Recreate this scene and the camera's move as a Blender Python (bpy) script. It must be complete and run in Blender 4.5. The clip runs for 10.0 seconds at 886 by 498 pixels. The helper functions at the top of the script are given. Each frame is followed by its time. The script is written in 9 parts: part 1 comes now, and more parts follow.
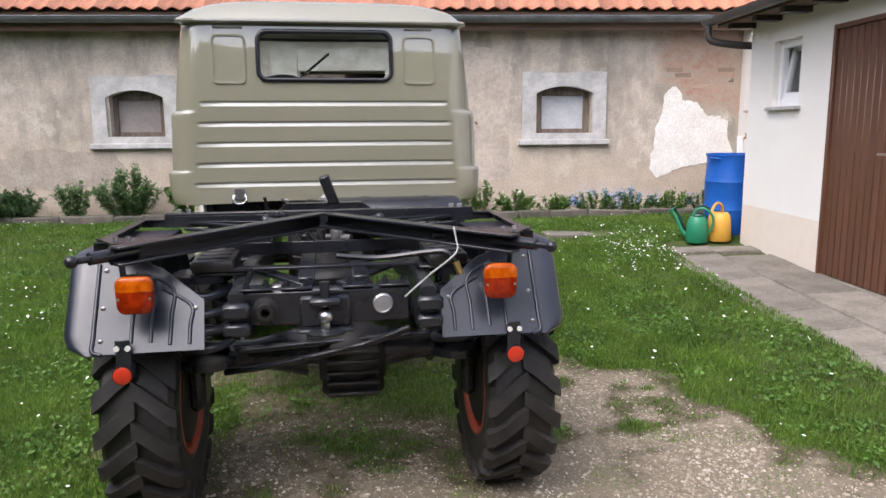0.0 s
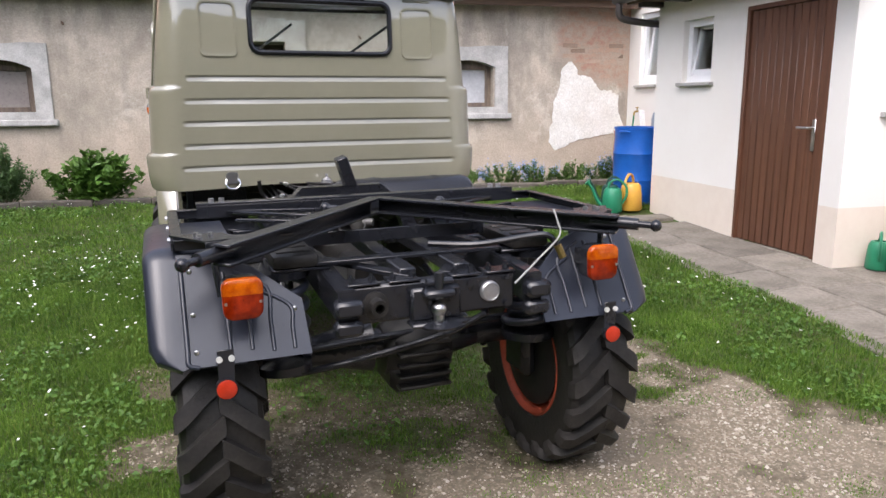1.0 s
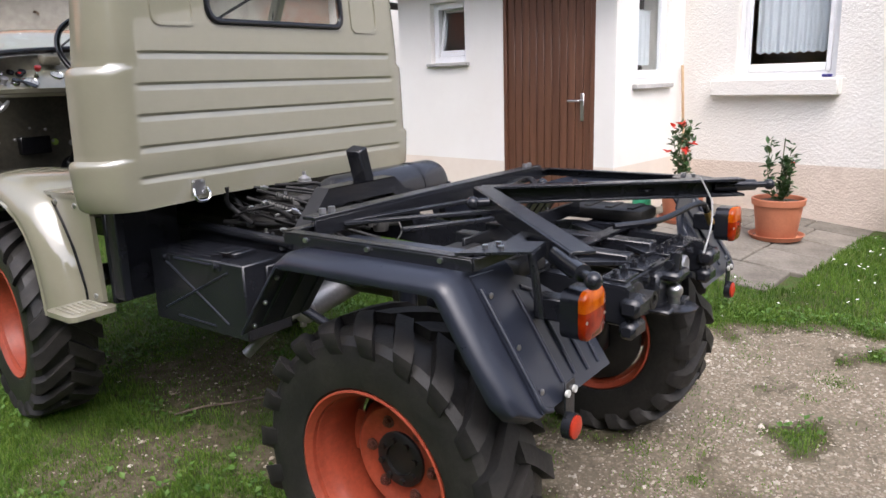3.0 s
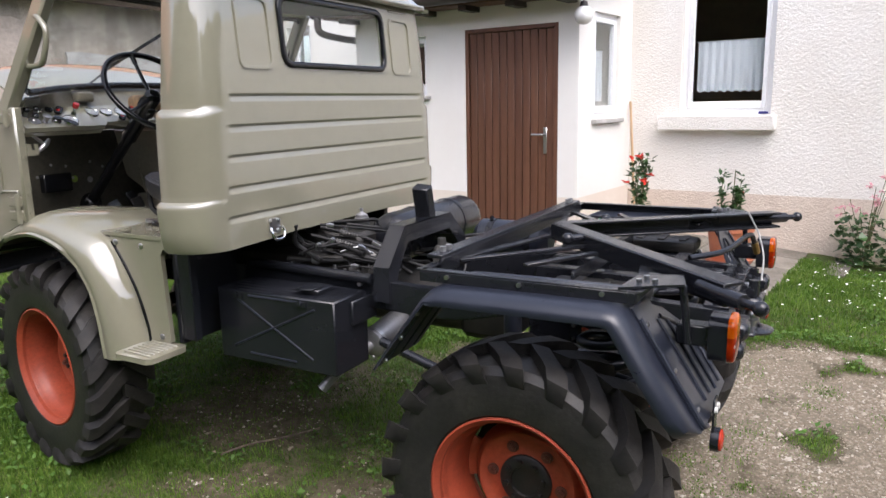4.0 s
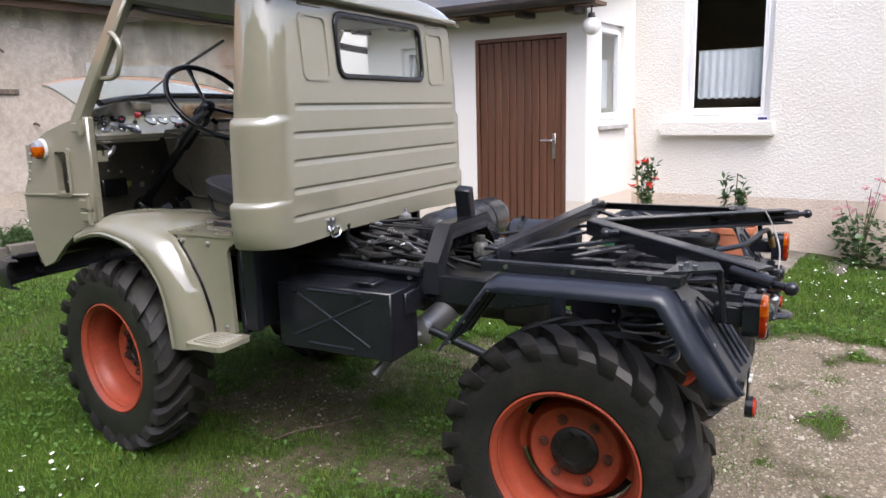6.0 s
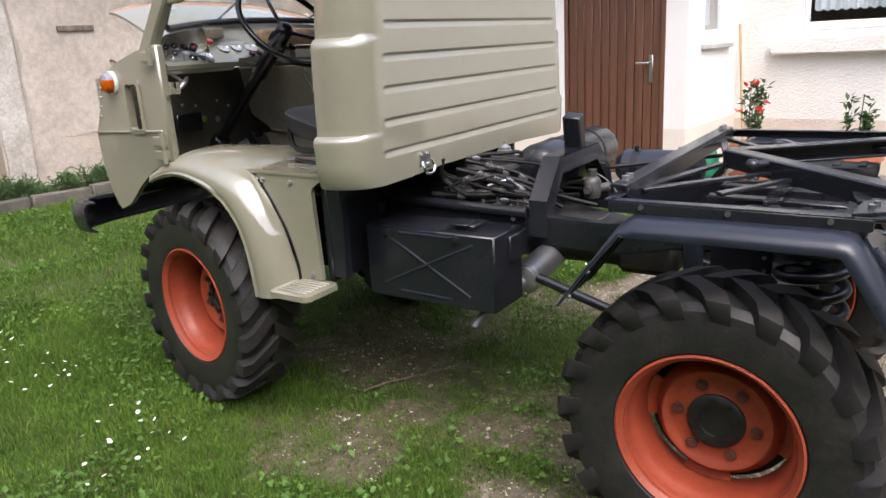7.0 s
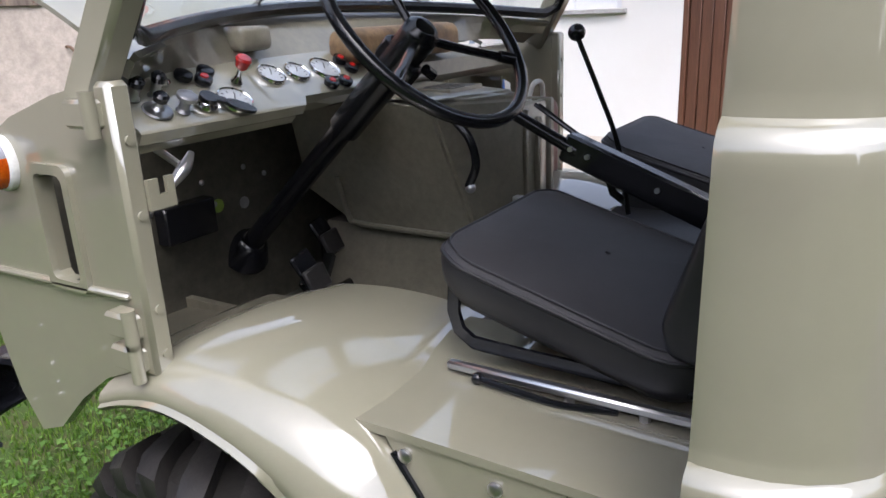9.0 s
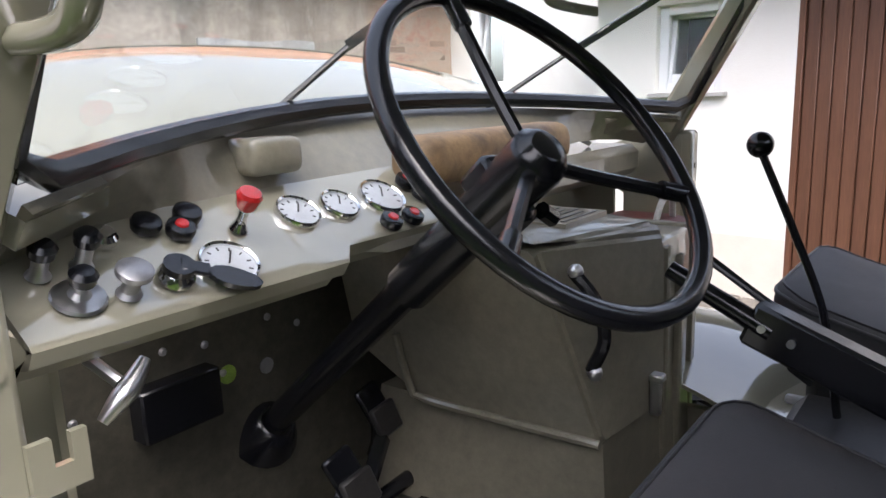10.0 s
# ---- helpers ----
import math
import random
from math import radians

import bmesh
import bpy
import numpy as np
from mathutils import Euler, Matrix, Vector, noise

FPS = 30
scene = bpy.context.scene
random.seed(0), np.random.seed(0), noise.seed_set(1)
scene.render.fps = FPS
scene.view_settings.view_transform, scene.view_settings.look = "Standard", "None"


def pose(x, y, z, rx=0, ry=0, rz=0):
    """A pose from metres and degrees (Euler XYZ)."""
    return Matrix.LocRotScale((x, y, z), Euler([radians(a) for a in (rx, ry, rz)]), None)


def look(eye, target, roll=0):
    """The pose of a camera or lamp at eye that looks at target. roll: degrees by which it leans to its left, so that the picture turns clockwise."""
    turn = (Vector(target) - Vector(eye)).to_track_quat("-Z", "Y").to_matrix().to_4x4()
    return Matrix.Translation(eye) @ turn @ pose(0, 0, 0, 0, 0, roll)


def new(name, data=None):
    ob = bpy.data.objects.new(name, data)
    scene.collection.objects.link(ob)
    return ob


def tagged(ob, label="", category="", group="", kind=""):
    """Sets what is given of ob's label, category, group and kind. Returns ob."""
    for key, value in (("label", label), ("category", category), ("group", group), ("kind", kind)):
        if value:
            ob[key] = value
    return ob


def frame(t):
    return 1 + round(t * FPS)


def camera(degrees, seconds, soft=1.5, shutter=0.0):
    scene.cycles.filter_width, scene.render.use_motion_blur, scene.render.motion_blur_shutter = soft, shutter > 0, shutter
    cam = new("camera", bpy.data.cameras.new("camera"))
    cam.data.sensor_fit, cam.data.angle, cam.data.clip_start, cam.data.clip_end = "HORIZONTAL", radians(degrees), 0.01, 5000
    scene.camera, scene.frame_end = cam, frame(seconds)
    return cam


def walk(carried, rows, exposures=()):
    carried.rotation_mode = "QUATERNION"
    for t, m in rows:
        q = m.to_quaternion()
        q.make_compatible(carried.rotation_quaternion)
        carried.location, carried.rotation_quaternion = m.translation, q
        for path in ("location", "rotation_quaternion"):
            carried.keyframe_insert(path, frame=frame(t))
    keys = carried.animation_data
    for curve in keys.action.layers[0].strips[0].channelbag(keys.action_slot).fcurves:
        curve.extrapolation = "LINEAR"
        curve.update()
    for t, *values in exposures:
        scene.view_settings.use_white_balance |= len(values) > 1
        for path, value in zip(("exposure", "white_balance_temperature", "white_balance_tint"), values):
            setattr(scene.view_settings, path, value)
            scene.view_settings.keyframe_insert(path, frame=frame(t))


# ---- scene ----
cam = camera(62.8, 10.0)
PATH = [
    (0, (0.008, -3.083, 1.546), (0.317, -1.135, 1.216), -0.4),
    (0.5, (-0.419, -2.99, 1.566), (0.056, -1.083, 1.195), 0.1),
    (1, (-0.843, -2.739, 1.576), (-0.129, -0.915, 1.171), -0.4),
    (1.5, (-1.28, -2.464, 1.514), (-0.318, -0.774, 1.047), -0.9),
    (2, (-1.656, -2.141, 1.527), (-0.508, -0.575, 1.044), -0.3),
    (2.5, (-1.905, -1.726, 1.571), (-0.665, -0.232, 1.091), -1.7),
    (3, (-2.207, -1.311, 1.571), (-0.647, -0.146, 1.112), -1.8),
    (3.2, (-2.318, -1.183, 1.613), (-0.73, -0.023, 1.247), -1.4),
    (4.5, (-2.904, -0.73, 1.659), (-1.15, 0.125, 1.22), -1.4),
    (5, (-3.039, -0.738, 1.672), (-1.294, 0.156, 1.278), -1.7),
    (6.5, (-3.032, -0.718, 1.637), (-1.306, 0.218, 1.257), -1.2),
    (7, (-2.791, -0.441, 1.613), (-1.196, 0.634, 1.066), -3.3),
    (7.5, (-2.49, -0.062, 1.661), (-0.884, 0.968, 1.062), -1.3),
    (8, (-2.166, 0.445, 1.664), (-0.502, 1.338, 1.006), -3.5),
    (8.5, (-1.861, 0.856, 1.691), (-0.21, 1.795, 1.065), -3.0),
    (9, (-1.509, 1.235, 1.744), (0.095, 2.259, 1.128), -2.6),
    (9.5, (-1.253, 1.488, 1.763), (0.43, 2.423, 1.22), -3.0),
    (10, (-1.035, 1.619, 1.787), (0.519, 2.806, 1.366), -2.1),
]
walk(cam, [(t, look(eye, target, roll)) for t, eye, target, roll in PATH], exposures=[(t, e, k, 16) for t, e, k in ((0, 1.4, 6300), (4.5, 1.36, 6250), (6.5, 1.42, 6200), (7.25, 1.62, 6450), (8, 1.68, 6250), (8.5, 1.66, 6050), (9.2, 1.62, 6050), (10, 1.92, 6250))])

# ---- light ----
world = bpy.data.worlds.new("overcast_sky")
scene.world = world
world.use_nodes = True
wn, wl = world.node_tree.nodes, world.node_tree.links
sky = wn.new("ShaderNodeTexSky")
sky.sky_type, sky.sun_disc = "NISHITA", False
sky.sun_elevation, sky.sun_rotation = radians(56), radians(228)
sky.air_density, sky.dust_density = 1.0, 4.0
pale = wn.new("ShaderNodeHueSaturation")
pale.inputs["Saturation"].default_value = 0.55
wl.new(sky.outputs[0], pale.inputs["Color"])
wl.new(pale.outputs[0], wn["Background"].inputs[0])
wn["Background"].inputs[1].default_value = 0.15
sun = new("sun", bpy.data.lights.new("sun", "SUN"))
sun.data.energy, sun.data.angle, sun.data.color = 0.5, radians(45), (1.0, 0.99, 0.97)
sun.matrix_world = look((-2.5, -6, 9.5), (0, 0, 0))

# ---- materials ----
def nodes_of(name):
    m = bpy.data.materials.new(name)
    m.use_nodes = True
    nt = m.node_tree
    return m, nt.nodes, nt.links, nt.nodes["Principled BSDF"]


def ramp(n, l, fac, stops):
    r = n.new("ShaderNodeValToRGB")
    el = r.color_ramp.elements
    while len(el) < len(stops):
        el.new(0.5)
    for e, (p, c) in zip(el, stops):
        e.position, e.color = p, (*c, 1) if len(c) == 3 else c
    l.new(fac, r.inputs[0])
    return r.outputs[0]


def noise_tex(n, l, coord, scale, detail=5, rough=0.6, distort=0.0):
    t = n.new("ShaderNodeTexNoise")
    t.inputs["Scale"].default_value, t.inputs["Detail"].default_value = scale, detail
    t.inputs["Roughness"].default_value, t.inputs["Distortion"].default_value = rough, distort
    l.new(coord, t.inputs["Vector"])
    return t.outputs["Fac"]


def mixc(n, l, fac, a, b, blend="MIX"):
    m = n.new("ShaderNodeMix")
    m.data_type, m.blend_type = "RGBA", blend
    for sock, v in ((0, fac), (6, a), (7, b)):
        if isinstance(v, (int, float)):
            m.inputs[sock].default_value = v
        elif isinstance(v, tuple):
            m.inputs[sock].default_value = (*v, 1)
        else:
            l.new(v, m.inputs[sock])
    return m.outputs[2]


def mathn(n, l, op, a, b=0.0, clamp=False):
    m = n.new("ShaderNodeMath")
    m.operation, m.use_clamp = op, clamp
    for k, v in enumerate((a, b)):
        if isinstance(v, (int, float)):
            m.inputs[k].default_value = v
        else:
            l.new(v, m.inputs[k])
    return m.outputs[0]


def bump(n, l, bsdf, height, strength, dist):
    b = n.new("ShaderNodeBump")
    b.inputs["Strength"].default_value, b.inputs["Distance"].default_value = strength, dist
    l.new(height, b.inputs["Height"])
    l.new(b.outputs[0], bsdf.inputs["Normal"])


def surface(name, c1, c2, scale=6, rough=(0.5, 0.7), metal=0.0, bump_at=(80, 0.2, 0.003), coat=0.0, vary=0.0, spec=0.5, grain=0.25, stretch=(1, 1, 1)):
    """Two colours mixed by large noise, a finer grain on top, uneven gloss and fine relief."""
    m, n, l, p = nodes_of(name)
    co = n.new("ShaderNodeTexCoord").outputs["Object"]
    if stretch != (1, 1, 1):
        mp = n.new("ShaderNodeMapping")
        mp.inputs["Scale"].default_value = stretch
        l.new(co, mp.inputs["Vector"])
        co = mp.outputs[0]
    big = noise_tex(n, l, co, scale)
    fine = noise_tex(n, l, co, scale * 9, 4, 0.7)
    col = mixc(n, l, ramp(n, l, big, [(0.35, (0, 0, 0)), (0.65, (1, 1, 1))]), c1, c2)
    g = ramp(n, l, fine, [(0.3, (1 - grain,) * 3), (0.7, (1.0,) * 3)])
    col = mixc(n, l, 1.0, col, g, "MULTIPLY")
    if vary:
        oi = n.new("ShaderNodeObjectInfo")
        v = ramp(n, l, oi.outputs["Random"], [(0.0, (1 - vary,) * 3), (1.0, (1 + vary * 0.4,) * 3)])
        col = mixc(n, l, 1.0, col, v, "MULTIPLY")
    l.new(col, p.inputs["Base Color"])
    r = n.new("ShaderNodeMapRange")
    r.inputs["To Min"].default_value, r.inputs["To Max"].default_value = rough
    l.new(fine, r.inputs["Value"])
    l.new(r.outputs[0], p.inputs["Roughness"])
    p.inputs["Metallic"].default_value = metal
    p.inputs["Specular IOR Level"].default_value = spec
    p.inputs["Coat Weight"].default_value = coat
    p.inputs["Coat Roughness"].default_value = 0.03
    p.inputs["Coat IOR"].default_value = 1.55
    if bump_at:
        bump(n, l, p, noise_tex(n, l, co, bump_at[0], 4, 0.6), bump_at[1], bump_at[2])
        if coat:
            l.new(p.inputs["Normal"].links[0].from_socket, p.inputs["Coat Normal"])
    return m


def glass(name, tint=(0.92, 0.96, 0.95), rough=0.0):
    m, n, l, p = nodes_of(name)
    p.inputs["Base Color"].default_value = (*tint, 1)
    p.inputs["Transmission Weight"].default_value = 1.0
    p.inputs["Roughness"].default_value = rough
    p.inputs["IOR"].default_value = 1.3
    return m


# ---- building helpers ----
def smooth_by(me, degrees):
    bm = bmesh.new()
    bm.from_mesh(me)
    lim = radians(degrees)
    for f in bm.faces:
        f.smooth = True
    for e in bm.edges:
        e.smooth = len(e.link_faces) == 2 and e.calc_face_angle(0) < lim
    bm.to_mesh(me)
    bm.free()


def part(name, bm, material, parent=None, label="", sharp=38, at=None):
    """Links a bmesh as one mesh object under a thing or under a part."""
    if not isinstance(bm, bpy.types.Mesh):
        bmesh.ops.recalc_face_normals(bm, faces=bm.faces)
        me = bpy.data.meshes.new(name)
        bm.to_mesh(me)
        bm.free()
        if sharp:
            smooth_by(me, sharp)
        me.materials.append(material)
    else:
        me = bm
    ob = new(name, me)
    if parent:
        ob.parent = parent
    if at is not None:
        ob.matrix_basis = at
    if label:
        ob["label"] = label
    return ob


def thing(name, label, category, at=None, group="", kind=""):
    ob = tagged(new(name), label, category, group, kind)
    if at is not None:
        ob.matrix_basis = at
    return ob


def box(bm, x0, x1, y0, y1, z0, z1, bev=0.0, m=None, seg=1):
    g = bmesh.ops.create_cube(bm, size=1.0, matrix=Matrix.Translation(((x0 + x1) / 2, (y0 + y1) / 2, (z0 + z1) / 2)) @ Matrix.Diagonal((abs(x1 - x0), abs(y1 - y0), abs(z1 - z0), 1)))
    vs = g["verts"]
    if bev:
        es = list({e for v in vs for e in v.link_edges})
        r = bmesh.ops.bevel(bm, geom=es, offset=bev, segments=seg, affect="EDGES", profile=0.5)
        vs = list({v for f in r["faces"] for v in f.verts} | {v for v in vs if v.is_valid})
    if m is not None:
        bmesh.ops.transform(bm, matrix=m, verts=vs)
    return vs


def boxed(*a, **k):
    bm = bmesh.new()
    box(bm, *a, **k)
    return bm


def frame_on(p0, p1):
    d = Vector(p1) - Vector(p0)
    return Matrix.Translation(p0) @ d.to_track_quat("Z", "Y").to_matrix().to_4x4(), d.length


def beam(bm, p0, p1, w, h, bev=0.0, up=(0, 0, 1)):
    """A square bar from p0 to p1, w wide and h high."""
    p0, p1 = Vector(p0), Vector(p1)
    d = (p1 - p0).normalized()
    side = d.cross(Vector(up)).normalized()
    top = side.cross(d)
    m = Matrix((side, d, top)).transposed().to_4x4()
    m.translation = (p0 + p1) / 2
    L = (p1 - p0).length
    return box(bm, -w / 2, w / 2, -L / 2, L / 2, -h / 2, h / 2, bev, m)


def rod(bm, p0, p1, r, seg=12, r2=None, caps=True):
    m, L = frame_on(p0, p1)
    g = bmesh.ops.create_cone(bm, cap_ends=caps, segments=seg, radius1=r, radius2=r if r2 is None else r2, depth=L, matrix=m @ Matrix.Translation((0, 0, L / 2)))
    return g["verts"]


def ball(bm, c, r, u=12, v=8, s=(1, 1, 1)):
    return bmesh.ops.create_uvsphere(bm, u_segments=u, v_segments=v, radius=r, matrix=Matrix.Translation(c) @ Matrix.Diagonal((*s, 1)))["verts"]


def spline(pts, n=6):
    """Points along a smooth curve through pts."""
    pts = [Vector(p) for p in pts]
    q = [2 * pts[0] - pts[1], *pts, 2 * pts[-1] - pts[-2]]
    out = []
    for i in range(1, len(q) - 2):
        a, b, c, d = q[i - 1:i + 3]
        for k in range(n):
            t = k / n
            out.append(0.5 * (2 * b + (c - a) * t + (2 * a - 5 * b + 4 * c - d) * t * t + (3 * b - a - 3 * c + d) * t ** 3))
    return out + [pts[-1]]


def hose(bm, pts, r, seg=8, n=6, closed=False, smooth=True):
    """A round tube along pts."""
    p = spline(pts, n) if smooth and not closed else [Vector(a) for a in pts]
    N = len(p)
    rings = []
    up = None
    for i in range(N):
        a, b = (p[i - 1], p[(i + 1) % N]) if closed or 0 < i < N - 1 else (p[max(i - 1, 0)], p[min(i + 1, N - 1)])
        d = (b - a).normalized()
        up = (up - d * up.dot(d)).normalized() if up else d.orthogonal().normalized()
        s = d.cross(up)
        rr = r(i / max(N - 1, 1)) if callable(r) else r
        rings.append([bm.verts.new(p[i] + rr * (math.cos(k * math.tau / seg) * up + math.sin(k * math.tau / seg) * s)) for k in range(seg)])
    for i in range(N if closed else N - 1):
        A, B = rings[i], rings[(i + 1) % N]
        off = 0
        if closed and i == N - 1:
            off = min(range(seg), key=lambda o: (A[0].co - B[o].co).length)
        for k in range(seg):
            bm.faces.new((A[k], A[(k + 1) % seg], B[(k + 1 + off) % seg], B[(k + off) % seg]))
    if not closed:
        bm.faces.new(rings[0][::-1])
        bm.faces.new(rings[-1])


def lathe(bm, prof, seg=32, m=None, closed=False):
    """Turns (radius, along) points round the z axis."""
    rings = []
    for r, z in prof:
        if r < 1e-5:
            rings.append([bm.verts.new((0, 0, z))])
        else:
            rings.append([bm.verts.new((r * math.cos(k * math.tau / seg), r * math.sin(k * math.tau / seg), z)) for k in range(seg)])
    pairs = list(zip(rings, rings[1:])) + ([(rings[-1], rings[0])] if closed else [])
    for A, B in pairs:
        for k in range(seg):
            j = (k + 1) % seg
            if len(A) == 1 and len(B) == 1:
                continue
            if len(A) == 1:
                bm.faces.new((A[0], B[j], B[k]))
            elif len(B) == 1:
                bm.faces.new((A[k], A[j], B[0]))
            else:
                bm.faces.new((A[k], A[j], B[j], B[k]))
    if m is not None:
        bmesh.ops.transform(bm, matrix=m, verts=[v for ring in rings for v in ring])


def sheet(bm, rows, thick, closed=False):
    """A skin through rows of points, with thickness along its normals."""
    g = [[Vector(p) for p in r] for r in rows]
    R, K = len(g), len(g[0])

    def normal(i, j):
        a = g[min(i + 1, R - 1)][j] - g[max(i - 1, 0)][j]
        b = g[i][(j + 1) % K if closed else min(j + 1, K - 1)] - g[i][j - 1 if closed else max(j - 1, 0)]
        c = a.cross(b)
        return c.normalized() if c.length > 1e-9 else Vector((0, 0, 0))
    top = [[bm.verts.new(g[i][j]) for j in range(K)] for i in range(R)]
    low = [[bm.verts.new(g[i][j] - thick * normal(i, j)) for j in range(K)] for i in range(R)]
    J = K if closed else K - 1
    for i in range(R - 1):
        for j in range(J):
            k = (j + 1) % K
            bm.faces.new((top[i][j], top[i + 1][j], top[i + 1][k], top[i][k]))
            bm.faces.new((low[i][j], low[i][k], low[i + 1][k], low[i + 1][j]))
    for i in (0, R - 1):
        for j in range(J):
            k = (j + 1) % K
            bm.faces.new((top[i][j], top[i][k], low[i][k], low[i][j]))
    if not closed:
        for j in (0, K - 1):
            for i in range(R - 1):
                bm.faces.new((top[i][j], top[i + 1][j], low[i + 1][j], low[i][j]))


def plate(bm, poly, thick, m=None):
    """A flat plate: a polygon in the xy plane, with its thickness along z."""
    lo = [bm.verts.new((x, y, 0)) for x, y in poly]
    hi = [bm.verts.new((x, y, thick)) for x, y in poly]
    bm.faces.new(lo[::-1])
    bm.faces.new(hi)
    for k in range(len(poly)):
        j = (k + 1) % len(poly)
        bm.faces.new((lo[k], lo[j], hi[j], hi[k]))
    if m is not None:
        bmesh.ops.transform(bm, matrix=m, verts=lo + hi)


def ring_plate(bm, outer, inner, thick, m=None):
    """A plate between two outlines with the same number of points."""
    K = len(outer)
    v = [[bm.verts.new((x, y, z)) for x, y in o] for z in (0, thick) for o in (outer, inner)]
    ol, il, oh, ih = v
    for k in range(K):
        j = (k + 1) % K
        bm.faces.new((oh[k], oh[j], ih[j], ih[k]))
        bm.faces.new((ol[k], il[k], il[j], ol[j]))
        bm.faces.new((ol[k], ol[j], oh[j], oh[k]))
        bm.faces.new((il[k], ih[k], ih[j], il[j]))
    if m is not None:
        bmesh.ops.transform(bm, matrix=m, verts=[a for b in v for a in b])


def rounded(x0, x1, y0, y1, r, n=5):
    """Outline of a rectangle with round corners, anticlockwise."""
    out = []
    for cx, cy, a in ((x1 - r, y0 + r, -90), (x1 - r, y1 - r, 0), (x0 + r, y1 - r, 90), (x0 + r, y0 + r, 180)):
        for k in range(n + 1):
            t = radians(a + 90 * k / n)
            out.append((cx + r * math.cos(t), cy + r * math.sin(t)))
    return out


def soup(name, verts, faces, material, parent=None, smooth=False):
    """A mesh straight from arrays: verts (n,3), faces (m,3) or (m,4)."""
    me = bpy.data.meshes.new(name)
    k = faces.shape[1]
    me.vertices.add(len(verts))
    me.vertices.foreach_set("co", np.ascontiguousarray(verts, dtype=np.float32).ravel())
    me.loops.add(faces.size)
    me.loops.foreach_set("vertex_index", np.ascontiguousarray(faces, dtype=np.int32).ravel())
    me.polygons.add(len(faces))
    me.polygons.foreach_set("loop_start", np.arange(0, faces.size, k, dtype=np.int32))
    me.polygons.foreach_set("use_smooth", np.full(len(faces), smooth))
    me.update(calc_edges=True)
    me.materials.append(material)
    ob = new(name, me)
    if parent:
        ob.parent = parent
    return ob


# ---- the lie of the land ----
SA, CA = 0.1132, 0.9936
HOUSE = Matrix(((CA, SA, 0, 0), (-SA, CA, 0, 0), (0, 0, 1, 0), (0, 0, 0, 1)))


def uv_of(x, y):
    return CA * x - SA * y, SA * x + CA * y


def ease(t):
    t = np.clip(t, 0, 1)
    return t * t * (3 - 2 * t)


def land(x, y):
    """Height of the ground: level under the truck, rising to the house and the barn."""
    u, v = uv_of(np.asarray(x, float), np.asarray(y, float))
    gv = 0.34 * ease((v - 1.0) / 6.3)
    gu = 0.2 * ease((u - 1.5) / 2.4) * ease((v + 1.5) / 3.2)
    return gv + gu * (1 - gv / 0.34)


def vnoise(x, y, seed=0):
    """Smooth random field, about 0 to 1, one cell a metre."""
    x, y = np.asarray(x, float) + 37.3 + seed * 11.7, np.asarray(y, float) + 91.1 - seed * 5.3
    ix, iy = np.floor(x).astype(np.int64), np.floor(y).astype(np.int64)
    fx, fy = ease(x - ix), ease(y - iy)

    def h(a, b):
        n = (a * 374761393 + b * 668265263 + seed * 69069) & 0x7FFFFFFF
        n = ((n ^ (n >> 13)) * 1274126177) & 0x7FFFFFFF
        return ((n ^ (n >> 16)) & 0xFFFF) / 65535.0
    return (h(ix, iy) * (1 - fx) + h(ix + 1, iy) * fx) * (1 - fy) + (h(ix, iy + 1) * (1 - fx) + h(ix + 1, iy + 1) * fx) * fy


def gravelly(x, y):
    """1 on the gravel drive, 0 on the lawn, with a ragged edge and green patches."""
    x, y = np.asarray(x, float), np.asarray(y, float)
    xr = np.interp(y, (-6, -1, -0.5, -0.2, 0.3, 0.8, 1.15, 1.6, 2.2, 2.7), (3.4, 2.35, 2.25, 2.15, 2.1, 2.0, 1.55, 1.0, 0.4, -0.3))
    xl = np.interp(y, (-6, -2, -1, 0, 1, 1.6, 2.2, 2.7), (-1.0, -0.75, -0.72, -0.8, -0.8, -0.7, -0.5, -0.3))
    d = np.minimum(x - xl, xr - x)
    n = 0.6 * vnoise(2.2 * x, 2.2 * y, 1) + 0.4 * vnoise(6 * x, 6 * y, 2)
    edge = ease((d + 0.9 * (n - 0.5)) / 0.55 + 0.5)
    patch = 0.55 * vnoise(2.6 * x, 2.6 * y, 3) + 0.45 * vnoise(7 * x, 7 * y, 4)
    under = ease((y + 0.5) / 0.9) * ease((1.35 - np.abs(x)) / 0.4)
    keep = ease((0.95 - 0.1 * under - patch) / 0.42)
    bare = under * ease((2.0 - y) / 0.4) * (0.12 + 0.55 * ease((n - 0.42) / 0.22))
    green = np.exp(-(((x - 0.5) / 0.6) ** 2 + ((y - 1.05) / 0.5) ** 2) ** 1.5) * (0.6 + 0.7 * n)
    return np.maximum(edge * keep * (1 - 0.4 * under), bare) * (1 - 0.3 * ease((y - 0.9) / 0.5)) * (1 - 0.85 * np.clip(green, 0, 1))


def paved(x, y, grow=0.0):
    u, v = uv_of(np.asarray(x, float), np.asarray(y, float))
    a = (u > 3.06 - grow) & (u < 4.0) & (v > -0.02 - grow) & (v < 4.75)
    b = (u >= 3.9) & (u < 5.4) & (v > -0.02 - grow) & (v < 1.95)
    return a | b

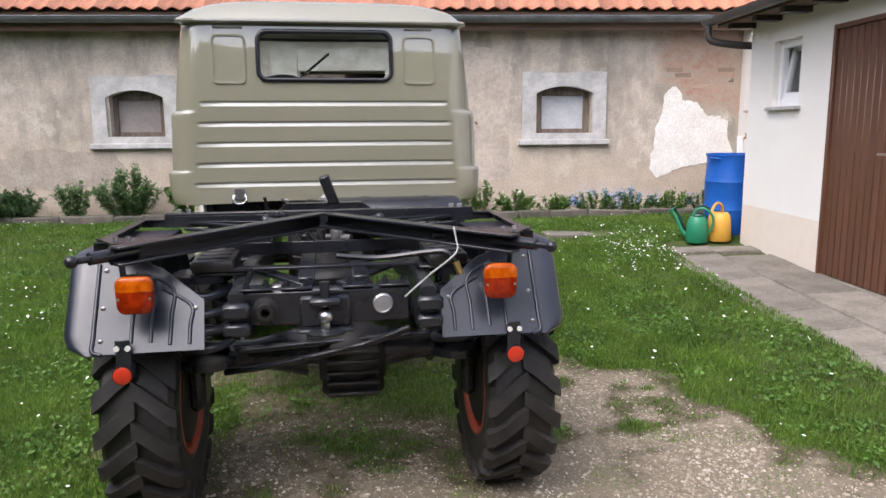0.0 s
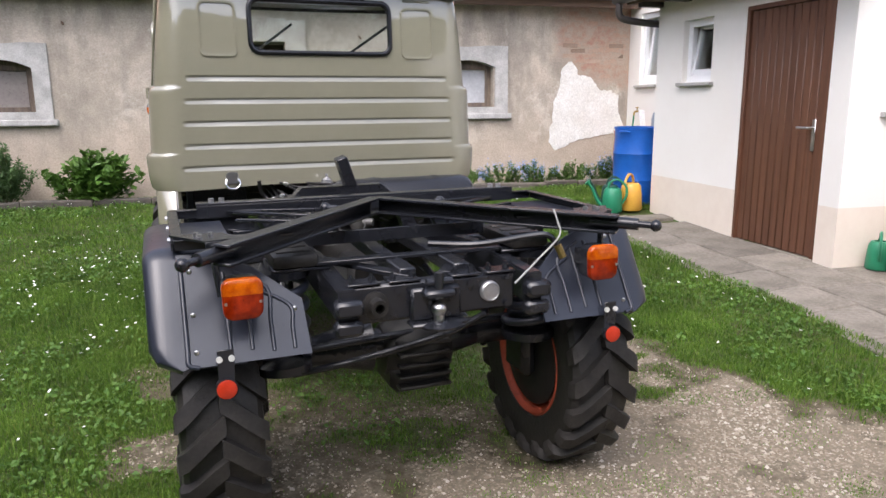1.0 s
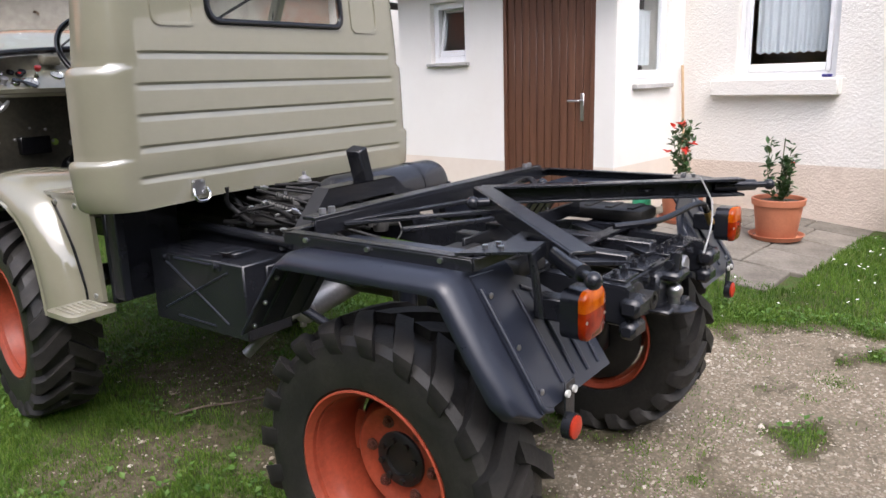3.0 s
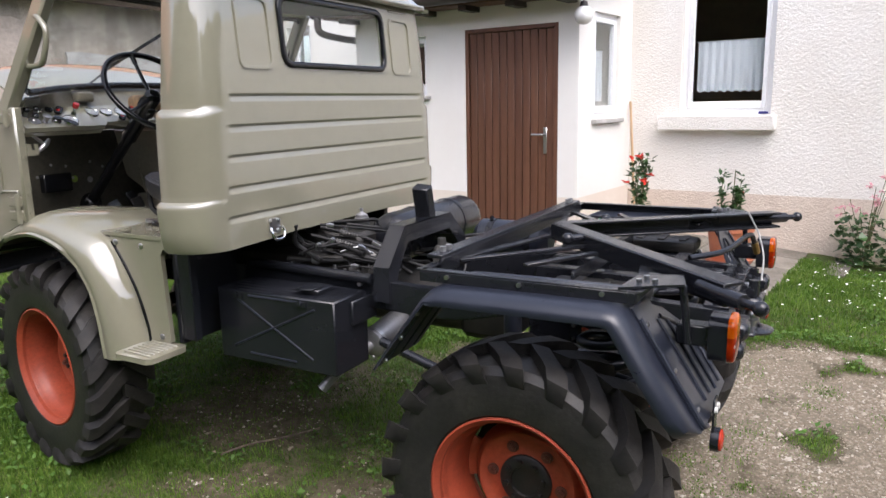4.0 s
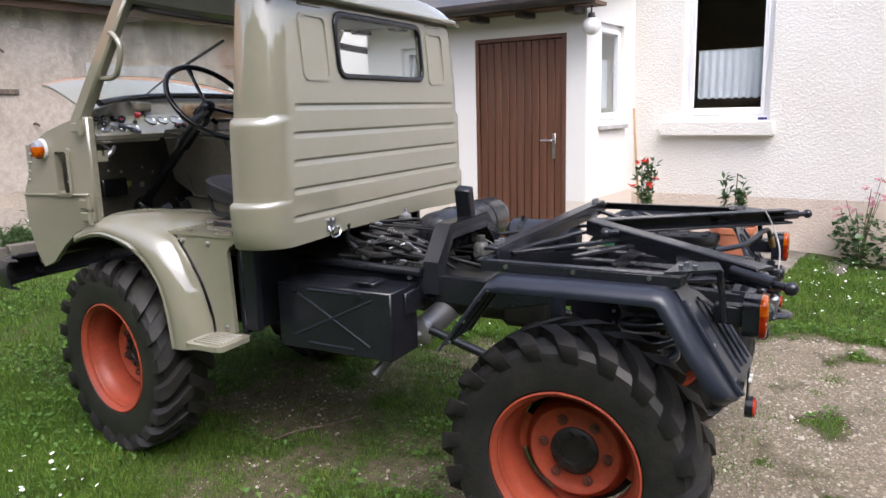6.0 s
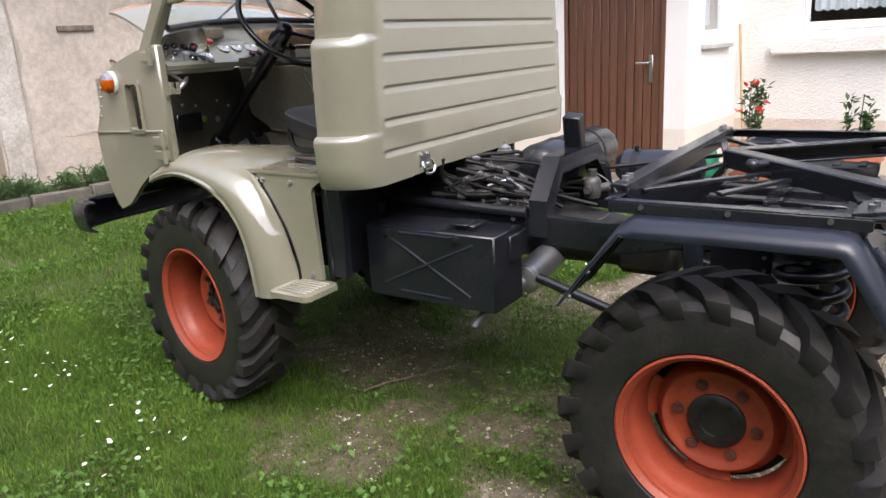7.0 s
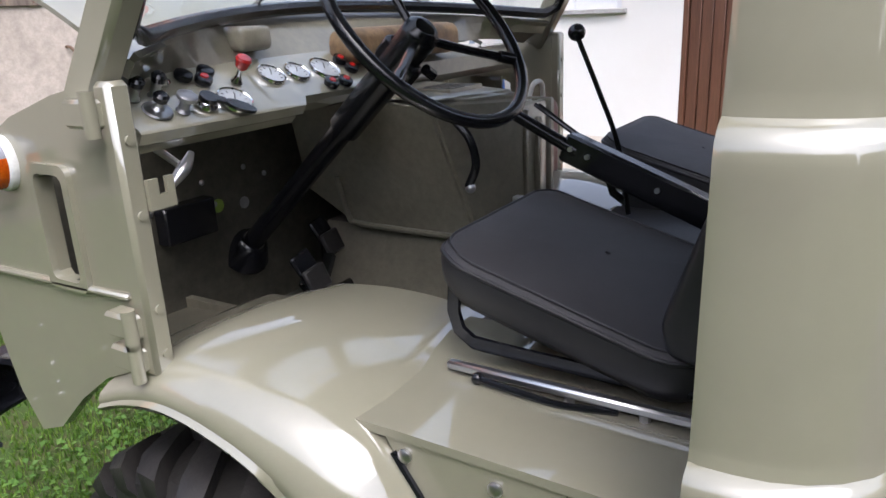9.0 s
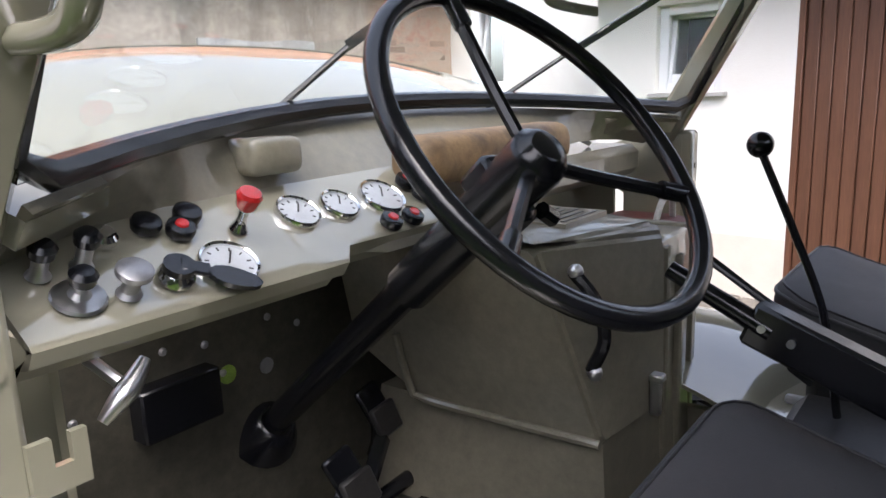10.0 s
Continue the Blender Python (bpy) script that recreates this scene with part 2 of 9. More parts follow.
# ---- materials of the yard ----
def ground_material():
    m, n, l, p = nodes_of("lawn_and_gravel_soil")
    co = n.new("ShaderNodeTexCoord").outputs["Object"]
    at = n.new("ShaderNodeAttribute")
    at.attribute_name = "gravel"
    big, mid, fine = noise_tex(n, l, co, 1.3), noise_tex(n, l, co, 14, 6, 0.7), noise_tex(n, l, co, 90, 4, 0.7)
    soil = mixc(n, l, mid, (0.055, 0.043, 0.024), (0.1, 0.095, 0.04))
    green = mixc(n, l, big, (0.036, 0.078, 0.013), (0.062, 0.108, 0.022))
    lawn = mixc(n, l, ramp(n, l, mid, [(0.35, (0, 0, 0)), (0.6, (1, 1, 1))]), soil, green)
    vo = n.new("ShaderNodeTexVoronoi")
    vo.inputs["Scale"].default_value = 52
    l.new(co, vo.inputs["Vector"])
    peb = ramp(n, l, vo.outputs["Color"], [(0.1, (0.155, 0.124, 0.086)), (0.5, (0.265, 0.222, 0.165)), (0.9, (0.41, 0.36, 0.285))])
    dirt = mixc(n, l, fine, (0.12, 0.1, 0.07), (0.25, 0.21, 0.155))
    grav = mixc(n, l, ramp(n, l, vo.outputs["Distance"], [(0.25, (0, 0, 0)), (0.62, (1, 1, 1))]), peb, dirt)
    grav = mixc(n, l, ramp(n, l, big, [(0.4, (0, 0, 0)), (0.75, (1, 1, 1))]), grav, dirt)
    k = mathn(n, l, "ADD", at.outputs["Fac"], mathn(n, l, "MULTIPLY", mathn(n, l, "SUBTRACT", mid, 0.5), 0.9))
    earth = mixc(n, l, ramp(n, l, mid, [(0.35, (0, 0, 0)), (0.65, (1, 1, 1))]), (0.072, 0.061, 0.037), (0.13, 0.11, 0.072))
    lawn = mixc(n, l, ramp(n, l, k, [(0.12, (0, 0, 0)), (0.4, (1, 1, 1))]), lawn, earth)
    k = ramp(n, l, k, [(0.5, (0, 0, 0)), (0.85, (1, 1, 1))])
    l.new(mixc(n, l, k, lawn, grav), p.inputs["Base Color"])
    p.inputs["Roughness"].default_value = 0.95
    p.inputs["Specular IOR Level"].default_value = 0.2
    h = mathn(n, l, "ADD", mathn(n, l, "MULTIPLY", vo.outputs["Distance"], -0.7), fine)
    bump(n, l, p, h, 0.7, 0.012)
    return m


def barn_plaster():
    m, n, l, p = nodes_of("weathered_barn_plaster")
    co = n.new("ShaderNodeTexCoord").outputs["Object"]
    sep = n.new("ShaderNodeSeparateXYZ")
    l.new(co, sep.inputs[0])
    big, mid, fine = noise_tex(n, l, co, 0.9, 7, 0.65, 0.4), noise_tex(n, l, co, 4.5, 7, 0.7), noise_tex(n, l, co, 45, 5, 0.75)
    col = mixc(n, l, ramp(n, l, big, [(0.36, (0, 0, 0)), (0.62, (1, 1, 1))]), (0.42, 0.37, 0.31), (0.63, 0.555, 0.465))
    col = mixc(n, l, ramp(n, l, mid, [(0.42, (0, 0, 0)), (0.7, (0.75, 0.75, 0.75))]), col, (0.33, 0.285, 0.235))
    mp = n.new("ShaderNodeMapping")
    mp.inputs["Scale"].default_value = (1.0, 1.0, 0.22)
    l.new(co, mp.inputs["Vector"])
    streak = noise_tex(n, l, mp.outputs[0], 3.2, 6, 0.65)
    grime = mixc(n, l, ramp(n, l, streak, [(0.48, (0, 0, 0)), (0.74, (0.7, 0.7, 0.7))]), col, (0.23, 0.205, 0.18))
    pale = noise_tex(n, l, co, 1.7, 6, 0.7)
    pk = ramp(n, l, pale, [(0.58, (0, 0, 0)), (0.68, (0.8, 0.8, 0.8))])
    grime = mixc(n, l, pk, grime, (0.66, 0.61, 0.53))
    warm = mathn(n, l, "ADD", mathn(n, l, "MULTIPLY", sep.outputs[2], -0.9), mathn(n, l, "ADD", big, 1.15))
    grime = mixc(n, l, ramp(n, l, warm, [(0.3, (0, 0, 0)), (0.9, (0.6, 0.6, 0.6))]), grime, (0.55, 0.455, 0.355))
    br = n.new("ShaderNodeTexBrick")
    br.inputs["Scale"].default_value = 1.0
    br.inputs["Brick Width"].default_value, br.inputs["Row Height"].default_value = 0.25, 0.075
    br.inputs["Mortar Size"].default_value, br.inputs["Mortar Smooth"].default_value = 0.008, 0.6
    br.inputs["Color1"].default_value, br.inputs["Color2"].default_value = (0.46, 0.28, 0.2, 1), (0.42, 0.32, 0.25, 1)
    br.inputs["Mortar"].default_value = (0.36, 0.3, 0.24, 1)
    cx = n.new("ShaderNodeCombineXYZ")
    wob = mathn(n, l, "MULTIPLY", mid, 0.22)
    l.new(mathn(n, l, "ADD", sep.outputs[0], wob), cx.inputs[0])
    l.new(mathn(n, l, "ADD", sep.outputs[2], wob), cx.inputs[1])
    l.new(cx.outputs[0], br.inputs["Vector"])
    rubble = mixc(n, l, ramp(n, l, mid, [(0.4, (0, 0, 0)), (0.6, (0.75, 0.75, 0.75))]), br.outputs["Color"], (0.44, 0.36, 0.285))
    rubble = mixc(n, l, ramp(n, l, noise_tex(n, l, co, 8, 5, 0.7), [(0.48, (0, 0, 0)), (0.68, (0.85, 0.85, 0.85))]), rubble, (0.4, 0.2, 0.15))
    along = mathn(n, l, "MULTIPLY", mathn(n, l, "SUBTRACT", sep.outputs[0], 3.55), 1.3, True)
    above = mathn(n, l, "MULTIPLY", mathn(n, l, "SUBTRACT", sep.outputs[2], 1.35), 1.3, True)
    bare = mathn(n, l, "ADD", mathn(n, l, "MULTIPLY", along, above), mathn(n, l, "MULTIPLY", mathn(n, l, "SUBTRACT", big, 0.5), 1.6))
    grime = mixc(n, l, ramp(n, l, bare, [(0.3, (0, 0, 0)), (0.6, (0.9, 0.9, 0.9))]), grime, rubble)
    spots = ramp(n, l, fine, [(0.25, (0.72, 0.72, 0.72)), (0.6, (1.05, 1.05, 1.05))])
    l.new(mixc(n, l, 1.0, grime, spots, "MULTIPLY"), p.inputs["Base Color"])
    p.inputs["Roughness"].default_value = 0.95
    p.inputs["Specular IOR Level"].default_value = 0.15
    bump(n, l, p, mathn(n, l, "ADD", mid, mathn(n, l, "MULTIPLY", fine, 0.5)), 0.7, 0.03)
    return m


def roughcast(name, c, dirt, scale, dist, base=None):
    """Wall paint over rough render; base: height and colour of the painted foot."""
    m, n, l, p = nodes_of(name)
    co = n.new("ShaderNodeTexCoord").outputs["Object"]
    big, fine = noise_tex(n, l, co, 1.1, 6, 0.65), noise_tex(n, l, co, scale, 4, 0.6)
    col = mixc(n, l, ramp(n, l, big, [(0.35, (0, 0, 0)), (0.75, (1, 1, 1))]), c, dirt)
    if base:
        z = n.new("ShaderNodeSeparateXYZ")
        l.new(co, z.inputs[0])
        edge = mathn(n, l, "LESS_THAN", z.outputs[2], mathn(n, l, "ADD", base[0] - 0.006, mathn(n, l, "MULTIPLY", fine, 0.012)))
        foot = mixc(n, l, ramp(n, l, noise_tex(n, l, co, 5, 6, 0.7), [(0.35, (0, 0, 0)), (0.75, (1, 1, 1))]), base[1], base[2])
        col = mixc(n, l, edge, col, foot)
    l.new(col, p.inputs["Base Color"])
    p.inputs["Roughness"].default_value = 0.9
    p.inputs["Specular IOR Level"].default_value = 0.2
    bump(n, l, p, fine, 1.0, dist)
    return m


def island_colours(name, stops, rough=0.6, trans=0.0, spec=0.3, patchy=0.0):
    m, n, l, p = nodes_of(name)
    g = n.new("ShaderNodeNewGeometry")
    co = n.new("ShaderNodeTexCoord").outputs["Object"]
    k = mathn(n, l, "ADD", mathn(n, l, "MULTIPLY", g.outputs["Random Per Island"], 0.5), mathn(n, l, "MULTIPLY", noise_tex(n, l, co, 1.6, 5, 0.65), 0.58))
    c = ramp(n, l, k, stops)
    if patchy:
        tone = ramp(n, l, noise_tex(n, l, co, 2.6, 6, 0.7), [(0.36, (1 - patchy, 1 - patchy, 1 - patchy)), (0.62, (1.06, 1.06, 1.0))])
        c = mixc(n, l, 1.0, c, tone, "MULTIPLY")
    l.new(c, p.inputs["Base Color"])
    p.inputs["Roughness"].default_value = rough
    p.inputs["Specular IOR Level"].default_value = spec
    if trans:
        t = n.new("ShaderNodeBsdfTranslucent")
        mx = n.new("ShaderNodeMixShader")
        mx.inputs[0].default_value = trans
        l.new(c, t.inputs["Color"])
        l.new(p.outputs[0], mx.inputs[1])
        l.new(t.outputs[0], mx.inputs[2])
        l.new(mx.outputs[0], n["Material Output"].inputs["Surface"])
    return m


M_GROUND = ground_material()
M_BARN = barn_plaster()
M_LIME = surface("peeling_white_lime", (0.9, 0.885, 0.85), (0.8, 0.775, 0.72), 5, (0.85, 0.98), bump_at=(30, 0.7, 0.01), spec=0.15, grain=0.3)
M_STONE = surface("painted_window_stone", (0.6, 0.59, 0.57), (0.42, 0.41, 0.39), 6, (0.8, 0.95), bump_at=(40, 0.5, 0.006), spec=0.2, grain=0.3)
M_PORCH = roughcast("white_porch_paint", (0.81, 0.795, 0.755), (0.77, 0.745, 0.695), 120, 0.002, (0.7, (0.74, 0.67, 0.58), (0.69, 0.61, 0.52)))
M_RENDER = roughcast("white_roughcast", (0.78, 0.76, 0.715), (0.72, 0.685, 0.625), 42, 0.012, (0.66, (0.66, 0.57, 0.48), (0.56, 0.47, 0.39)))
M_BRICK = surface("old_brick", (0.45, 0.315, 0.24), (0.5, 0.385, 0.3), 9, (0.9, 1.0), bump_at=(60, 0.7, 0.008), vary=0.5, spec=0.1, grain=0.4)
M_TILE = surface("red_clay_tile", (0.4, 0.145, 0.075), (0.46, 0.21, 0.125), 7, (0.7, 0.9), bump_at=(60, 0.3, 0.004), vary=0.35, grain=0.3)
M_ZINC = surface("grey_zinc", (0.25, 0.26, 0.27), (0.16, 0.17, 0.18), 5, (0.4, 0.6), metal=0.6, bump_at=None)
M_DKMETAL = surface("dark_brown_gutter", (0.06, 0.05, 0.045), (0.035, 0.03, 0.03), 5, (0.35, 0.5), bump_at=None)
M_OLDWOOD = surface("grey_weathered_wood", (0.26, 0.2, 0.15), (0.13, 0.1, 0.085), 3, (0.85, 0.98), bump_at=(40, 0.6, 0.006), stretch=(6, 6, 0.5), vary=0.3, grain=0.4)
M_EAVE = surface("brown_eaves_wood", (0.2, 0.12, 0.075), (0.11, 0.07, 0.05), 4, (0.7, 0.9), stretch=(0.5, 6, 6), bump_at=(40, 0.4, 0.004))
M_DOOR = surface("brown_door_paint", (0.17, 0.075, 0.042), (0.125, 0.053, 0.03), 2, (0.35, 0.55), stretch=(8, 8, 0.5), bump_at=(60, 0.25, 0.002), vary=0.12, grain=0.35)
M_UPVC = surface("white_window_plastic", (0.85, 0.86, 0.87), (0.8, 0.81, 0.82), 4, (0.25, 0.4), bump_at=None, grain=0.04)
M_STEEL = surface("brushed_steel", (0.6, 0.6, 0.6), (0.5, 0.5, 0.5), 10, (0.25, 0.4), metal=1.0, bump_at=None, grain=0.1)
M_CHROME = surface("bright_chrome", (0.8, 0.8, 0.8), (0.75, 0.75, 0.75), 8, (0.05, 0.15), metal=1.0, bump_at=None, grain=0.05)
M_GLASS = glass("window_glass")
M_DUSTY = surface("dusty_white_pane", (0.55, 0.56, 0.58), (0.44, 0.45, 0.47), 3, (0.15, 0.35), bump_at=None, grain=0.15)
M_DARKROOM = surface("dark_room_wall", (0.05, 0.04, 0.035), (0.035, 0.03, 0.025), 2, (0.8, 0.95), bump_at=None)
M_LACE = island_colours("white_lace", [(0.0, (0.62, 0.65, 0.7)), (1.0, (0.75, 0.77, 0.8))], 0.9, 0.35)
M_SLAB = surface("grey_concrete_slab", (0.29, 0.262, 0.22), (0.185, 0.165, 0.135), 3.2, (0.8, 0.95), bump_at=(110, 0.45, 0.004), vary=0.22, spec=0.25, grain=0.4)
M_KERB = surface("old_kerb_stone", (0.17, 0.145, 0.12), (0.1, 0.09, 0.075), 6, (0.85, 0.98), bump_at=(30, 0.7, 0.01), vary=0.3)
M_PEBBLE = island_colours("gravel_stone", [(0.1, (0.155, 0.124, 0.085)), (0.4, (0.24, 0.2, 0.15)), (0.68, (0.36, 0.315, 0.245)), (0.86, (0.54, 0.5, 0.43)), (1.0, (0.2, 0.152, 0.102))], 0.9, spec=0.25)
M_GRASS = island_colours("grass_blade", [(0.05, (0.033, 0.08, 0.009)), (0.35, (0.073, 0.158, 0.016)), (0.6, (0.13, 0.24, 0.03)), (0.8, (0.2, 0.295, 0.054)), (0.94, (0.28, 0.26, 0.1))], 0.55, 0.35, patchy=0.34)
M_WEED = island_colours("broad_leaf", [(0.0, (0.05, 0.12, 0.02)), (0.6, (0.1, 0.205, 0.036)), (1.0, (0.165, 0.27, 0.06))], 0.5, 0.25, patchy=0.3)
M_SHRUB = island_colours("shrub_leaf", [(0.0, (0.05, 0.1, 0.035)), (0.6, (0.11, 0.19, 0.07)), (1.0, (0.19, 0.26, 0.12))], 0.55, 0.25)
M_DARKLEAF = island_colours("glossy_dark_leaf", [(0.0, (0.02, 0.055, 0.015)), (0.7, (0.05, 0.11, 0.03)), (1.0, (0.1, 0.15, 0.06))], 0.3, 0.2, 0.5)
M_DAISY = island_colours("daisy_petal", [(0.0, (0.8, 0.8, 0.76)), (1.0, (0.88, 0.88, 0.85))], 0.7, 0.2)
M_REDFLOWER = island_colours("red_petal", [(0.0, (0.6, 0.03, 0.025)), (1.0, (0.75, 0.07, 0.04))], 0.5, 0.25)
M_PINK = island_colours("pink_petal", [(0.0, (0.5, 0.2, 0.24)), (1.0, (0.72, 0.42, 0.44))], 0.6, 0.25)
M_BLUEFLOWER = island_colours("pale_blue_petal", [(0.0, (0.2, 0.3, 0.62)), (1.0, (0.4, 0.5, 0.78))], 0.6, 0.25)
M_STALK = surface("green_stalk", (0.09, 0.13, 0.04), (0.13, 0.12, 0.06), 9, (0.6, 0.8), bump_at=None)
M_TERRA = surface("terracotta_plastic", (0.52, 0.19, 0.1), (0.45, 0.155, 0.08), 6, (0.45, 0.6), bump_at=(90, 0.1, 0.002), grain=0.15)
M_SOIL = surface("potting_soil", (0.04, 0.03, 0.02), (0.07, 0.05, 0.035), 20, (0.9, 1.0), bump_at=(60, 0.8, 0.01))
M_BLUE = surface("blue_barrel_plastic", (0.012, 0.12, 0.5), (0.01, 0.1, 0.42), 4, (0.3, 0.45), bump_at=(40, 0.1, 0.002), grain=0.1)
M_REDBARREL = surface("faded_red_plastic", (0.42, 0.12, 0.09), (0.36, 0.1, 0.075), 4, (0.4, 0.55), bump_at=None, grain=0.15)
M_GREENCAN = surface("green_can_plastic", (0.02, 0.24, 0.12), (0.015, 0.19, 0.1), 6, (0.35, 0.5), bump_at=None, grain=0.1)
M_YELLOWCAN = surface("yellow_can_plastic", (0.72, 0.4, 0.06), (0.65, 0.34, 0.05), 6, (0.35, 0.5), bump_at=None, grain=0.1)
M_DKGREEN = surface("dark_green_plastic", (0.015, 0.07, 0.05), (0.01, 0.05, 0.04), 6, (0.35, 0.5), bump_at=None, grain=0.1)
M_GAS = surface("grey_blue_bottle_paint", (0.3, 0.36, 0.43), (0.25, 0.3, 0.37), 6, (0.35, 0.5), bump_at=None, grain=0.15)
M_BROOM = surface("pale_broom_wood", (0.55, 0.38, 0.22), (0.47, 0.31, 0.17), 8, (0.5, 0.7), bump_at=None, stretch=(4, 4, 0.5))
M_GLOBE = surface("white_globe_glass", (0.85, 0.85, 0.83), (0.82, 0.82, 0.8), 3, (0.1, 0.2), bump_at=None, grain=0.02)

# ---- ground ----
def axis(lo, hi, step):
    near = np.arange(lo, hi + 1e-6, step)
    out = [2.0 ** k * 0.6 for k in range(12)]
    return np.concatenate([lo - np.array(out[::-1]), near, hi + np.array(out)])


gx, gy = axis(-8, 6.4, 0.07), axis(-6, 8, 0.07)
XX, YY = np.meshgrid(gx, gy)
fx, fy = XX.ravel(), YY.ravel()
gz = land(fx, fy) + 0.03 * (vnoise(1.3 * fx, 1.3 * fy, 7) - 0.5) + 0.012 * (vnoise(5 * fx, 5 * fy, 8) - 0.5)
hubs = [(sx * 0.7, yy) for sx in (-1, 1) for yy in (0, 2.25)]
for hx, hy in hubs:
    w = np.exp(-(((fx - hx) / 0.3) ** 2 + ((fy - hy) / 0.3) ** 2))
    gz = gz * (1 - w) + w * (0.05 if hy > 1 else -0.02)
gz = np.where(paved(fx, fy, -0.03), land(fx, fy) - 0.03, gz)
nx, ny = len(gx), len(gy)
ii = (np.arange(ny - 1)[:, None] * nx + np.arange(nx - 1)[None, :]).ravel()
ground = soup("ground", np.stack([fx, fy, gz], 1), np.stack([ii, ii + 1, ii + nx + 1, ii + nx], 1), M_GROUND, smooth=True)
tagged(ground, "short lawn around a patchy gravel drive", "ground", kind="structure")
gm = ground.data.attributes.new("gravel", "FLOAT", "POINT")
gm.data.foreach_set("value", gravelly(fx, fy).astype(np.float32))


def ground_z(x, y):
    x, y = np.asarray(x, float), np.asarray(y, float)
    z = land(x, y) + 0.03 * (vnoise(1.3 * x, 1.3 * y, 7) - 0.5) + 0.012 * (vnoise(5 * x, 5 * y, 8) - 0.5)
    for hx, hy in hubs:
        w = np.exp(-(((x - hx) / 0.3) ** 2 + ((y - hy) / 0.3) ** 2))
        z = z * (1 - w) + w * (0.05 if hy > 1 else -0.02)
    return z


# ---- the yard's open sides: unseen hedges added to block low sky light ----
def hedge(name, pts, h, seed):
    """A clipped hedge along pts, thick and uneven; added out of view to darken reflections."""
    rng_h = random.Random(seed)
    path = spline([(x, y, 0) for x, y in pts], 14)
    rws = []
    for k, p in enumerate(path):
        q = path[min(k + 1, len(path) - 1)] - path[max(k - 1, 0)]
        side = Vector((-q.y, q.x, 0)).normalized()
        z0 = float(land(p.x, p.y)) - 0.1
        row = []
        for off, f in ((0.9, 0.0), (1.0, 0.3), (0.95, 0.65), (0.7, 0.92), (0.0, 1.0), (-0.7, 0.92), (-0.95, 0.5), (-0.9, 0.0)):
            row.append(p + side * (off + rng_h.uniform(-0.12, 0.12)) + Vector((0, 0, z0 + h * f * (1 + 0.1 * noise.noise(p * 0.45 + Vector((f, 0, seed)))))))
        rws.append(row)
    bm = bmesh.new()
    sheet(bm, rws, 0.05)
    ob = part(name, bm, M_SKY_BLOCK, None, sharp=60)
    return tagged(ob, "tall dark green hedge, unseen, added to block low sky light", "hedge", kind="structure")


M_SKY_BLOCK = surface("sky_block_dark_leaves", (0.035, 0.06, 0.018), (0.06, 0.085, 0.03), 6, (0.7, 0.9), bump_at=(14, 1.0, 0.08), spec=0.2, grain=0.6)
hedge("sky_block_west", [(-10.5, 9.0), (-10.0, 3.0), (-9.5, -3.0), (-9.0, -8.5)], 6.0, 3)
hedge("sky_block_south", [(-8.0, -9.5), (-3.0, -10.5), (3.0, -10.5), (9.0, -9.5)], 5.5, 5)

# ---- barn ----
BV = 7.29
barn = tagged(new("wall_barn"), "long old barn wall of stained, crumbling plaster", "wall", kind="structure")
barn.matrix_basis = HOUSE


def wall_with_holes(bm, u0, u1, z0, z1, holes, v0, v1):
    """A thick wall along u with rectangular openings, cut into upright strips."""
    cuts = sorted({u0, u1, *[h[0] for h in holes], *[h[1] for h in holes]})
    for a, b in zip(cuts, cuts[1:]):
        mid = (a + b) / 2
        spans = sorted((h[2], h[3]) for h in holes if h[0] <= mid <= h[1])
        z = z0
        for lo, hi in spans:
            if lo > z:
                box(bm, a, b, v0, v1, z, lo)
            z = hi
        if z < z1:
            box(bm, a, b, v0, v1, z, z1)
    bmesh.ops.remove_doubles(bm, verts=bm.verts, dist=1e-4)
    inner = [f for f in bm.faces if sum(1 for e in f.edges if len(e.link_faces) > 2) == len(f.edges)]
    bmesh.ops.delete(bm, geom=inner, context="FACES")


bm = bmesh.new()
holes = [(-3.76, -2.98, 1.42, 2.12), (2.12, 2.92, 1.42, 2.14), (-1.15, 0.02, 0.3, 2.32)]
wall_with_holes(bm, -12, 5.4, 0.1, 3.05, holes, BV, BV + 0.45)
part("plaster", bm, M_BARN, barn)
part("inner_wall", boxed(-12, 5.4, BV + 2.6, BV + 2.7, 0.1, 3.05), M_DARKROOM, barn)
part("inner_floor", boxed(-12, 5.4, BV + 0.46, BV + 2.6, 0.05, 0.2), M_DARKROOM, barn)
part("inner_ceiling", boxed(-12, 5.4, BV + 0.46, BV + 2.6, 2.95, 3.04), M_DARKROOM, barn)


def arch_outline(u0, u1, z0, z1, rise, n=9):
    pts = [(u0, z0), (u1, z0)]
    for k in range(n):
        t = k / (n - 1)
        u = u1 + (u0 - u1) * t
        pts.append((u, z1 + rise * (1 - (2 * t - 1) ** 2)))
    return pts


UP = Matrix(((1, 0, 0, 0), (0, 0, -1, 0), (0, 1, 0, 0), (0, 0, 0, 1)))  # plate xy -> wall u,z; thickness towards the viewer


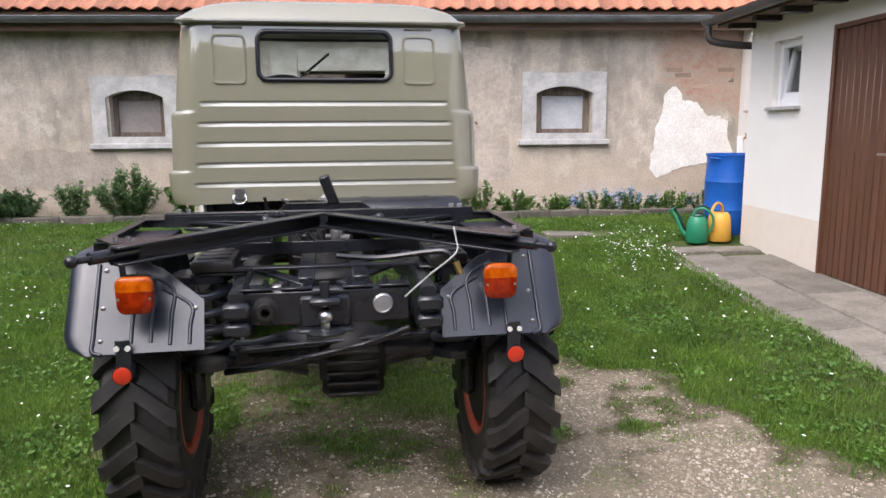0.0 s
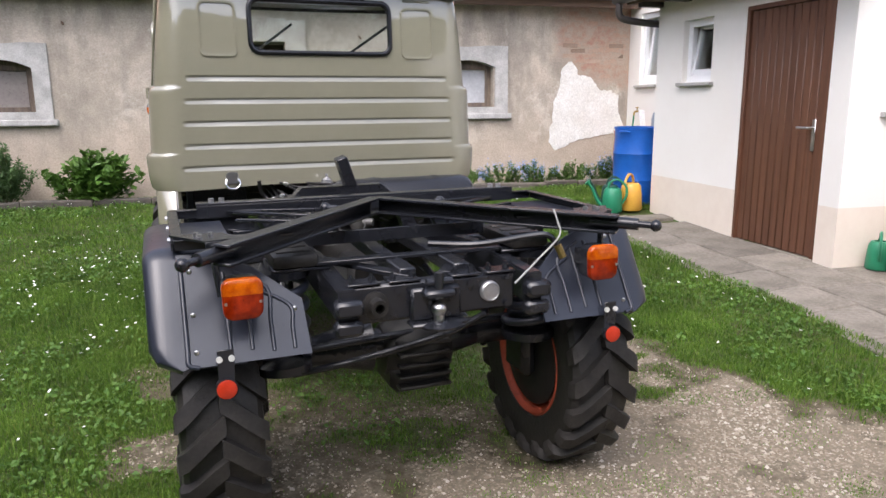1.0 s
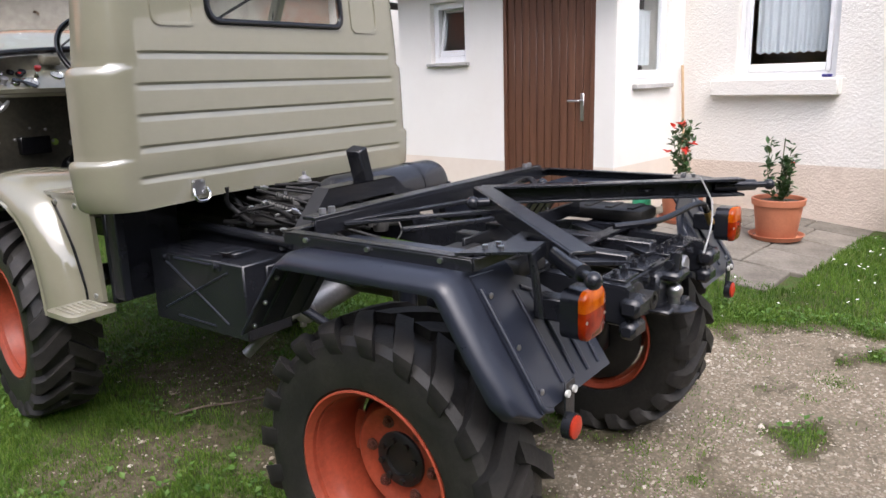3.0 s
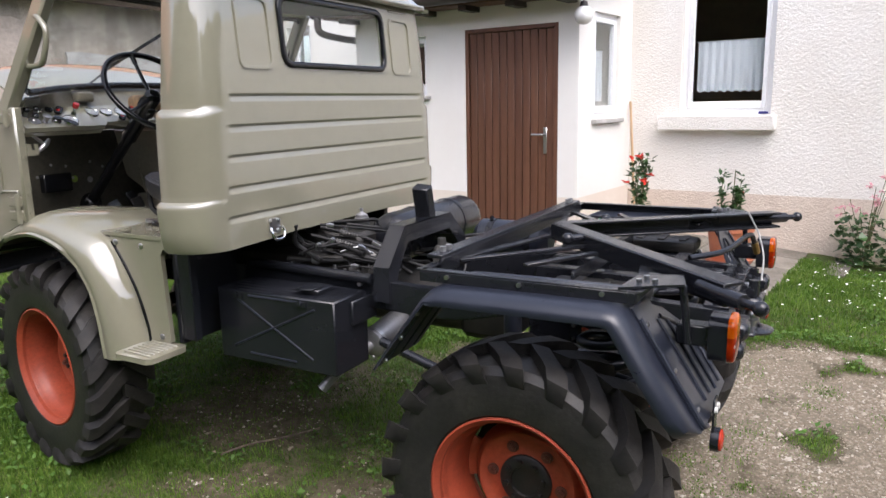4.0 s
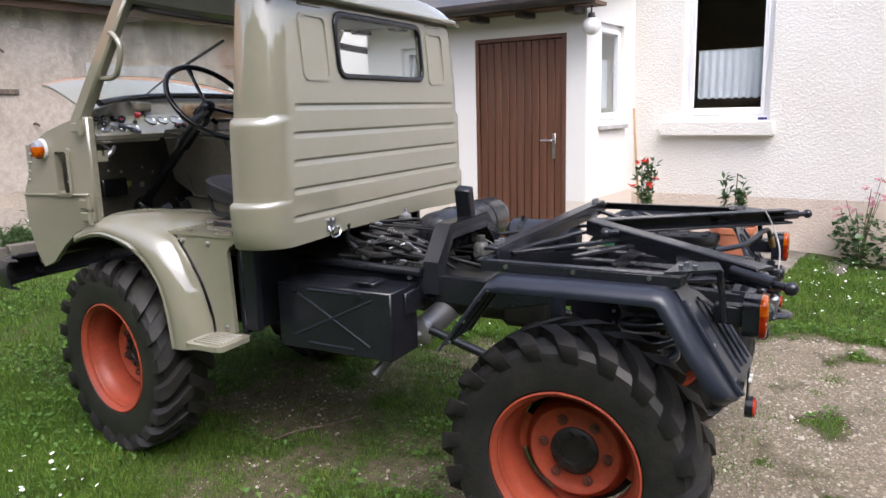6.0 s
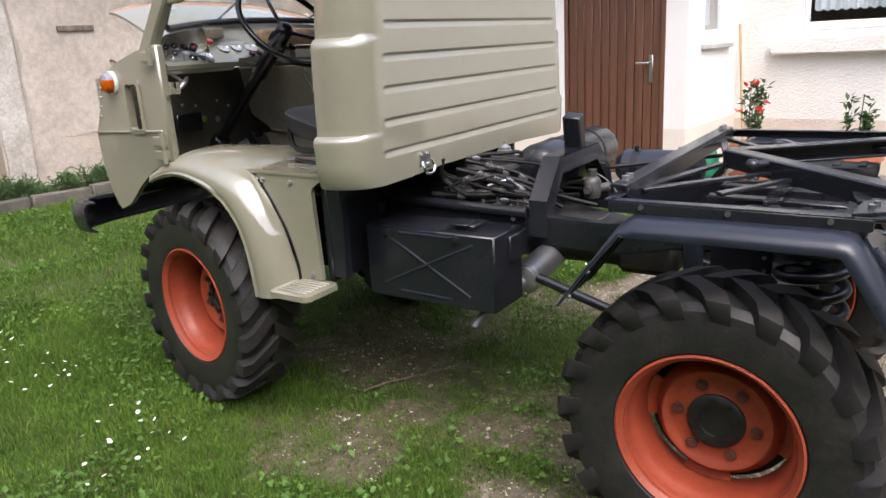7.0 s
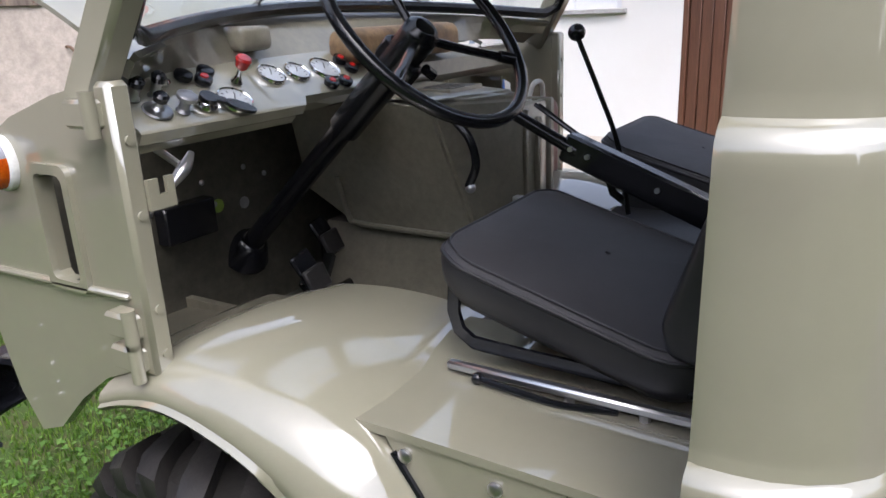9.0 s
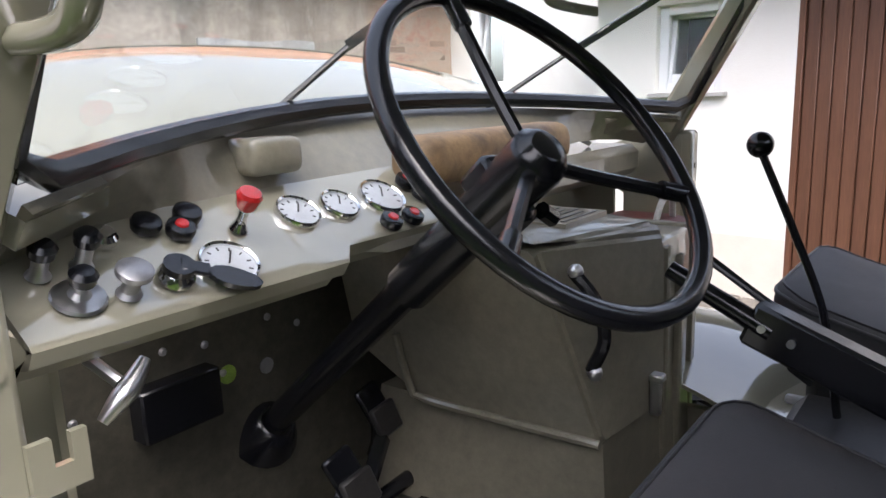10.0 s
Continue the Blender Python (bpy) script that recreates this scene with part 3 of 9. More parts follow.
def barn_window(num, u0, u1, z0, z1, pane_mat, label):
    w = thing("window_%d" % num, label, "window", HOUSE, kind="structure")
    inn = arch_outline(u0 + 0.2, u1 - 0.19, z0 + 0.12, z1 - 0.29, 0.1)
    K = len(inn)
    out = [(u0, z0), (u1, z0)] + [(u1 + (u0 - u1) * t, z1 + 0.012 * math.sin(9 * t)) for t in [k / (K - 3) for k in range(K - 2)]]
    bm = bmesh.new()
    ring_plate(bm, out, inn, 0.3, Matrix.Translation((0, BV + 0.27, 0)) @ UP)
    part("surround", bm, M_STONE, w, "pale painted stone surround with a low arch")
    part("window_sill", boxed(u0 - 0.05, u1 + 0.05, BV - 0.07, BV + 0.1, z0 - 0.05, z0 + 0.03, 0.012), M_STONE, w)
    a, b, c, d = u0 + 0.2, u1 - 0.19, z0 + 0.12, z1 - 0.19
    bm = bmesh.new()
    for x0, x1, y0, y1 in ((a, a + 0.1, c, d), (b - 0.1, b, c, d), (a, b, c, c + 0.06), (a, b, d - 0.13, d)):
        box(bm, x0, x1, BV + 0.12 + 0.01 * (x1 - x0 > 0.2), BV + 0.2, y0, y1, 0.006)
    part("window_frame", bm, M_OLDWOOD, w, "weathered wooden frame")
    part("pane", boxed(a + 0.1, b - 0.1, BV + 0.16, BV + 0.166, c + 0.06, d - 0.13), pane_mat, w, "dusty pane")


M_DUSTY2 = surface("dirty_grey_pane", (0.3, 0.27, 0.25), (0.24, 0.21, 0.2), 3, (0.2, 0.4), bump_at=None, grain=0.2)
barn_window(1, -4.0, -2.83, 1.33, 2.27, M_DUSTY2, "small arched barn window with a dull grey pane")
barn_window(2, 1.94, 3.13, 1.34, 2.3, M_DUSTY, "small arched barn window with a pale dusty pane")

# barn doorway with one plank leaf standing ajar
bdoor = thing("door_1", "grey plank barn door beside a dark open doorway", "door", HOUSE, kind="structure")
for k in range(5):
    bm = boxed(-1.15 + 0.125 * k, -1.03 + 0.125 * k, BV - 0.02 + 0.008 * (k % 2), BV + 0.02 + 0.008 * (k % 2), 0.42, 2.28, 0.004)
    part("board", bm, M_OLDWOOD, bdoor)
bm = bmesh.new()
box(bm, -1.15, -0.53, BV + 0.03, BV + 0.06, 0.75, 0.87)
box(bm, -1.15, -0.53, BV + 0.03, BV + 0.06, 1.85, 1.97)
part("batten", bm, M_OLDWOOD, bdoor)
bm = bmesh.new()
for a, b, c, d in ((-1.55, -1.17, 0.35, 2.7), (0.03, 0.3, 0.35, 2.6), (-1.17, 0.03, 2.33, 2.62)):
    vs = box(bm, a, b, BV - 0.035, BV + 0.01, c, d)
bmesh.ops.subdivide_edges(bm, edges=bm.edges, cuts=5, use_grid_fill=True)
for v in bm.verts:
    j = noise.noise(v.co * 5) * 0.035
    v.co.x += j
    v.co.y = min(v.co.y + noise.noise(v.co * 9) * 0.012, BV + 0.012)
part("door_surround", bm, surface("greyed_whitewash", (0.66, 0.62, 0.56), (0.47, 0.42, 0.36), 4, (0.85, 0.98), bump_at=(30, 0.7, 0.01), spec=0.15, grain=0.35), bdoor, "peeling whitewashed door surround")

# patch of white lime and bared bricks
bm = bmesh.new()
outline = spline([(u, z, 0) for u, z in ((3.9, 0.82), (3.8, 0.95), (3.84, 1.3), (3.9, 1.65), (3.97, 1.95), (4.07, 2.1), (4.17, 2.04), (4.22, 1.93), (4.36, 1.9), (4.5, 1.84), (4.58, 1.7), (4.75, 1.68), (4.9, 1.6), (4.93, 1.3), (4.97, 1.08), (4.7, 1.04), (4.4, 0.98), (4.1, 0.9), (3.9, 0.82))], 5)[:-1]
rim = [(p.x + 0.05 * noise.noise(Vector((p.x * 9, p.y * 9, 3))) + 0.035 * noise.noise(Vector((p.x * 30, p.y * 30, 1))), p.y + 0.045 * noise.noise(Vector((p.x * 8, p.y * 8, 7))) + 0.02 * noise.noise(Vector((p.x * 30, p.y * 30, 5)))) for p in outline]
plate(bm, rim, 0.012, Matrix.Translation((0, BV + 0.004, 0)) @ UP)
part("lime_patch", bm, M_LIME, barn, "bright white lime patch with a ragged edge")
bm = bmesh.new()
rim = [(-4.6 + 1.0 * math.cos(t) + 0.2 * noise.noise(Vector((math.cos(t) * 3, math.sin(t) * 3, 1))), 1.0 + 0.28 * math.sin(t) + 0.12 * noise.noise(Vector((math.cos(t) * 4, math.sin(t) * 4, 9)))) for t in [k / 30 * math.tau for k in range(30)]]
plate(bm, rim, 0.005, Matrix.Translation((0, BV + 0.001, 0)) @ UP)
part("plaster_patch", bm, surface("pale_plaster_patch", (0.5, 0.44, 0.37), (0.4, 0.34, 0.28), 4, (0.9, 1.0), bump_at=(30, 0.6, 0.01), grain=0.35), barn)

M_NEWPLASTER = surface("pale_beige_plaster", (0.61, 0.53, 0.45), (0.45, 0.385, 0.32), 1.6, (0.9, 1.0), bump_at=(22, 0.6, 0.012), grain=0.3, spec=0.15)
bm = bmesh.new()
rim = [(u + 0.07 * noise.noise(Vector((u * 5, z * 5, 4))), z + 0.06 * noise.noise(Vector((u * 5, z * 5, 8)))) for u, z in [(p.x, p.y) for p in spline([(u, z, 0) for u, z in ((0.33, 0.85), (0.36, 1.6), (0.34, 2.2), (0.42, 2.62), (1.0, 2.66), (1.6, 2.6), (1.78, 2.35), (1.7, 1.7), (1.76, 1.1), (1.6, 0.8), (1.0, 0.88), (0.33, 0.85))], 6)[:-1]]]
plate(bm, rim, 0.006, Matrix.Translation((0, BV + 0.002, 0)) @ UP)
part("plaster_patch", bm, M_NEWPLASTER, barn, "smooth pale beige plaster patch")
bm = bmesh.new()
rim = [(u + 0.05 * noise.noise(Vector((u * 7, z * 7, 2))), z + 0.05 * noise.noise(Vector((u * 7, z * 7, 6)))) for u, z in [(p.x, p.y) for p in spline([(u, z, 0) for u, z in ((0.31, 0.2), (0.32, 0.83), (0.6, 0.86), (0.85, 0.72), (1.05, 0.66), (1.2, 0.55), (1.2, 0.2), (0.31, 0.2))], 6)[:-1]]]
plate(bm, rim, 0.02, Matrix.Translation((0, BV + 0.012, 0)) @ UP)
part("plaster_patch", bm, M_NEWPLASTER, barn, "pale crumbling plaster at the wall foot")

# barn eaves, gutter and roof
roof = tagged(new("barn_roof"), "barn roof of red clay tiles over a zinc gutter", "roof", kind="structure")
roof.matrix_basis = HOUSE
part("eaves_board", boxed(-12, 5.6, 7.06, BV + 0.4, 2.86, 2.96, 0.01), M_EAVE, roof)
part("eaves_board", boxed(-12, 5.6, 7.02, 7.06, 2.83, 2.99, 0.005), M_EAVE, roof)
bm = bmesh.new()
sheet(bm, [[(u, 6.93 + 0.075 * math.cos(a), 3.0 + 0.075 * math.sin(a)) for a in [math.pi + k * math.pi / 8 for k in range(9)]] for u in np.linspace(-12, 4.9, 12)], 0.004)
hose(bm, [(-12, 6.855, 3.0), (4.9, 6.855, 3.0)], 0.009, 6, smooth=False)
part("gutter", bm, M_ZINC, roof)
slope = pose(0, 6.92, 3.06, 38, 0, 0)
part("roof_deck", boxed(-12, 5.6, 0, 5.6, -0.06, -0.02), M_EAVE, roof, at=slope)
part("roof_field", boxed(-12, 5.6, 1.9, 5.6, -0.02, 0.03), M_TILE, roof, at=slope)


def tile_mesh():
    bm = bmesh.new()
    rows = []
    for y in (0.0, 0.4):
        rows.append([(x, y, 0.035 + 0.022 * math.cos((x / 0.2) * math.tau * 1.0) - 0.035 * y) for x in np.linspace(0.0, 0.205, 9)])
    sheet(bm, rows, 0.014)
    me = bpy.data.meshes.new("tile")
    bmesh.ops.recalc_face_normals(bm, faces=bm.faces)
    bm.to_mesh(me)
    bm.free()
    smooth_by(me, 60)
    me.materials.append(M_TILE)
    return me


tile = tile_mesh()
rnd = random.Random(4)
for r in range(3):
    for k in range(56):
        part("tile", tile, None, roof, at=slope @ pose(-5.9 + 0.2 * k, 0.0 + 0.34 * r, 0.01 * rnd.random() + 0.012 * r, rnd.uniform(-0.8, 0.8), 0, rnd.uniform(-0.6, 0.6)))
bm = bmesh.new()
for u0, u1, r0, r1 in ((-12, -5.9, 0.0, 2.0), (-5.9, 5.4, 1.02, 2.0)):
    us = np.arange(u0, u1, 0.05)
    rows = []
    for y in np.arange(r0, r1, 0.34):
        rows.append([(u, y, 0.05 + 0.02 * math.cos(u / 0.2 * math.tau)) for u in us])
        rows.append([(u, y + 0.335, 0.03 + 0.02 * math.cos(u / 0.2 * math.tau)) for u in us])
    sheet(bm, rows, 0.012)
tagged(part("far_tiles", bm, M_TILE, roof, at=slope), kind="stuff")

# ---- porch ----
PU, PV0, PV1 = 3.98, 1.9, 4.7
porch = tagged(new("wall_porch"), "smooth white porch wall with a beige foot", "wall", kind="structure")
porch.matrix_basis = HOUSE
T = 0.28


def wall_u(bm, v0, v1, z0, z1, hs, u0, u1):
    """Like wall_with_holes, but along v."""
    b2 = bmesh.new()
    wall_with_holes(b2, v0, v1, z0, z1, hs, u0, u1)
    me = bpy.data.meshes.new("tmp")
    bmesh.ops.transform(b2, matrix=Matrix(((0, 1, 0, 0), (1, 0, 0, 0), (0, 0, 1, 0), (0, 0, 0, 1))), verts=b2.verts)
    b2.to_mesh(me)
    b2.free()
    bm.from_mesh(me)
    bpy.data.meshes.remove(me)


bm = bmesh.new()
wall_u(bm, PV0, PV1, -0.1, 2.75, [(2.115, 3.19, 0.225, 2.385), (3.69, 4.2, 1.73, 2.36)], PU, PU + T)
part("front", bm, M_PORCH, porch)
bm = bmesh.new()
wall_with_holes(bm, PU + T, 5.34, -0.1, 3.05, [(4.34, 5.0, 1.46, 2.5)], PV0, PV0 + T)
part("side", bm, M_PORCH, porch)
bm = bmesh.new()
box(bm, PU + T, 5.34, PV1 - T, PV1, -0.1, 3.0)
part("side", bm, M_PORCH, porch)

main = tagged(new("wall_house"), "white roughcast house wall with a beige foot", "wall", kind="structure")
main.matrix_basis = HOUSE
bm = bmesh.new()
wall_u(bm, -9, PV0, -0.2, 3.7, [(0.44, 1.35, 1.47, 2.95)], 5.34, 5.7)
part("roughcast", bm, M_RENDER, main)
bm = bmesh.new()
wall_u(bm, PV1, BV, -0.1, 3.7, [(6.5, 6.98, 1.76, 2.75)], 5.06, 5.4)
part("roughcast", bm, M_PORCH, main)
box_in = bmesh.new()
box(box_in, 5.7, 7.6, -1.5, 1.9, -0.2, -0.1)
box(box_in, 7.6, 7.7, -1.5, 1.9, -0.2, 3.2)
box(box_in, 5.7, 7.6, -1.6, -1.5, -0.2, 3.2)
box(box_in, 5.7, 7.6, 1.9, 2.0, -0.2, 3.2)
box(box_in, 5.7, 7.6, -1.5, 1.9, 3.1, 3.2)
part("inner_wall", box_in, surface("dim_kitchen_wall", (0.3, 0.2, 0.13), (0.22, 0.15, 0.1), 2, (0.7, 0.9), bump_at=None), main)
box_in = bmesh.new()
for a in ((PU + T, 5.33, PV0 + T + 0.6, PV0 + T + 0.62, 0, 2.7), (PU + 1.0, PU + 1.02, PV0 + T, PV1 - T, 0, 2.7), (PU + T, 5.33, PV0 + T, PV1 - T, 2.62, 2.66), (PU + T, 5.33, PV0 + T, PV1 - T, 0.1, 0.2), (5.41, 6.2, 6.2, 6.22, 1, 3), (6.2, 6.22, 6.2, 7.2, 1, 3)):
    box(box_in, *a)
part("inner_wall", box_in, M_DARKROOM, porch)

# porch roof, dark eaves and downpipe
proof = tagged(new("porch_roof"), "low porch roof with dark brown eaves", "roof", kind="structure")
proof.matrix_basis = HOUSE
bm = bmesh.new()
plate(bm, [(3.66, 2.64), (5.33, 3.12), (5.33, 3.2), (3.66, 2.72)], 3.25, Matrix.Translation((0, PV1 + 0.28, 0)) @ UP)
part("roof_slab", bm, M_DKMETAL, proof)
part("soffit", boxed(3.7, PU, PV0 - 0.2, PV1 + 0.24, 2.6, 2.632), M_EAVE, proof)
for k in range(6):
    part("rafter_end", boxed(3.72, PU, PV0 + 0.02 + 0.54 * k, PV0 + 0.12 + 0.54 * k, 2.545, 2.6, 0.005), M_DKMETAL, proof)
bm = bmesh.new()
sheet(bm, [[(3.6 + 0.06 * math.cos(a), v, 2.66 + 0.06 * math.sin(a)) for a in [math.pi + k * math.pi / 8 for k in range(9)]] for v in np.linspace(PV0 - 0.25, PV1 + 0.3, 8)], 0.004)
part("gutter", bm, M_DKMETAL, proof)
bm = bmesh.new()
hose(bm, [(3.6, PV1 + 0.22, 2.62), (3.6, PV1 + 0.22, 2.5), (3.66, PV1 + 0.2, 2.44), (3.85, PV1 + 0.12, 2.4), (4.05, PV1 + 0.06, 2.38)], 0.04, 12, 5)
part("downpipe", bm, M_DKMETAL, proof)

# plank door
door = thing("door_2", "brown painted plank house door with a steel handle", "door", HOUSE, kind="structure")
bm = bmesh.new()
box(bm, PU + 0.0, PU + 0.05, 2.115, 2.165, 0.225, 2.385, 0.004)
box(bm, PU + 0.0, PU + 0.05, 3.15, 3.19, 0.225, 2.385, 0.004)
box(bm, PU + 0.0, PU + 0.05, 2.165, 3.15, 2.345, 2.385, 0.004)
part("door_frame", bm, M_DOOR, door)
part("leaf", boxed(PU + 0.045, PU + 0.075, 2.165, 3.15, 0.235, 2.345), M_DOOR, door)
for k in range(11):
    v = 2.167 + k * 0.0893
    part("plank", boxed(PU + 0.022, PU + 0.047, v, v + 0.083, 0.24, 2.342, 0.006), M_DOOR, door)
part("handle_plate", boxed(PU + 0.012, PU + 0.021, 2.24, 2.28, 1.13, 1.39, 0.004), M_STEEL, door)
bm = bmesh.new()
hose(bm, [(PU + 0.015, 2.262, 1.32), (PU - 0.04, 2.262, 1.32), (PU - 0.045, 2.28, 1.32), (PU - 0.045, 2.385, 1.32)], 0.011, 10, 4)
part("handle", bm, M_STEEL, door)
part("threshold", boxed(PU - 0.02, PU + 0.1, 2.115, 3.19, 0.2, 0.236, 0.005), M_SLAB, door)


def casement(name, m, w, h, label, split=False, depth=0.09, ajar=False, bars=0.07):
    """A white casement in its opening, lower left corner at the origin of m: x along the wall, y outwards, z up."""
    t = tagged(new(name), label, "window", kind="structure")
    t.matrix_basis = m
    bm = bmesh.new()
    for a, b, c, d in ((0, bars, 0, h), (w - bars, w, 0, h), (bars, w - bars, 0, bars), (bars, w - bars, h - bars, h)):
        box(bm, a, b, -depth, -depth + 0.06, c, d, 0.004)
    part("window_frame", bm, M_UPVC, t)
    s = 0.045
    a0, b0 = bars - 0.02, w - bars + 0.02
    bm = bmesh.new()
    for a, b, c, d in ((a0, a0 + s, a0, h - a0), (b0 - s, b0, a0, h - a0), (a0 + s, b0 - s, a0, a0 + s + 0.03), (a0 + s, b0 - s, h - a0 - s, h - a0)):
        box(bm, a, b, -depth + 0.02, -depth + 0.075, c, d, 0.006)
    turn = pose(0, 0, 0)
    if ajar:
        turn = Matrix.Translation((0, -depth, a0)) @ pose(0, 0, 0, -9, 0, 0).inverted() @ Matrix.Translation((0, depth, -a0)) @ Matrix.Translation((0, -0.03, 0))
    sash = part("sash", bm, M_UPVC, t, at=turn)
    pane = part("pane", boxed(a0 + s, b0 - s, -depth + 0.045, -depth + 0.051, a0 + s + 0.03, h - a0 - s), M_GLASS, sash)
    pane.visible_shadow = False
    return t


def on_wall(u, v, z, deg):
    return HOUSE @ pose(u, v, z, 0, 0, deg)


def lace(m, w, h, waves, label):
    t = thing("curtain", label, "curtain", m)
    bm = bmesh.new()
    xs = np.linspace(0, w, waves * 8 + 1)
    rows = []
    for k in range(13):
        f = k / 12
        rows.append([(x, 0.012 * math.sin(x / w * waves * math.tau) * (0.5 + 0.5 * f), -h * f - (0.02 * abs(math.sin(x / w * waves * math.pi)) if k == 12 else 0)) for x in xs])
    sheet(bm, rows, 0.0015)
    part("fabric", bm, M_LACE, t)
    bm = bmesh.new()
    rod(bm, (-0.02, 0, 0.005), (w + 0.02, 0, 0.005), 0.006, 8)
    part("rod", bm, M_STEEL, t)


# small tilted window beside the door, looking towards -u
casement("window_3", on_wall(PU, 3.69, 1.73, 90), 0.51, 0.63, "small white casement window tilted open", ajar=True, depth=0.12)
part("window_sill", boxed(PU - 0.05, PU + 0.02, 3.64, 4.24, 1.69, 1.725, 0.006), M_STONE, porch)
# narrow side window
casement("window_4", on_wall(5.0, PV0, 1.46, 180), 0.66, 1.04, "narrow white window with a lace curtain", depth=0.1)
part("window_sill", boxed(4.29, 5.05, PV0 - 0.05, PV0 + 0.02, 1.41, 1.455, 0.006), M_STONE, porch)
lace(on_wall(4.44, PV0 + 0.16, 2.15, 0), 0.46, 0.5, 5, "white lace half curtain behind the narrow window")
# kitchen window
casement("window_5", on_wall(5.34, 0.44, 1.47, 90), 0.91, 1.48, "large white kitchen window with a half curtain", depth=0.13, bars=0.08)
part("window_sill", boxed(5.22, 5.36, 0.38, 1.55, 1.31, 1.465, 0.012), M_RENDER, main)
lace(on_wall(5.56, 1.24, 2.22, -90), 0.73, 0.5, 9, "white pleated lace half curtain behind the kitchen window")
part("latch", boxed(5.31, 5.33, 0.46, 0.55, 1.475, 1.5, 0.004), surface("blue_tape", (0.03, 0.03, 0.2), (0.02, 0.02, 0.15), 5, (0.4, 0.5), bump_at=None), main)
# tall window in the back corner
casement("window_6", on_wall(5.06, 6.5, 1.76, 90), 0.48, 0.99, "white window in the back corner, tilted open", depth=0.1, ajar=True)
part("window_sill", boxed(5.0, 5.08, 6.45, 7.03, 1.72, 1.755, 0.006), M_STONE, main)

# ---- paving ----
slabs = tagged(new("pavement"), "path of worn square concrete slabs along the house", "pavement", kind="structure")
slabs.matrix_basis = HOUSE


def slab_mesh(w, d):
    bm = bmesh.new()
    box(bm, -w / 2, w / 2, -d / 2, d / 2, -0.05, 0.0, 0.007)
    bmesh.ops.recalc_face_normals(bm, faces=bm.faces)
    me = bpy.data.meshes.new("slab")
    bm.to_mesh(me)
    bm.free()
    me.materials.append(M_SLAB)
    return me


def uv_land(u, v):
    return float(land(CA * u + SA * v, -SA * u + CA * v))


rnd = random.Random(8)
s_mesh, s_half = slab_mesh(0.485, 0.485), slab_mesh(0.485, 0.235)


def lay(u, v, me=None):
    du = (uv_land(u + 0.2, v) - uv_land(u - 0.2, v)) / 0.4
    dv = (uv_land(u, v + 0.2) - uv_land(u, v - 0.2)) / 0.4
    z = uv_land(u, v) + 0.006 + rnd.uniform(-0.003, 0.003)
    part("slab", me or s_mesh, None, slabs, at=Matrix.Translation((u, v, z)) @ Euler((math.atan(dv) + rnd.uniform(-0.006, 0.006), -math.atan(du) + rnd.uniform(-0.006, 0.006), rnd.uniform(-0.008, 0.008))).to_matrix().to_4x4())


for i in range(8):
    for j in range(2):
        lay(3.72 - 0.495 * j, 0.24 + 0.495 * i + (0.12 if j else 0))
for i in range(4):
    for j in range(3):
        lay(4.22 + 0.495 * j, 0.24 + 0.495 * i - (0.1 if j % 2 else 0))
for u, v in ((3.72, 4.28), (3.3, 4.35)):
    lay(u, v, s_half)
stone = thing("stepping_stone", "flat grey flagstone lying in the grass", "flagstone", HOUSE @ pose(2.33, 5.37, uv_land(2.33, 5.37) + 0.012, 1, 2, 4))
bm = bmesh.new()
plate(bm, [(x + 0.03 * noise.noise(Vector((x * 4, y * 4, 0))), y) for x, y in rounded(-0.42, 0.42, -0.16, 0.16, 0.06, 3)], 0.05, Matrix.Translation((0, 0, -0.04)))
part("stone", bm, M_SLAB, stone)

# low row of kerb stones before the barn
kerbs = tagged(new("kerb"), "row of old dark kerb stones edging the barn bed", "kerb", kind="structure")
kerbs.matrix_basis = HOUSE
rnd = random.Random(5)
u = -7.0
while u < 4.6:
    L = rnd.uniform(0.35, 0.8)
    bm = boxed(0, L - 0.015, -0.05, 0.05, -0.08, 0.1 + rnd.uniform(-0.012, 0.012), 0.014)
    part("kerb_stone", bm, M_KERB, kerbs, at=pose(u, 6.62 + rnd.uniform(-0.02, 0.02), uv_land(u, 6.62), 0, rnd.uniform(-1.5, 1.5), rnd.uniform(-1.5, 1.5)))
    u += L

# ---- truck ----
M_OLIVE = surface("glossy_olive_paint", (0.245, 0.234, 0.17), (0.228, 0.218, 0.158), 1.5, (0.5, 0.6), bump_at=(5, 0.02, 0.01), coat=1.0, grain=0.05, spec=0.08)
M_CABIN = surface("scuffed_olive_paint", (0.21, 0.195, 0.142), (0.165, 0.152, 0.11), 5, (0.4, 0.55), bump_at=(9, 0.05, 0.01), coat=0.8, grain=0.25)
# the cab's olive darkened to carry the footwell's shade, with uneven grain
M_FOOT = surface("footwell_shade_olive_paint", (0.1, 0.094, 0.07), (0.06, 0.056, 0.041), 4, (0.4, 0.6), bump_at=(20, 0.2, 0.006), coat=0.3, grain=0.5)
M_BLACK = surface("black_chassis_paint", (0.0105, 0.0115, 0.015), (0.016, 0.017, 0.021), 4, (0.2, 0.3), bump_at=(14, 0.06, 0.004), grain=0.1)
M_FENDER = surface("black_fender_paint", (0.016, 0.019, 0.029), (0.024, 0.028, 0.04), 3, (0.24, 0.36), bump_at=(9, 0.1, 0.006), grain=0.1)
M_RUBBER = surface("dusty_tyre_rubber", (0.017, 0.0166, 0.0166), (0.034, 0.0315, 0.0285), 7, (0.35, 0.58), bump_at=(60, 0.4, 0.004), grain=0.5, spec=0.42)
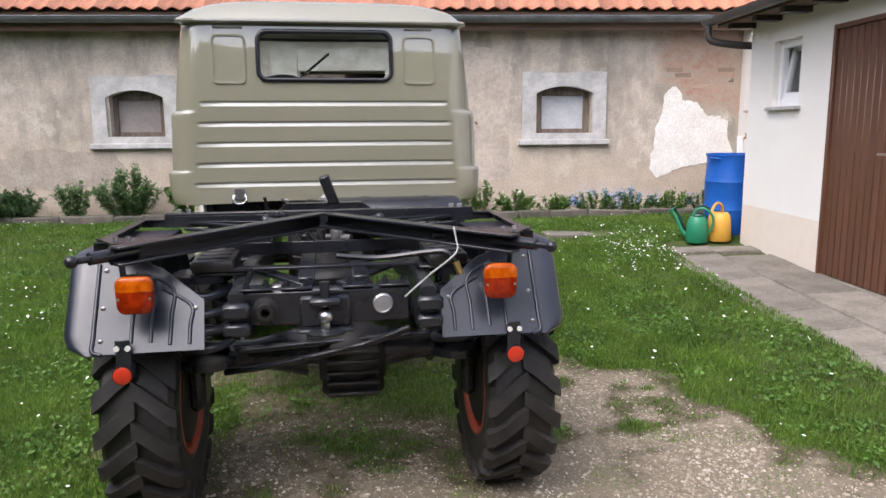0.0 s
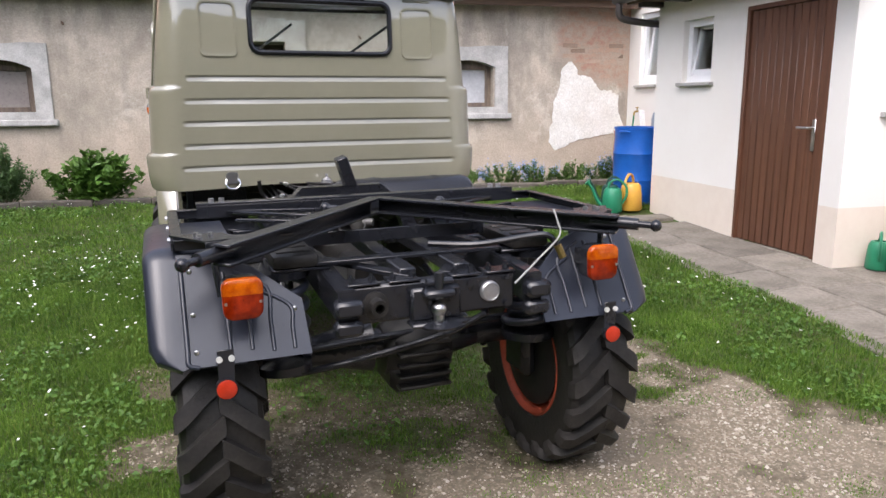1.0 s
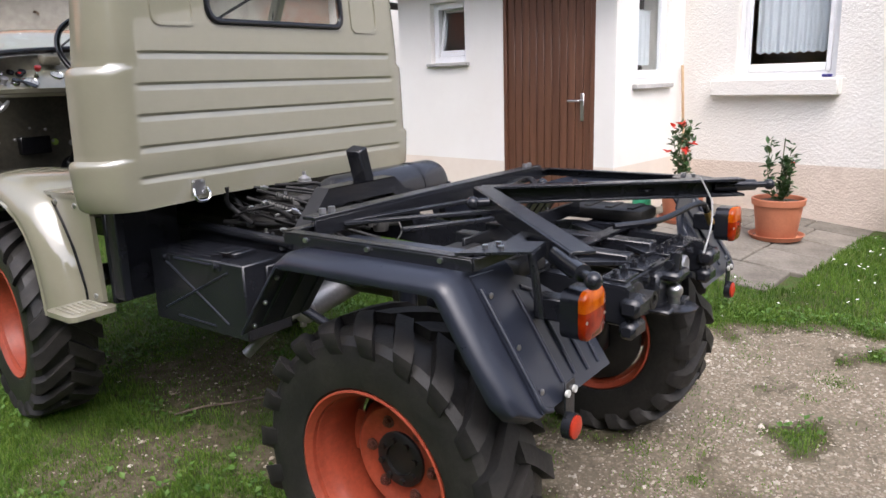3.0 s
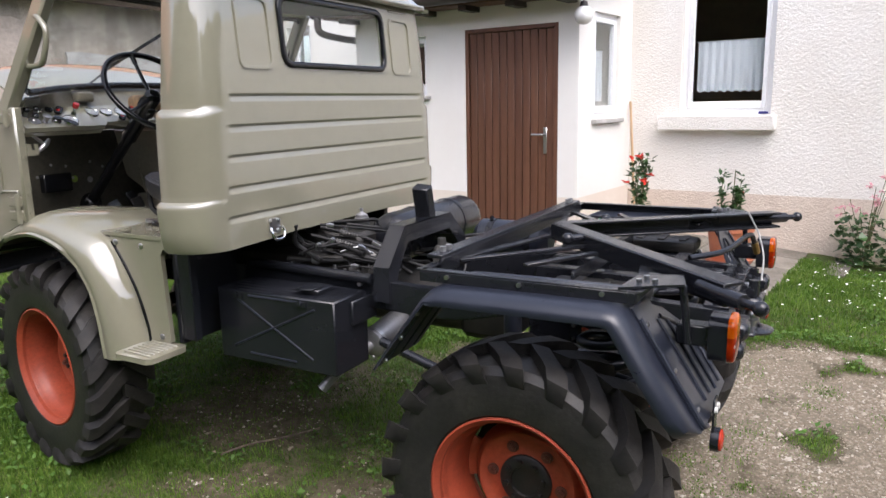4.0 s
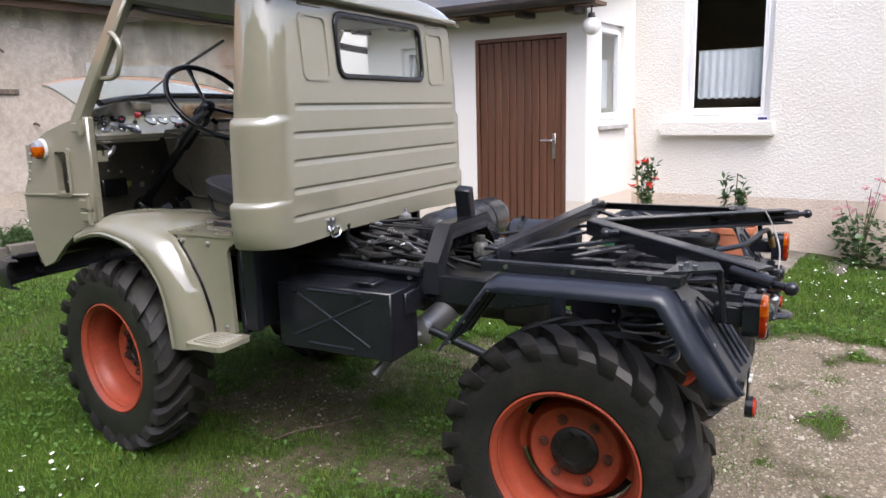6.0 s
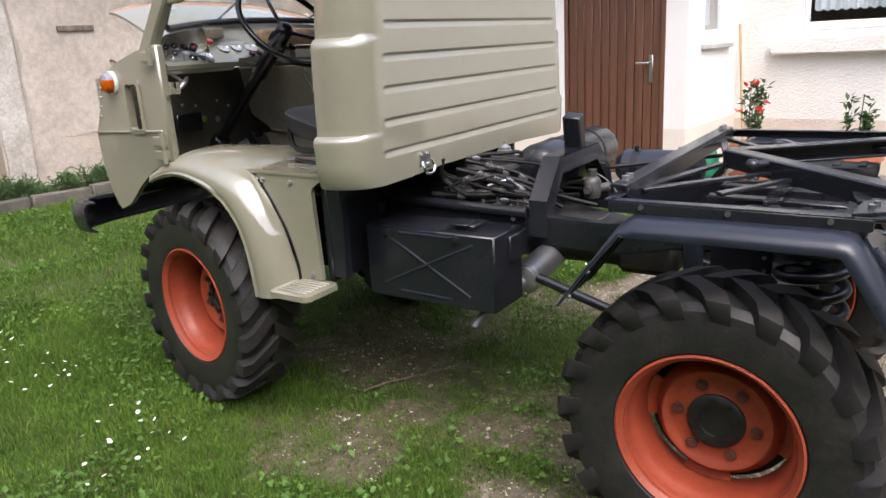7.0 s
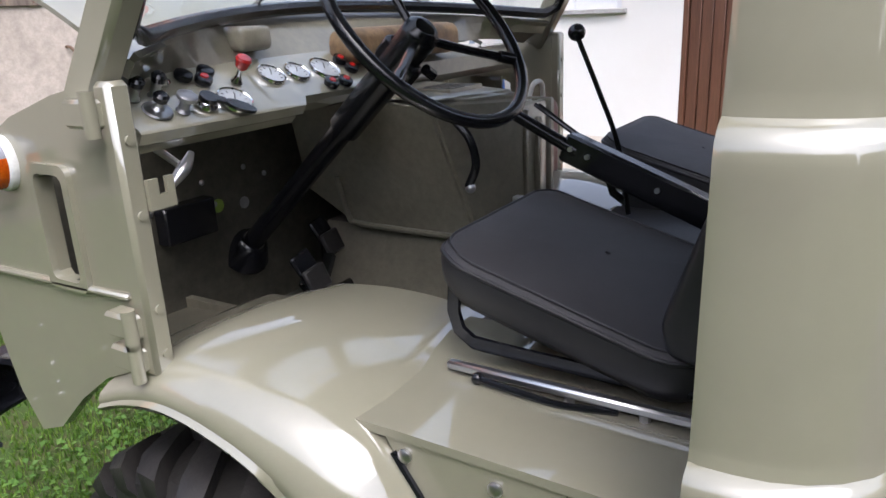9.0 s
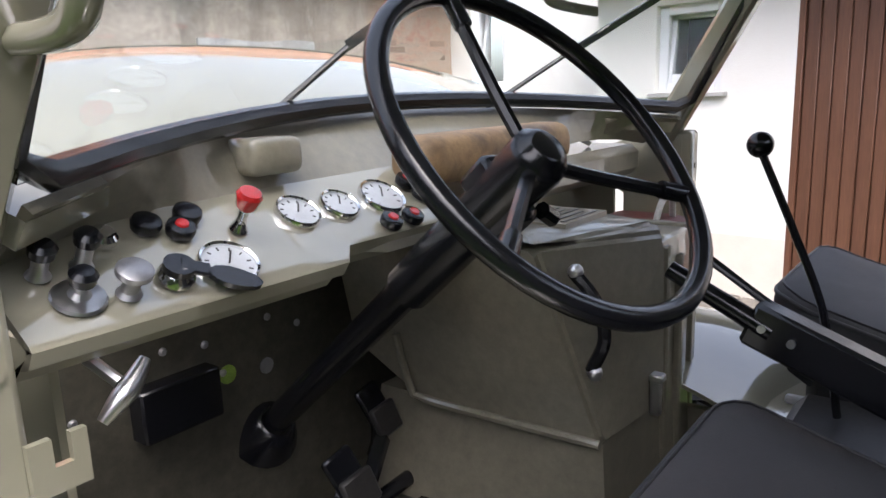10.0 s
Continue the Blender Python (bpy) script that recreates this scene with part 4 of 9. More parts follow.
M_LUG = surface("dusty_lug_rubber", (0.02, 0.0192, 0.019), (0.046, 0.042, 0.038), 9, (0.5, 0.7), bump_at=(60, 0.4, 0.004), vary=0.2, grain=0.4, spec=0.3)
M_HUB = surface("greasy_hub_black", (0.008, 0.008, 0.008), (0.018, 0.016, 0.015), 16, (0.45, 0.65), bump_at=(60, 0.3, 0.003), grain=0.4)
M_HOSE = surface("dull_black_hose", (0.008, 0.008, 0.009), (0.016, 0.0155, 0.015), 16, (0.4, 0.6), bump_at=None, grain=0.3, spec=0.3)
M_SEAL = surface("black_rubber_seal", (0.005, 0.0055, 0.007), (0.009, 0.0095, 0.012), 9, (0.14, 0.28), bump_at=None)
M_ORANGE = surface("orange_red_rim_paint", (0.4, 0.072, 0.032), (0.3, 0.056, 0.028), 6, (0.42, 0.58), bump_at=(60, 0.12, 0.002), coat=0.08, grain=0.3, spec=0.35)
M_AMBER = surface("amber_lens", (0.6, 0.13, 0.002), (0.36, 0.05, 0.001), 26, (0.06, 0.12), bump_at=None, grain=0.3, spec=0.35)
M_REDLENS = surface("red_lens", (0.34, 0.026, 0.002), (0.16, 0.008, 0.001), 26, (0.06, 0.12), bump_at=None, grain=0.3, spec=0.35)
M_CLEAR = surface("grey_clear_lens", (0.3, 0.31, 0.34), (0.2, 0.2, 0.23), 30, (0.08, 0.15), bump_at=(160, 0.3, 0.002), coat=0.8, grain=0.3)
M_REFLECTOR = surface("red_reflector", (0.5, 0.035, 0.012), (0.42, 0.03, 0.01), 30, (0.15, 0.3), bump_at=(220, 0.4, 0.002), grain=0.25)
M_ALU = surface("dull_aluminium", (0.42, 0.42, 0.43), (0.33, 0.33, 0.34), 8, (0.35, 0.5), metal=0.8, bump_at=(50, 0.15, 0.002), grain=0.2)
M_ENGINE = surface("oily_engine_metal", (0.013, 0.013, 0.012), (0.036, 0.033, 0.03), 14, (0.35, 0.6), metal=0.3, bump_at=(40, 0.4, 0.004), grain=0.4)
M_VINYL = surface("black_seat_vinyl", (0.011, 0.011, 0.013), (0.017, 0.017, 0.019), 6, (0.4, 0.55), bump_at=(260, 0.25, 0.001), grain=0.15)
M_FABRIC = surface("dark_grey_seat_cloth", (0.022, 0.0212, 0.0235), (0.032, 0.0305, 0.033), 5, (0.55, 0.72), bump_at=(300, 0.4, 0.001), grain=0.25)
M_WHITE = surface("white_paint_bar", (0.7, 0.7, 0.66), (0.62, 0.62, 0.58), 9, (0.4, 0.6), bump_at=None)
M_ROPE = surface("grey_white_rope", (0.4, 0.4, 0.38), (0.3, 0.3, 0.29), 30, (0.8, 0.95), bump_at=(200, 0.6, 0.002))
M_BRASS = surface("dull_brass", (0.5, 0.36, 0.14), (0.4, 0.28, 0.1), 12, (0.3, 0.45), metal=1.0, bump_at=None)
M_DIAL = surface("pale_dial_face", (0.55, 0.58, 0.6), (0.48, 0.5, 0.52), 20, (0.1, 0.2), bump_at=None, grain=0.1)
M_LEATHER = surface("worn_tan_leather", (0.42, 0.27, 0.13), (0.12, 0.075, 0.045), 9, (0.5, 0.7), bump_at=(60, 0.3, 0.003), grain=0.3)
M_DARKRED = surface("dark_red_vinyl", (0.13, 0.03, 0.025), (0.1, 0.025, 0.02), 6, (0.4, 0.6), bump_at=None)
M_LINER = surface("pale_grey_headliner", (0.42, 0.41, 0.38), (0.36, 0.35, 0.325), 6, (0.8, 0.95), bump_at=None)
M_LABEL = surface("dark_label_print", (0.03, 0.03, 0.028), (0.05, 0.05, 0.045), 20, (0.3, 0.5), bump_at=None)
M_YGREEN = surface("yellow_green_mesh", (0.3, 0.45, 0.08), (0.22, 0.35, 0.05), 30, (0.5, 0.7), bump_at=None)
M_REDKNOB = surface("red_knob", (0.5, 0.015, 0.012), (0.42, 0.012, 0.01), 9, (0.1, 0.2), bump_at=None, coat=0.4)

truck = thing("truck", "olive-green light truck with orange rims and a bare black chassis", "truck", pose(0.02, 0, 0))


def skin(bm, rows, thick, skip=(), inward=None):
    """A skin of cells with some left out; every open edge is closed to its thickness."""
    g = [[Vector(p) for p in r] for r in rows]
    R, K = len(g), len(g[0])

    def normal(i, j):
        a = g[min(i + 1, R - 1)][j] - g[max(i - 1, 0)][j]
        b = g[i][min(j + 1, K - 1)] - g[i][max(j - 1, 0)]
        c = a.cross(b)
        c = c.normalized() if c.length > 1e-9 else Vector((0, 0, 1))
        if inward is not None and c.dot(Vector(inward) - g[i][j]) < 0:
            c = -c
        return c
    top = [[bm.verts.new(p) for p in r] for r in g]
    low = [[bm.verts.new(g[i][j] + thick * normal(i, j)) for j in range(K)] for i in range(R)]
    edges = {}
    for i in range(R - 1):
        for j in range(K - 1):
            if (i, j) in skip:
                continue
            q = [(i, j), (i + 1, j), (i + 1, j + 1), (i, j + 1)]
            bm.faces.new([top[a][b] for a, b in q])
            bm.faces.new([low[a][b] for a, b in q[::-1]])
            for s in range(4):
                e = tuple(sorted((q[s], q[(s + 1) % 4])))
                edges[e] = edges.get(e, 0) + 1
    for (a, b), c in edges.items():
        if c == 1:
            bm.faces.new((top[a[0]][a[1]], top[b[0]][b[1]], low[b[0]][b[1]], low[a[0]][a[1]]))


M_OLIVE.node_tree.nodes["Principled BSDF"].inputs["Coat IOR"].default_value = 2.1
# -- cab shell: sides, corners and back in one pressed skin --
LEVELS = [(1.122, 0.885), (1.137, 0.898), (1.2, 0.908), (1.286, 0.913), (1.3, 0.911), (1.309, 0.902), (1.314, 0.89), (1.33, 0.888), (1.45, 0.885), (1.61, 0.879),
          (1.628, 0.876), (1.64, 0.866), (1.647, 0.852), (1.665, 0.849), (1.7, 0.846), (1.815, 0.832), (1.95, 0.815), (2.08, 0.797), (2.12, 0.79), (2.145, 0.775)]
WX, WZ0, WZ1 = 0.368, 1.818, 2.082


def back_y(z):
    return 1.18 + 0.03 * max(0.0, (z - 1.7) / 0.4) ** 1.3


GROOVES = (1.69, 1.577, 1.465, 1.35, 1.238)


def groove(z):
    """Depth of the pressed grooves: a steep upper wall and a gentle lower slope."""
    for g in GROOVES:
        d = float(np.interp(z - g, (-0.02, -0.014, -0.005, 0.002, 0.008, 0.012), (0.0, 0.25, 0.85, 1.0, 0.35, 0.0)))
        if d > 0:
            return 0.0085 * d
    return 0.0


def cab_row(z, hw):
    r = 0.15 if z < 1.64 else 0.15 - 0.05 * min(1, (z - 1.64) / 0.4)
    yb = back_y(z)
    half = [(-hw + 0.004, 1.37), (-hw, 1.36)]
    for k in range(8):
        a = radians(180 + 90 * k / 7)
        half.append((-hw + r + r * math.cos(a), yb + r + r * math.sin(a)))
    hl = min(0.702 + 0.09 * (1.69 - z), hw - r - 0.006)
    yg = yb + groove(z)
    half += [(-hl, yb), (-hl + 0.018, yg), (-0.55, yg)]
    pts = half + [(-WX, yg), (WX, yg)] + [(-x, y) for x, y in half[::-1]]
    return [(x, y, z + (0.026 * ease(1 - abs(x) / 0.8) if z < 1.14 else 0.0)) for x, y in pts]


def width_at(z):
    return float(np.interp(z, [a for a, _ in LEVELS], [b for _, b in LEVELS]))


zs = sorted({z for z, _ in LEVELS if all(abs(z - g) > 0.03 for g in GROOVES)} | {round(g + d, 4) for g in GROOVES for d in (-0.029, -0.022, -0.02, -0.014, -0.005, 0.002, 0.008, 0.012, 0.014, 0.02)})
rows = [cab_row(z, width_at(z)) for z in zs]
wi = [i for i in range(len(zs) - 1) if zs[i] >= 1.814 and zs[i + 1] <= 2.081]
jw = 13
bm = bmesh.new()
skin(bm, rows, 0.022, {(i, jw) for i in wi}, inward=(0, 1.6, 1.6))
cab = part("cab_shell", bm, M_OLIVE, truck, "pressed olive sheet-metal cab shell", sharp=48)


for sx in (-1, 1):
    bm = bmesh.new()
    o, i_ = rounded(0.435, 0.625, 1.79, 2.068, 0.035), rounded(0.45, 0.61, 1.806, 2.052, 0.027)
    o, i_ = ([(sx * x, y) for x, y in q][::sx] for q in (o, i_))
    ring_plate(bm, list(o), list(i_), 0.007, Matrix.Translation((0, back_y(1.93) + 0.001, 0)) @ pose(0, 0, 0) @ UP)
    bmesh.ops.bevel(bm, geom=[e for e in bm.edges if abs((e.verts[0].co - e.verts[1].co).y) < 1e-4 and min(v.co.y for v in e.verts) < back_y(1.93) - 0.004], offset=0.003, segments=2, affect="EDGES")
    bmesh.ops.transform(bm, matrix=Matrix.Translation((0, back_y(1.93), 1.93)) @ pose(0, 0, 0, -4.2, 0, 0) @ Matrix.Translation((0, -back_y(1.93), -1.93)), verts=bm.verts)
    part("pressed_panel", bm, M_OLIVE, cab, sharp=60)
    part("pressed_panel", boxed(min(sx * 0.45, sx * 0.61), max(sx * 0.45, sx * 0.61), back_y(2.1) - 0.006, back_y(2.1) + 0.01, 2.094, 2.106, 0.004), M_OLIVE, cab)

tilt = Matrix.Translation((0, back_y(1.95) - 0.002, 1.95)) @ pose(0, 0, 0, -4.2, 0, 0) @ Matrix.Translation((0, 0, -1.95)) @ UP
bm = bmesh.new()
ring_plate(bm, rounded(-WX - 0.016, WX + 0.016, WZ0 - 0.016, WZ1 + 0.013, 0.06), rounded(-WX + 0.009, WX - 0.009, WZ0 + 0.009, WZ1 - 0.015, 0.04), 0.018, Matrix.Translation((0, 0.008, 0)) @ tilt)
bmesh.ops.bevel(bm, geom=list(bm.edges), offset=0.004, segments=1, affect="EDGES")
rear_window = part("rear_window", bm, M_SEAL, truck, "wide rear window in a dark rubber seal", sharp=60)
bm = bmesh.new()
plate(bm, rounded(-WX + 0.006, WX - 0.006, WZ0 + 0.006, WZ1 - 0.006, 0.035), 0.005, Matrix.Translation((0, 0.012, 0)) @ tilt)
g1 = part("pane", bm, M_GLASS, rear_window)
g1.visible_shadow = False

# -- roof --
bm = bmesh.new()
rws = []
for k in range(15):
    w = -1 + 2 * k / 14
    y = 1.625 + 0.45 * w
    rws.append([(0.8 * u * (1 - 0.03 * (w > 0) * w), y, 2.16 + 0.025 * w + (0.12 - 0.015 * w) * max(0, 1 - abs(u) ** 4.5) ** 0.55 * max(0, 1 - abs(w) ** 5) ** 0.55) for u in np.linspace(-1, 1, 21)])
skin(bm, rws, 0.02, inward=(0, 1.6, 1.8))
roof_skin = part("roof", bm, M_OLIVE, truck, sharp=60)
bm = bmesh.new()
rim = rounded(-0.802, 0.802, 1.172, 2.078, 0.1)
hose(bm, [(x, y, 2.136 + 0.05 * (y - 1.175) / 0.9) for x, y in rim], 0.013, 8, closed=True)
part("drip_rail", bm, M_OLIVE, roof_skin)
part("headliner", boxed(-0.77, 0.77, 0.01, 0.83, 0.0, 0.008), M_LINER, truck, at=pose(0, 1.21, 2.118, 3.2, 0, 0))


# -- windscreen frame --
def ws(x, s):
    """A point of the windscreen: x across, s from foot (0) to head (1)."""
    bow = 1 - (x / 0.78) ** 2
    return Vector((x * (1 - 0.045 * s), 2.277 - 0.285 * s + (0.25 - 0.15 * s) * bow, 1.695 + 0.48 * s + 0.05 * bow * (1 - s)))


frame_ws = bmesh.new()
for sx in (-1, 1):
    beam(frame_ws, (sx * 0.836, 2.335, 1.63), (sx * 0.781, 2.0, 2.175), 0.054, 0.07, 0.01, up=(0, 1, 0.4))
for s, w, fwd in ((0.0, 0.03, 0.03), (1.02, 0.06, 0.0)):
    pts = [ws(x, s) + Vector((0, fwd, 0)) for x in np.linspace(-0.8, 0.8, 13)]
    for a, b in zip(pts, pts[1:]):
        beam(frame_ws, a, b, 0.05, w, 0, up=(0, -0.6, 0.8))
wframe = part("windscreen_frame", frame_ws, M_OLIVE, truck)
bm = bmesh.new()
loop = [ws(x, 0.07) for x in np.linspace(-0.765, 0.765, 15)] + [ws(0.81, s) + Vector((0, 0.015, 0)) for s in (0.12, 0.5, 0.88)] + [ws(x, 0.93) for x in np.linspace(0.765, -0.765, 15)] + [ws(-0.81, s) + Vector((0, 0.015, 0)) for s in (0.88, 0.5, 0.12)]
hose(bm, loop, 0.016, 8, closed=True)
part("rubber_seal", bm, M_SEAL, wframe)
bm = bmesh.new()
skin(bm, [[ws(x, s) for x in np.linspace(-0.8, 0.8, 33)] for s in (0.07, 0.28, 0.5, 0.72, 0.93)], 0.002)
g2 = part("windscreen_pane", bm, M_GLASS, wframe)
g2.visible_shadow = False
for x0, x1 in ((-0.36, -0.02), (0.28, 0.62)):
    bm = bmesh.new()
    a, b = ws(x0, 0.02) + Vector((0, 0.03, 0)), ws((x0 + x1) / 2 + 0.02, 0.42) + Vector((0, 0.03, 0))
    rod(bm, a, b, 0.005, 8)
    beam(bm, ws(x0 + 0.12, 0.28) + Vector((0, 0.026, 0)), ws(x1 + 0.05, 0.74) + Vector((0, 0.026, 0)), 0.012, 0.016, 0.002)
    rod(bm, a - Vector((0, 0.01, 0.01)), a + Vector((0, 0.02, 0)), 0.012, 10)
    part("wiper", bm, M_SEAL, wframe)
bm = bmesh.new()
hose(bm, [(-0.8, 2.12, 2.02), (-0.82, 2.06, 2.02), (-0.825, 2.01, 1.96), (-0.825, 2.045, 1.86), (-0.815, 2.1, 1.835), (-0.81, 2.21, 1.835)], 0.012, 10, 6)
part("grab_handle", bm, M_OLIVE, wframe)

# -- nose and bonnet --
for sx in (-1, 1):
    outer = [(2.265, 1.66), (2.265, 1.42), (2.265, 1.165), (2.33, 1.165), (2.42, 1.13), (2.52, 1.06), (2.62, 0.97), (2.70, 0.94), (2.75, 1.02), (2.785, 1.16), (2.79, 1.3), (2.755, 1.36), (2.7, 1.47), (2.655, 1.56), (2.56, 1.605), (2.42, 1.645), (2.34, 1.66)]
    cy, cz = 2.465, 1.415
    inner = []
    for y, z in outer:
        dy, dz = y - cy, z - cz
        f = min(0.044 / max(abs(dy), 1e-6), 0.1 / max(abs(dz), 1e-6))
        inner.append((cy + dy * f, cz + dz * f))
    bm = bmesh.new()
    m = Matrix(((0, 0, -sx, sx * 0.845), (1, 0, 0, 0), (0, 1, 0, 0), (0, 0, 0, 1)))
    ring_plate(bm, outer, inner, 0.025, m)
    nose = part("nose_side", bm, M_OLIVE, truck)
    bm = bmesh.new()
    ring_plate(bm, rounded(cy - 0.06, cy + 0.06, cz - 0.115, cz + 0.115, 0.02, 3), rounded(cy - 0.042, cy + 0.042, cz - 0.097, cz + 0.097, 0.015, 3), 0.012, Matrix.Translation((sx * 0.011, 0, 0)) @ m)
    part("vent_rim", bm, M_OLIVE, nose)
    part("vent_back", boxed(min(sx * 0.72, sx * 0.73), max(sx * 0.72, sx * 0.73), cy - 0.06, cy + 0.06, cz - 0.12, cz + 0.12), M_OLIVE, nose)
    bm = bmesh.new()
    beam(bm, (sx * 0.848, 2.3, 1.312), (sx * 0.848, 2.78, 1.3), 0.016, 0.012, 0.004)
    part("crease", bm, M_OLIVE, nose)
    for k in range(4):
        bm = bmesh.new()
        beam(bm, (sx * 0.85, 2.69 + 0.012 * k, 1.5 - 0.042 * k), (sx * 0.78, 2.8 + 0.012 * k, 1.5 - 0.042 * k), 0.02, 0.012, 0.004)
        part("louvre", bm, M_OLIVE, nose)
    bm = bmesh.new()
    tall = Matrix.Translation((sx * 0.845, 2.6, 1.522)) @ Matrix.Diagonal((1, 1, 1.3, 1)) @ pose(0, 0, 0, 0, sx * 90, 0)
    lathe(bm, [(0.0, 0.0), (0.039, 0.0), (0.039, 0.012), (0.036, 0.016), (0.0, 0.016)], 24, tall)
    base = part("turn_signal", bm, M_WHITE, truck, "oval amber turn signal with a clear top and white rim")
    for mt, nm in ((M_AMBER, "amber_lens"), (M_CLEAR, "clear_lens")):
        bm = bmesh.new()
        lathe(bm, [(0.035, 0.014), (0.035, 0.03), (0.029, 0.045), (0.015, 0.053), (0.001, 0.055)], 24, tall)
        bmesh.ops.bisect_plane(bm, geom=list(bm.verts) + list(bm.edges) + list(bm.faces), plane_co=(0, 0, 1.535), plane_no=(0, 0, 1), clear_inner=nm == "clear_lens", clear_outer=nm == "amber_lens")
        part(nm, bm, mt, base)
    # door post with hinges
    bm = bmesh.new()
    box(bm, min(sx * 0.822, sx * 0.865), max(sx * 0.822, sx * 0.865), 2.236, 2.275, 1.18, 1.67, 0.008)
    post = part("door_post", bm, M_OLIVE, truck)
    for z in (1.6, 1.25, 1.19):
        bm = bmesh.new()
        box(bm, min(sx * 0.845, sx * 0.885), max(sx * 0.845, sx * 0.885), 2.255, 2.33, z, z + 0.045, 0.006)
        rod(bm, (sx * 0.882, 2.262, z - 0.012), (sx * 0.882, 2.262, z + 0.058), 0.012, 10)
        part("hinge", bm, M_OLIVE, post)
    for z in (1.58, 1.46, 1.3, 1.22):
        bm = bmesh.new()
        rod(bm, (sx * 0.842, 2.238, z), (sx * 0.842, 2.232, z), 0.008, 10)
        part("screw", bm, M_OLIVE, post)
bm = bmesh.new()
plan = [(-0.835, 2.68), (-0.83, 2.74), (-0.8, 2.81), (-0.73, 2.86), (-0.5, 2.9), (0, 2.92), (0.5, 2.9), (0.73, 2.86), (0.8, 2.81), (0.83, 2.74), (0.835, 2.68)]
skin(bm, [[(x, y - 0.03 * abs(z - 1.2) ** 2, z) for x, y in plan] for z in (0.95, 1.1, 1.3, 1.45, 1.54)], 0.02, inward=(0, 2.4, 1.3))
part("nose_front", bm, M_OLIVE, truck, sharp=50)
bm = bmesh.new()
rws = []
for k in range(11):
    t = k / 10
    row = []
    for u in np.linspace(-1, 1, 17):
        foot = max(2.44, ws(0.66 * u, 0.0).y + 0.012)
        yy = foot + (2.98 - foot) * t
        f = (yy - 2.44) / 0.54
        row.append((0.66 * u * (1 - 0.06 * t), yy - 0.1 * abs(u) ** 3 * t, 1.735 + 0.195 * f ** 0.85 - (0.085 - 0.02 * f) * abs(u) ** 2.5 - 0.025 * f ** 6))
    rws.append(row)
skin(bm, rws, 0.012, inward=(0, 2.7, 1.2))
part("bonnet", bm, M_OLIVE, truck, "bonnet lid raised a little at its front edge", sharp=50)
bm = bmesh.new()
box(bm, -0.6, 0.6, 2.7, 2.86, 1.1, 1.5, 0.03)
part("radiator", bm, M_BLACK, truck)

# -- front bumper --
bm = bmesh.new()
plan = [(-0.8, 3.0), (-0.785, 3.08), (-0.74, 3.15), (-0.6, 3.19), (0, 3.2), (0.6, 3.19), (0.74, 3.15), (0.785, 3.08), (0.8, 3.0)]
sec = [(0.0, 0.93), (0.05, 0.935), (0.072, 0.91), (0.075, 0.84), (0.06, 0.79), (0.01, 0.78)]
skin(bm, [[(x + (0.0 if abs(x) < 0.6 else math.copysign(d * 0.7, x)), y + (d if abs(x) < 0.79 else 0.3 * d), z) for d, z in sec] for x, y in plan], 0.01, inward=(0, 2.5, 0.86))
bumper = part("front_bumper", bm, M_BLACK, truck, sharp=45)
for sx in (-1, 1):
    bm = bmesh.new()
    beam(bm, (sx * 0.62, 3.16, 0.93), (sx * 0.6, 2.42, 1.05), 0.16, 0.025, 0.004)
    part("bumper_bracket", bm, M_BLACK, bumper)

